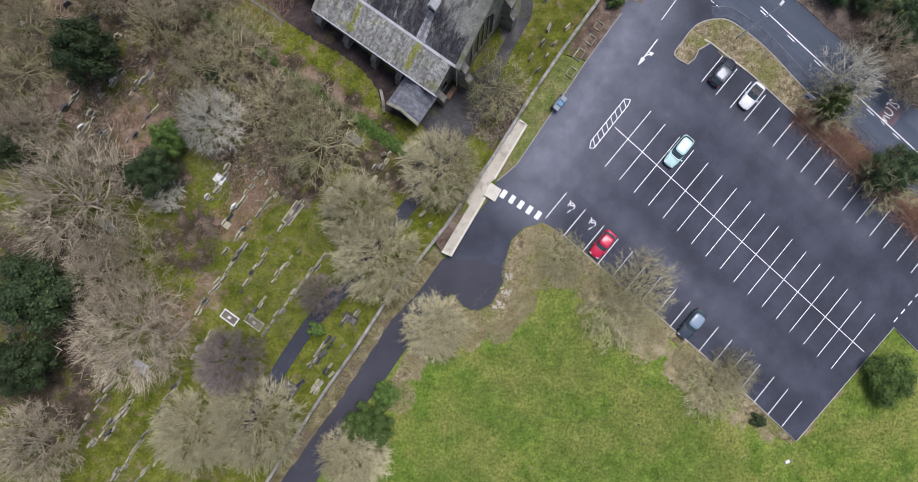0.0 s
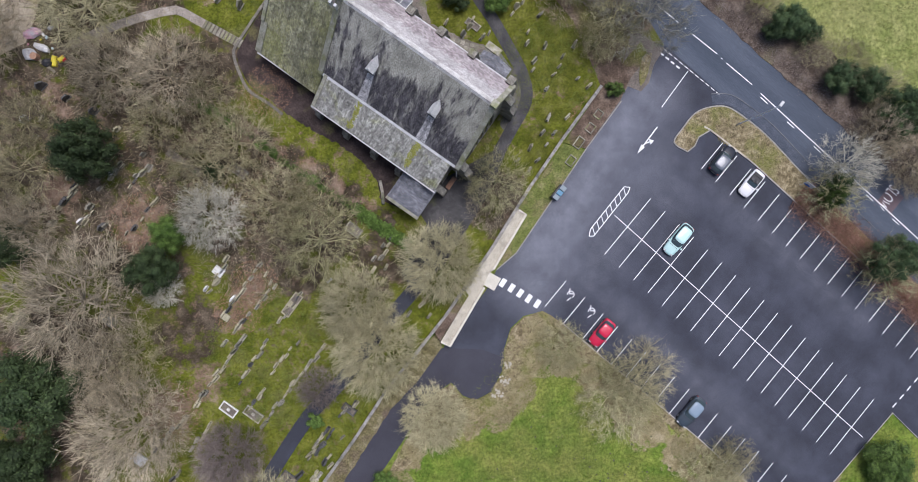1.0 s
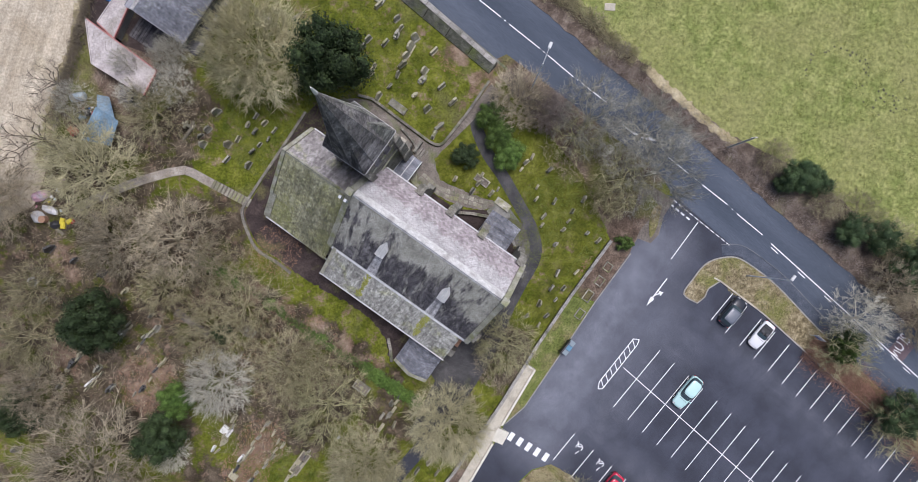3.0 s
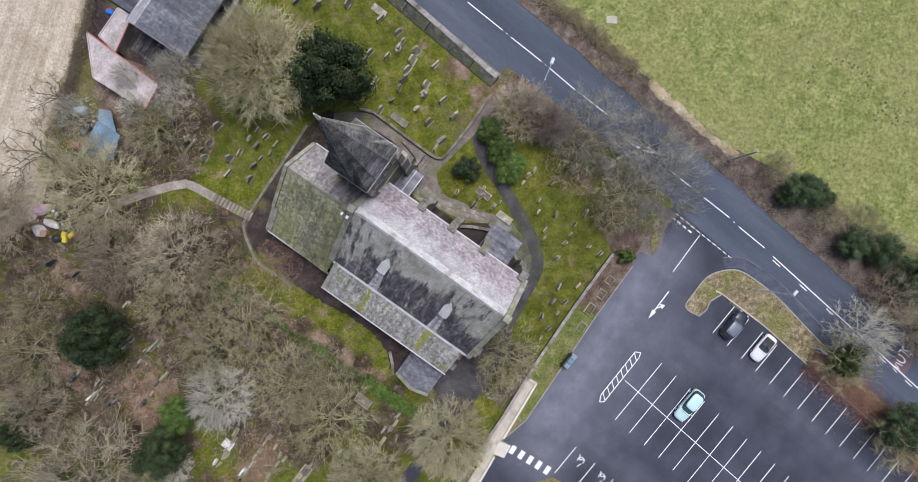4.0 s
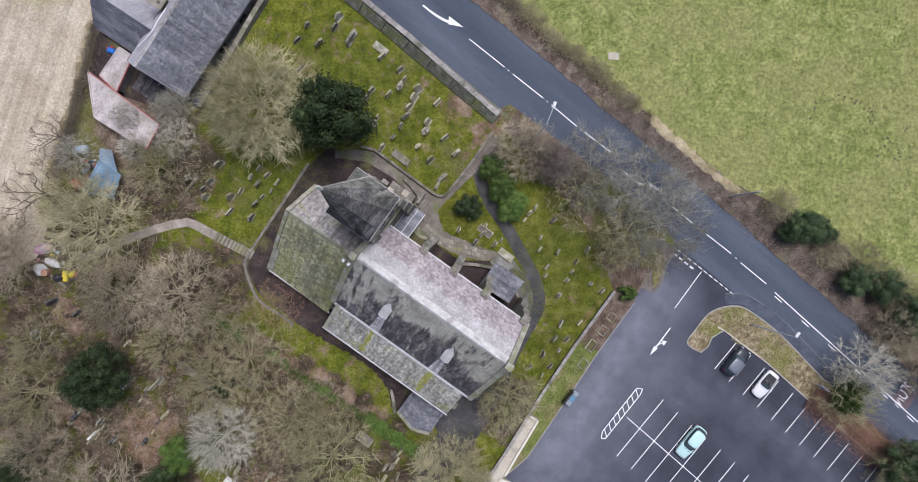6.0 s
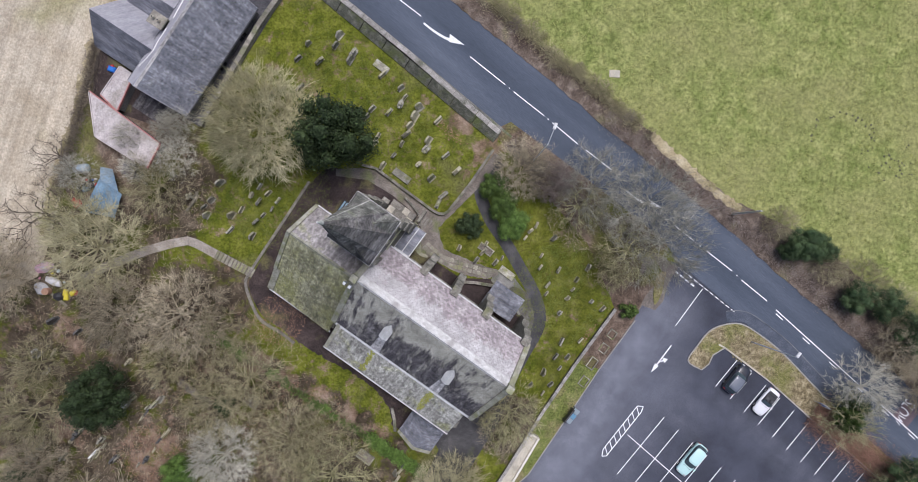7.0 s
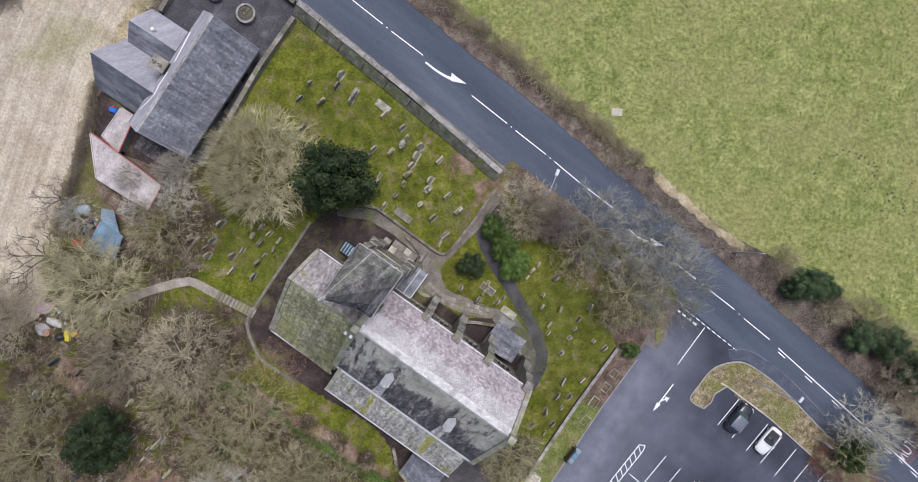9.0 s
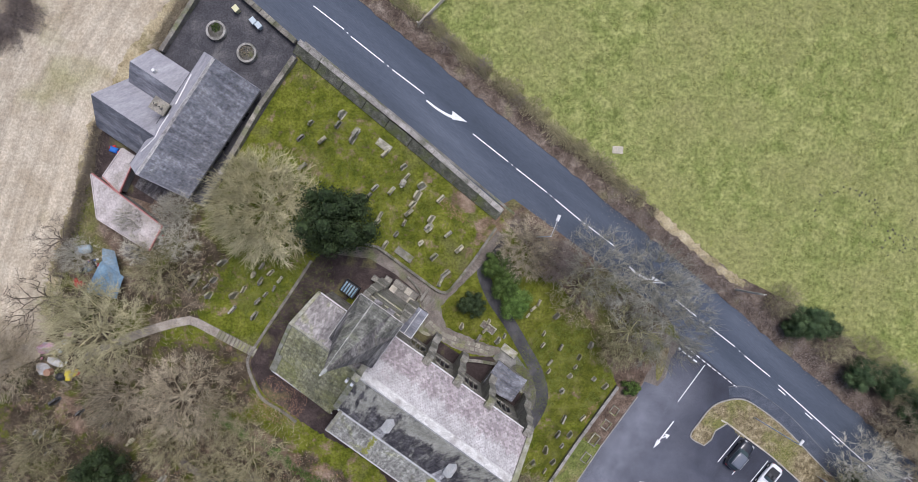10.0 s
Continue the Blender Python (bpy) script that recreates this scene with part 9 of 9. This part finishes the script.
# ---- tufts, fallen leaves and sticks ----
def scatter(name, areas, count, mat, ground, shape, label, category, seed, inside=None):
    g = Geo()
    rnd = random.Random(seed)
    for k in range(count):
        x, y, r = areas[rnd.randrange(len(areas))]
        a, d = rnd.uniform(0, 6.28), r * math.sqrt(rnd.random())
        x, y = x + d * math.cos(a), y + d * math.sin(a)
        if inside is None or inside(x, y):
            shape(g, x, y, ground, rnd)
    return tagged(g.make(name, mat), label, category, kind="stuff")


def tuft(g, x, y, ground, rnd):
    z = ground(x, y)
    for k in range(5):
        p = Vector((x + rnd.gauss(0, 0.07), y + rnd.gauss(0, 0.07), z - 0.02))
        g.spike(p, p + rand_dir(rnd, 5, 50) * rnd.uniform(0.12, 0.3), 0.024)


def clump(g, x, y, ground, rnd):
    """A flattened tussock of long pasture grass."""
    z = ground(x, y)
    lean = rnd.gauss(0.4, 0.5)
    for k in range(8):
        p = Vector((x + rnd.gauss(0, 0.13), y + rnd.gauss(0, 0.13), z))
        a = lean + rnd.gauss(0, 0.6)
        g.spike(p, p + Vector((math.cos(a), math.sin(a), rnd.uniform(0.2, 0.6))) * rnd.uniform(0.2, 0.5), 0.026)


def stick(g, x, y, ground, rnd):
    p = Vector((x, y, ground(x, y) + rnd.uniform(0.02, 0.25)))
    g.spike(p, p + rand_dir(rnd, -5, 40) * rnd.uniform(0.3, 1.1), 0.018)


def leaf(g, x, y, ground, rnd):
    p = Vector((x, y, ground(x, y) + 0.03))
    a = rand_dir(rnd, -15, 15) * rnd.uniform(0.04, 0.1)
    b = rand_dir(rnd, -10, 40) * rnd.uniform(0.04, 0.1)
    g.add([p - a, p + b, p + a, p - b * 0.5], [(0, 3, 2, 1)])


M["dry_grass"] = material("dry_grass_blades", [(0.3, (0.28, 0.24, 0.12)), (0.7, (0.45, 0.40, 0.24))], 1.0, 6.0, 0.3, 0.95, 0.0)
M["green_grass"] = material("green_grass_blades", [(0.3, (0.10, 0.135, 0.025)), (0.7, (0.20, 0.22, 0.06))], 0.7, 6.0, 0.3, 0.95, 0.0)
M["lawn_grass"] = material("lawn_grass_blades", [(0.3, (0.11, 0.165, 0.022)), (0.7, (0.235, 0.275, 0.06))], 0.9, 6.0, 0.3, 0.95, 0.0)
M["meadow_grass"] = material("meadow_grass_blades", [(0.3, (0.29, 0.315, 0.098)), (0.7, (0.42, 0.425, 0.17))], 0.5, 6.0, 0.3, 0.95, 0.0)
M["dead_leaf"] = material("dead_leaves", [(0.3, (0.20, 0.11, 0.07)), (0.7, (0.36, 0.23, 0.16))], 2.0, 6.0, 0.3, 0.95, 0.0)
scatter("meadow_tufts", [(36, 66, 44)], 8500, M["meadow_grass"], G, clump, "rough pale tufts of pasture grass", "grass", 1, lambda x, y: y > 67.5 - 0.775 * (x + 0.5) + 2.0)
scatter("lawn_tufts", [(20, -24, 38)], 21000, M["lawn_grass"], G, tuft, "tufts of green lawn grass", "grass", 2, lambda x, y: (y < -6.5 - 0.82 * (x - 20) - 4.5 and y < -12 + 1.3 * (x + 2)) or (y < -26 + 1.11 * (x - 42) and x > 43))
scatter("dry_grass_tufts", [(8, -3, 2.6), (6.5, -7.5, 2.4), (2, -9.6, 2.0), (-2, -11, 2.2), (16, -3.5, 2.6), (24, -10, 2.2), (33, -17, 2.6), (34, 25.5, 2.0), (39, 21.5, 1.6), (9.6, 0.8, 1.6), (-7, -18, 2), (10.5, -3.2, 2.0), (8.0, -6.6, 1.8), (5.0, -10.0, 1.8), (13.5, -3.4, 1.8), (20, -7.6, 1.8), (28.5, -14, 1.8), (-5, -13.6, 1.4)], 9000, M["dry_grass"], lambda x, y: G(x, y) + 0.06, tuft, "long dry brown grass on the bank", "grass", 3)
scatter("fallen_sticks", [(-36, 26, 12), (-27, 22, 8), (-18, 15, 5), (-40, 14, 8), (-36, 44, 7), (-45, 33, 8), (-46, 0, 9), (-24, 10, 6), (5, 16, 4), (14, 42, 5)], 16000, M["twig_brown"], K, stick, "fallen sticks and brambles on the ground", "sticks", 4, in_yard)
scatter("fallen_leaves", [(-36.5, 13.5, 3.5), (-23.6, 6.4, 2.8), (-25.4, 3.2, 2.8), (-33, -8.5, 3.5), (-1, 52.5, 3), (16, 26, 2.5), (-30, 22, 9), (-20, 16, 6), (-22, 29, 3)], 14000, M["dead_leaf"], K, leaf, "scattered russet fallen leaves", "leaves", 5, in_yard)
scatter("grave_grass", [(-30, -15, 12), (-21, -2, 8), (-12, -11, 7), (-12, 56, 9), (11, 32, 6), (-22, 43, 6)], 16000, M["green_grass"], K, tuft, "mossy tufts among the graves", "grass", 6, lambda x, y: in_yard(x, y) and abs(y + 4.5 - 1.33 * (x + 13.0)) > 2.2)


def rubble(g, x, y, ground, rnd):
    r = rnd.uniform(0.06, 0.17)
    m = Matrix.Translation((x, y, ground(x, y) - 0.02)) @ Matrix.Rotation(rnd.uniform(0, 3), 4, "Z")
    g.bevel_box(-r, r, -r * 0.7, r * 0.7, 0, r * 1.1, r * 0.3, m)


scatter("rubble", [(5.9, -5.4, 0.7), (5.0, -7.0, 0.7), (6.2, -3.6, 0.5)], 70, M["palestone"], lambda x, y: G(x, y) + 0.05, rubble, "pale broken stones at the edge of the bank", "rubble", 9)
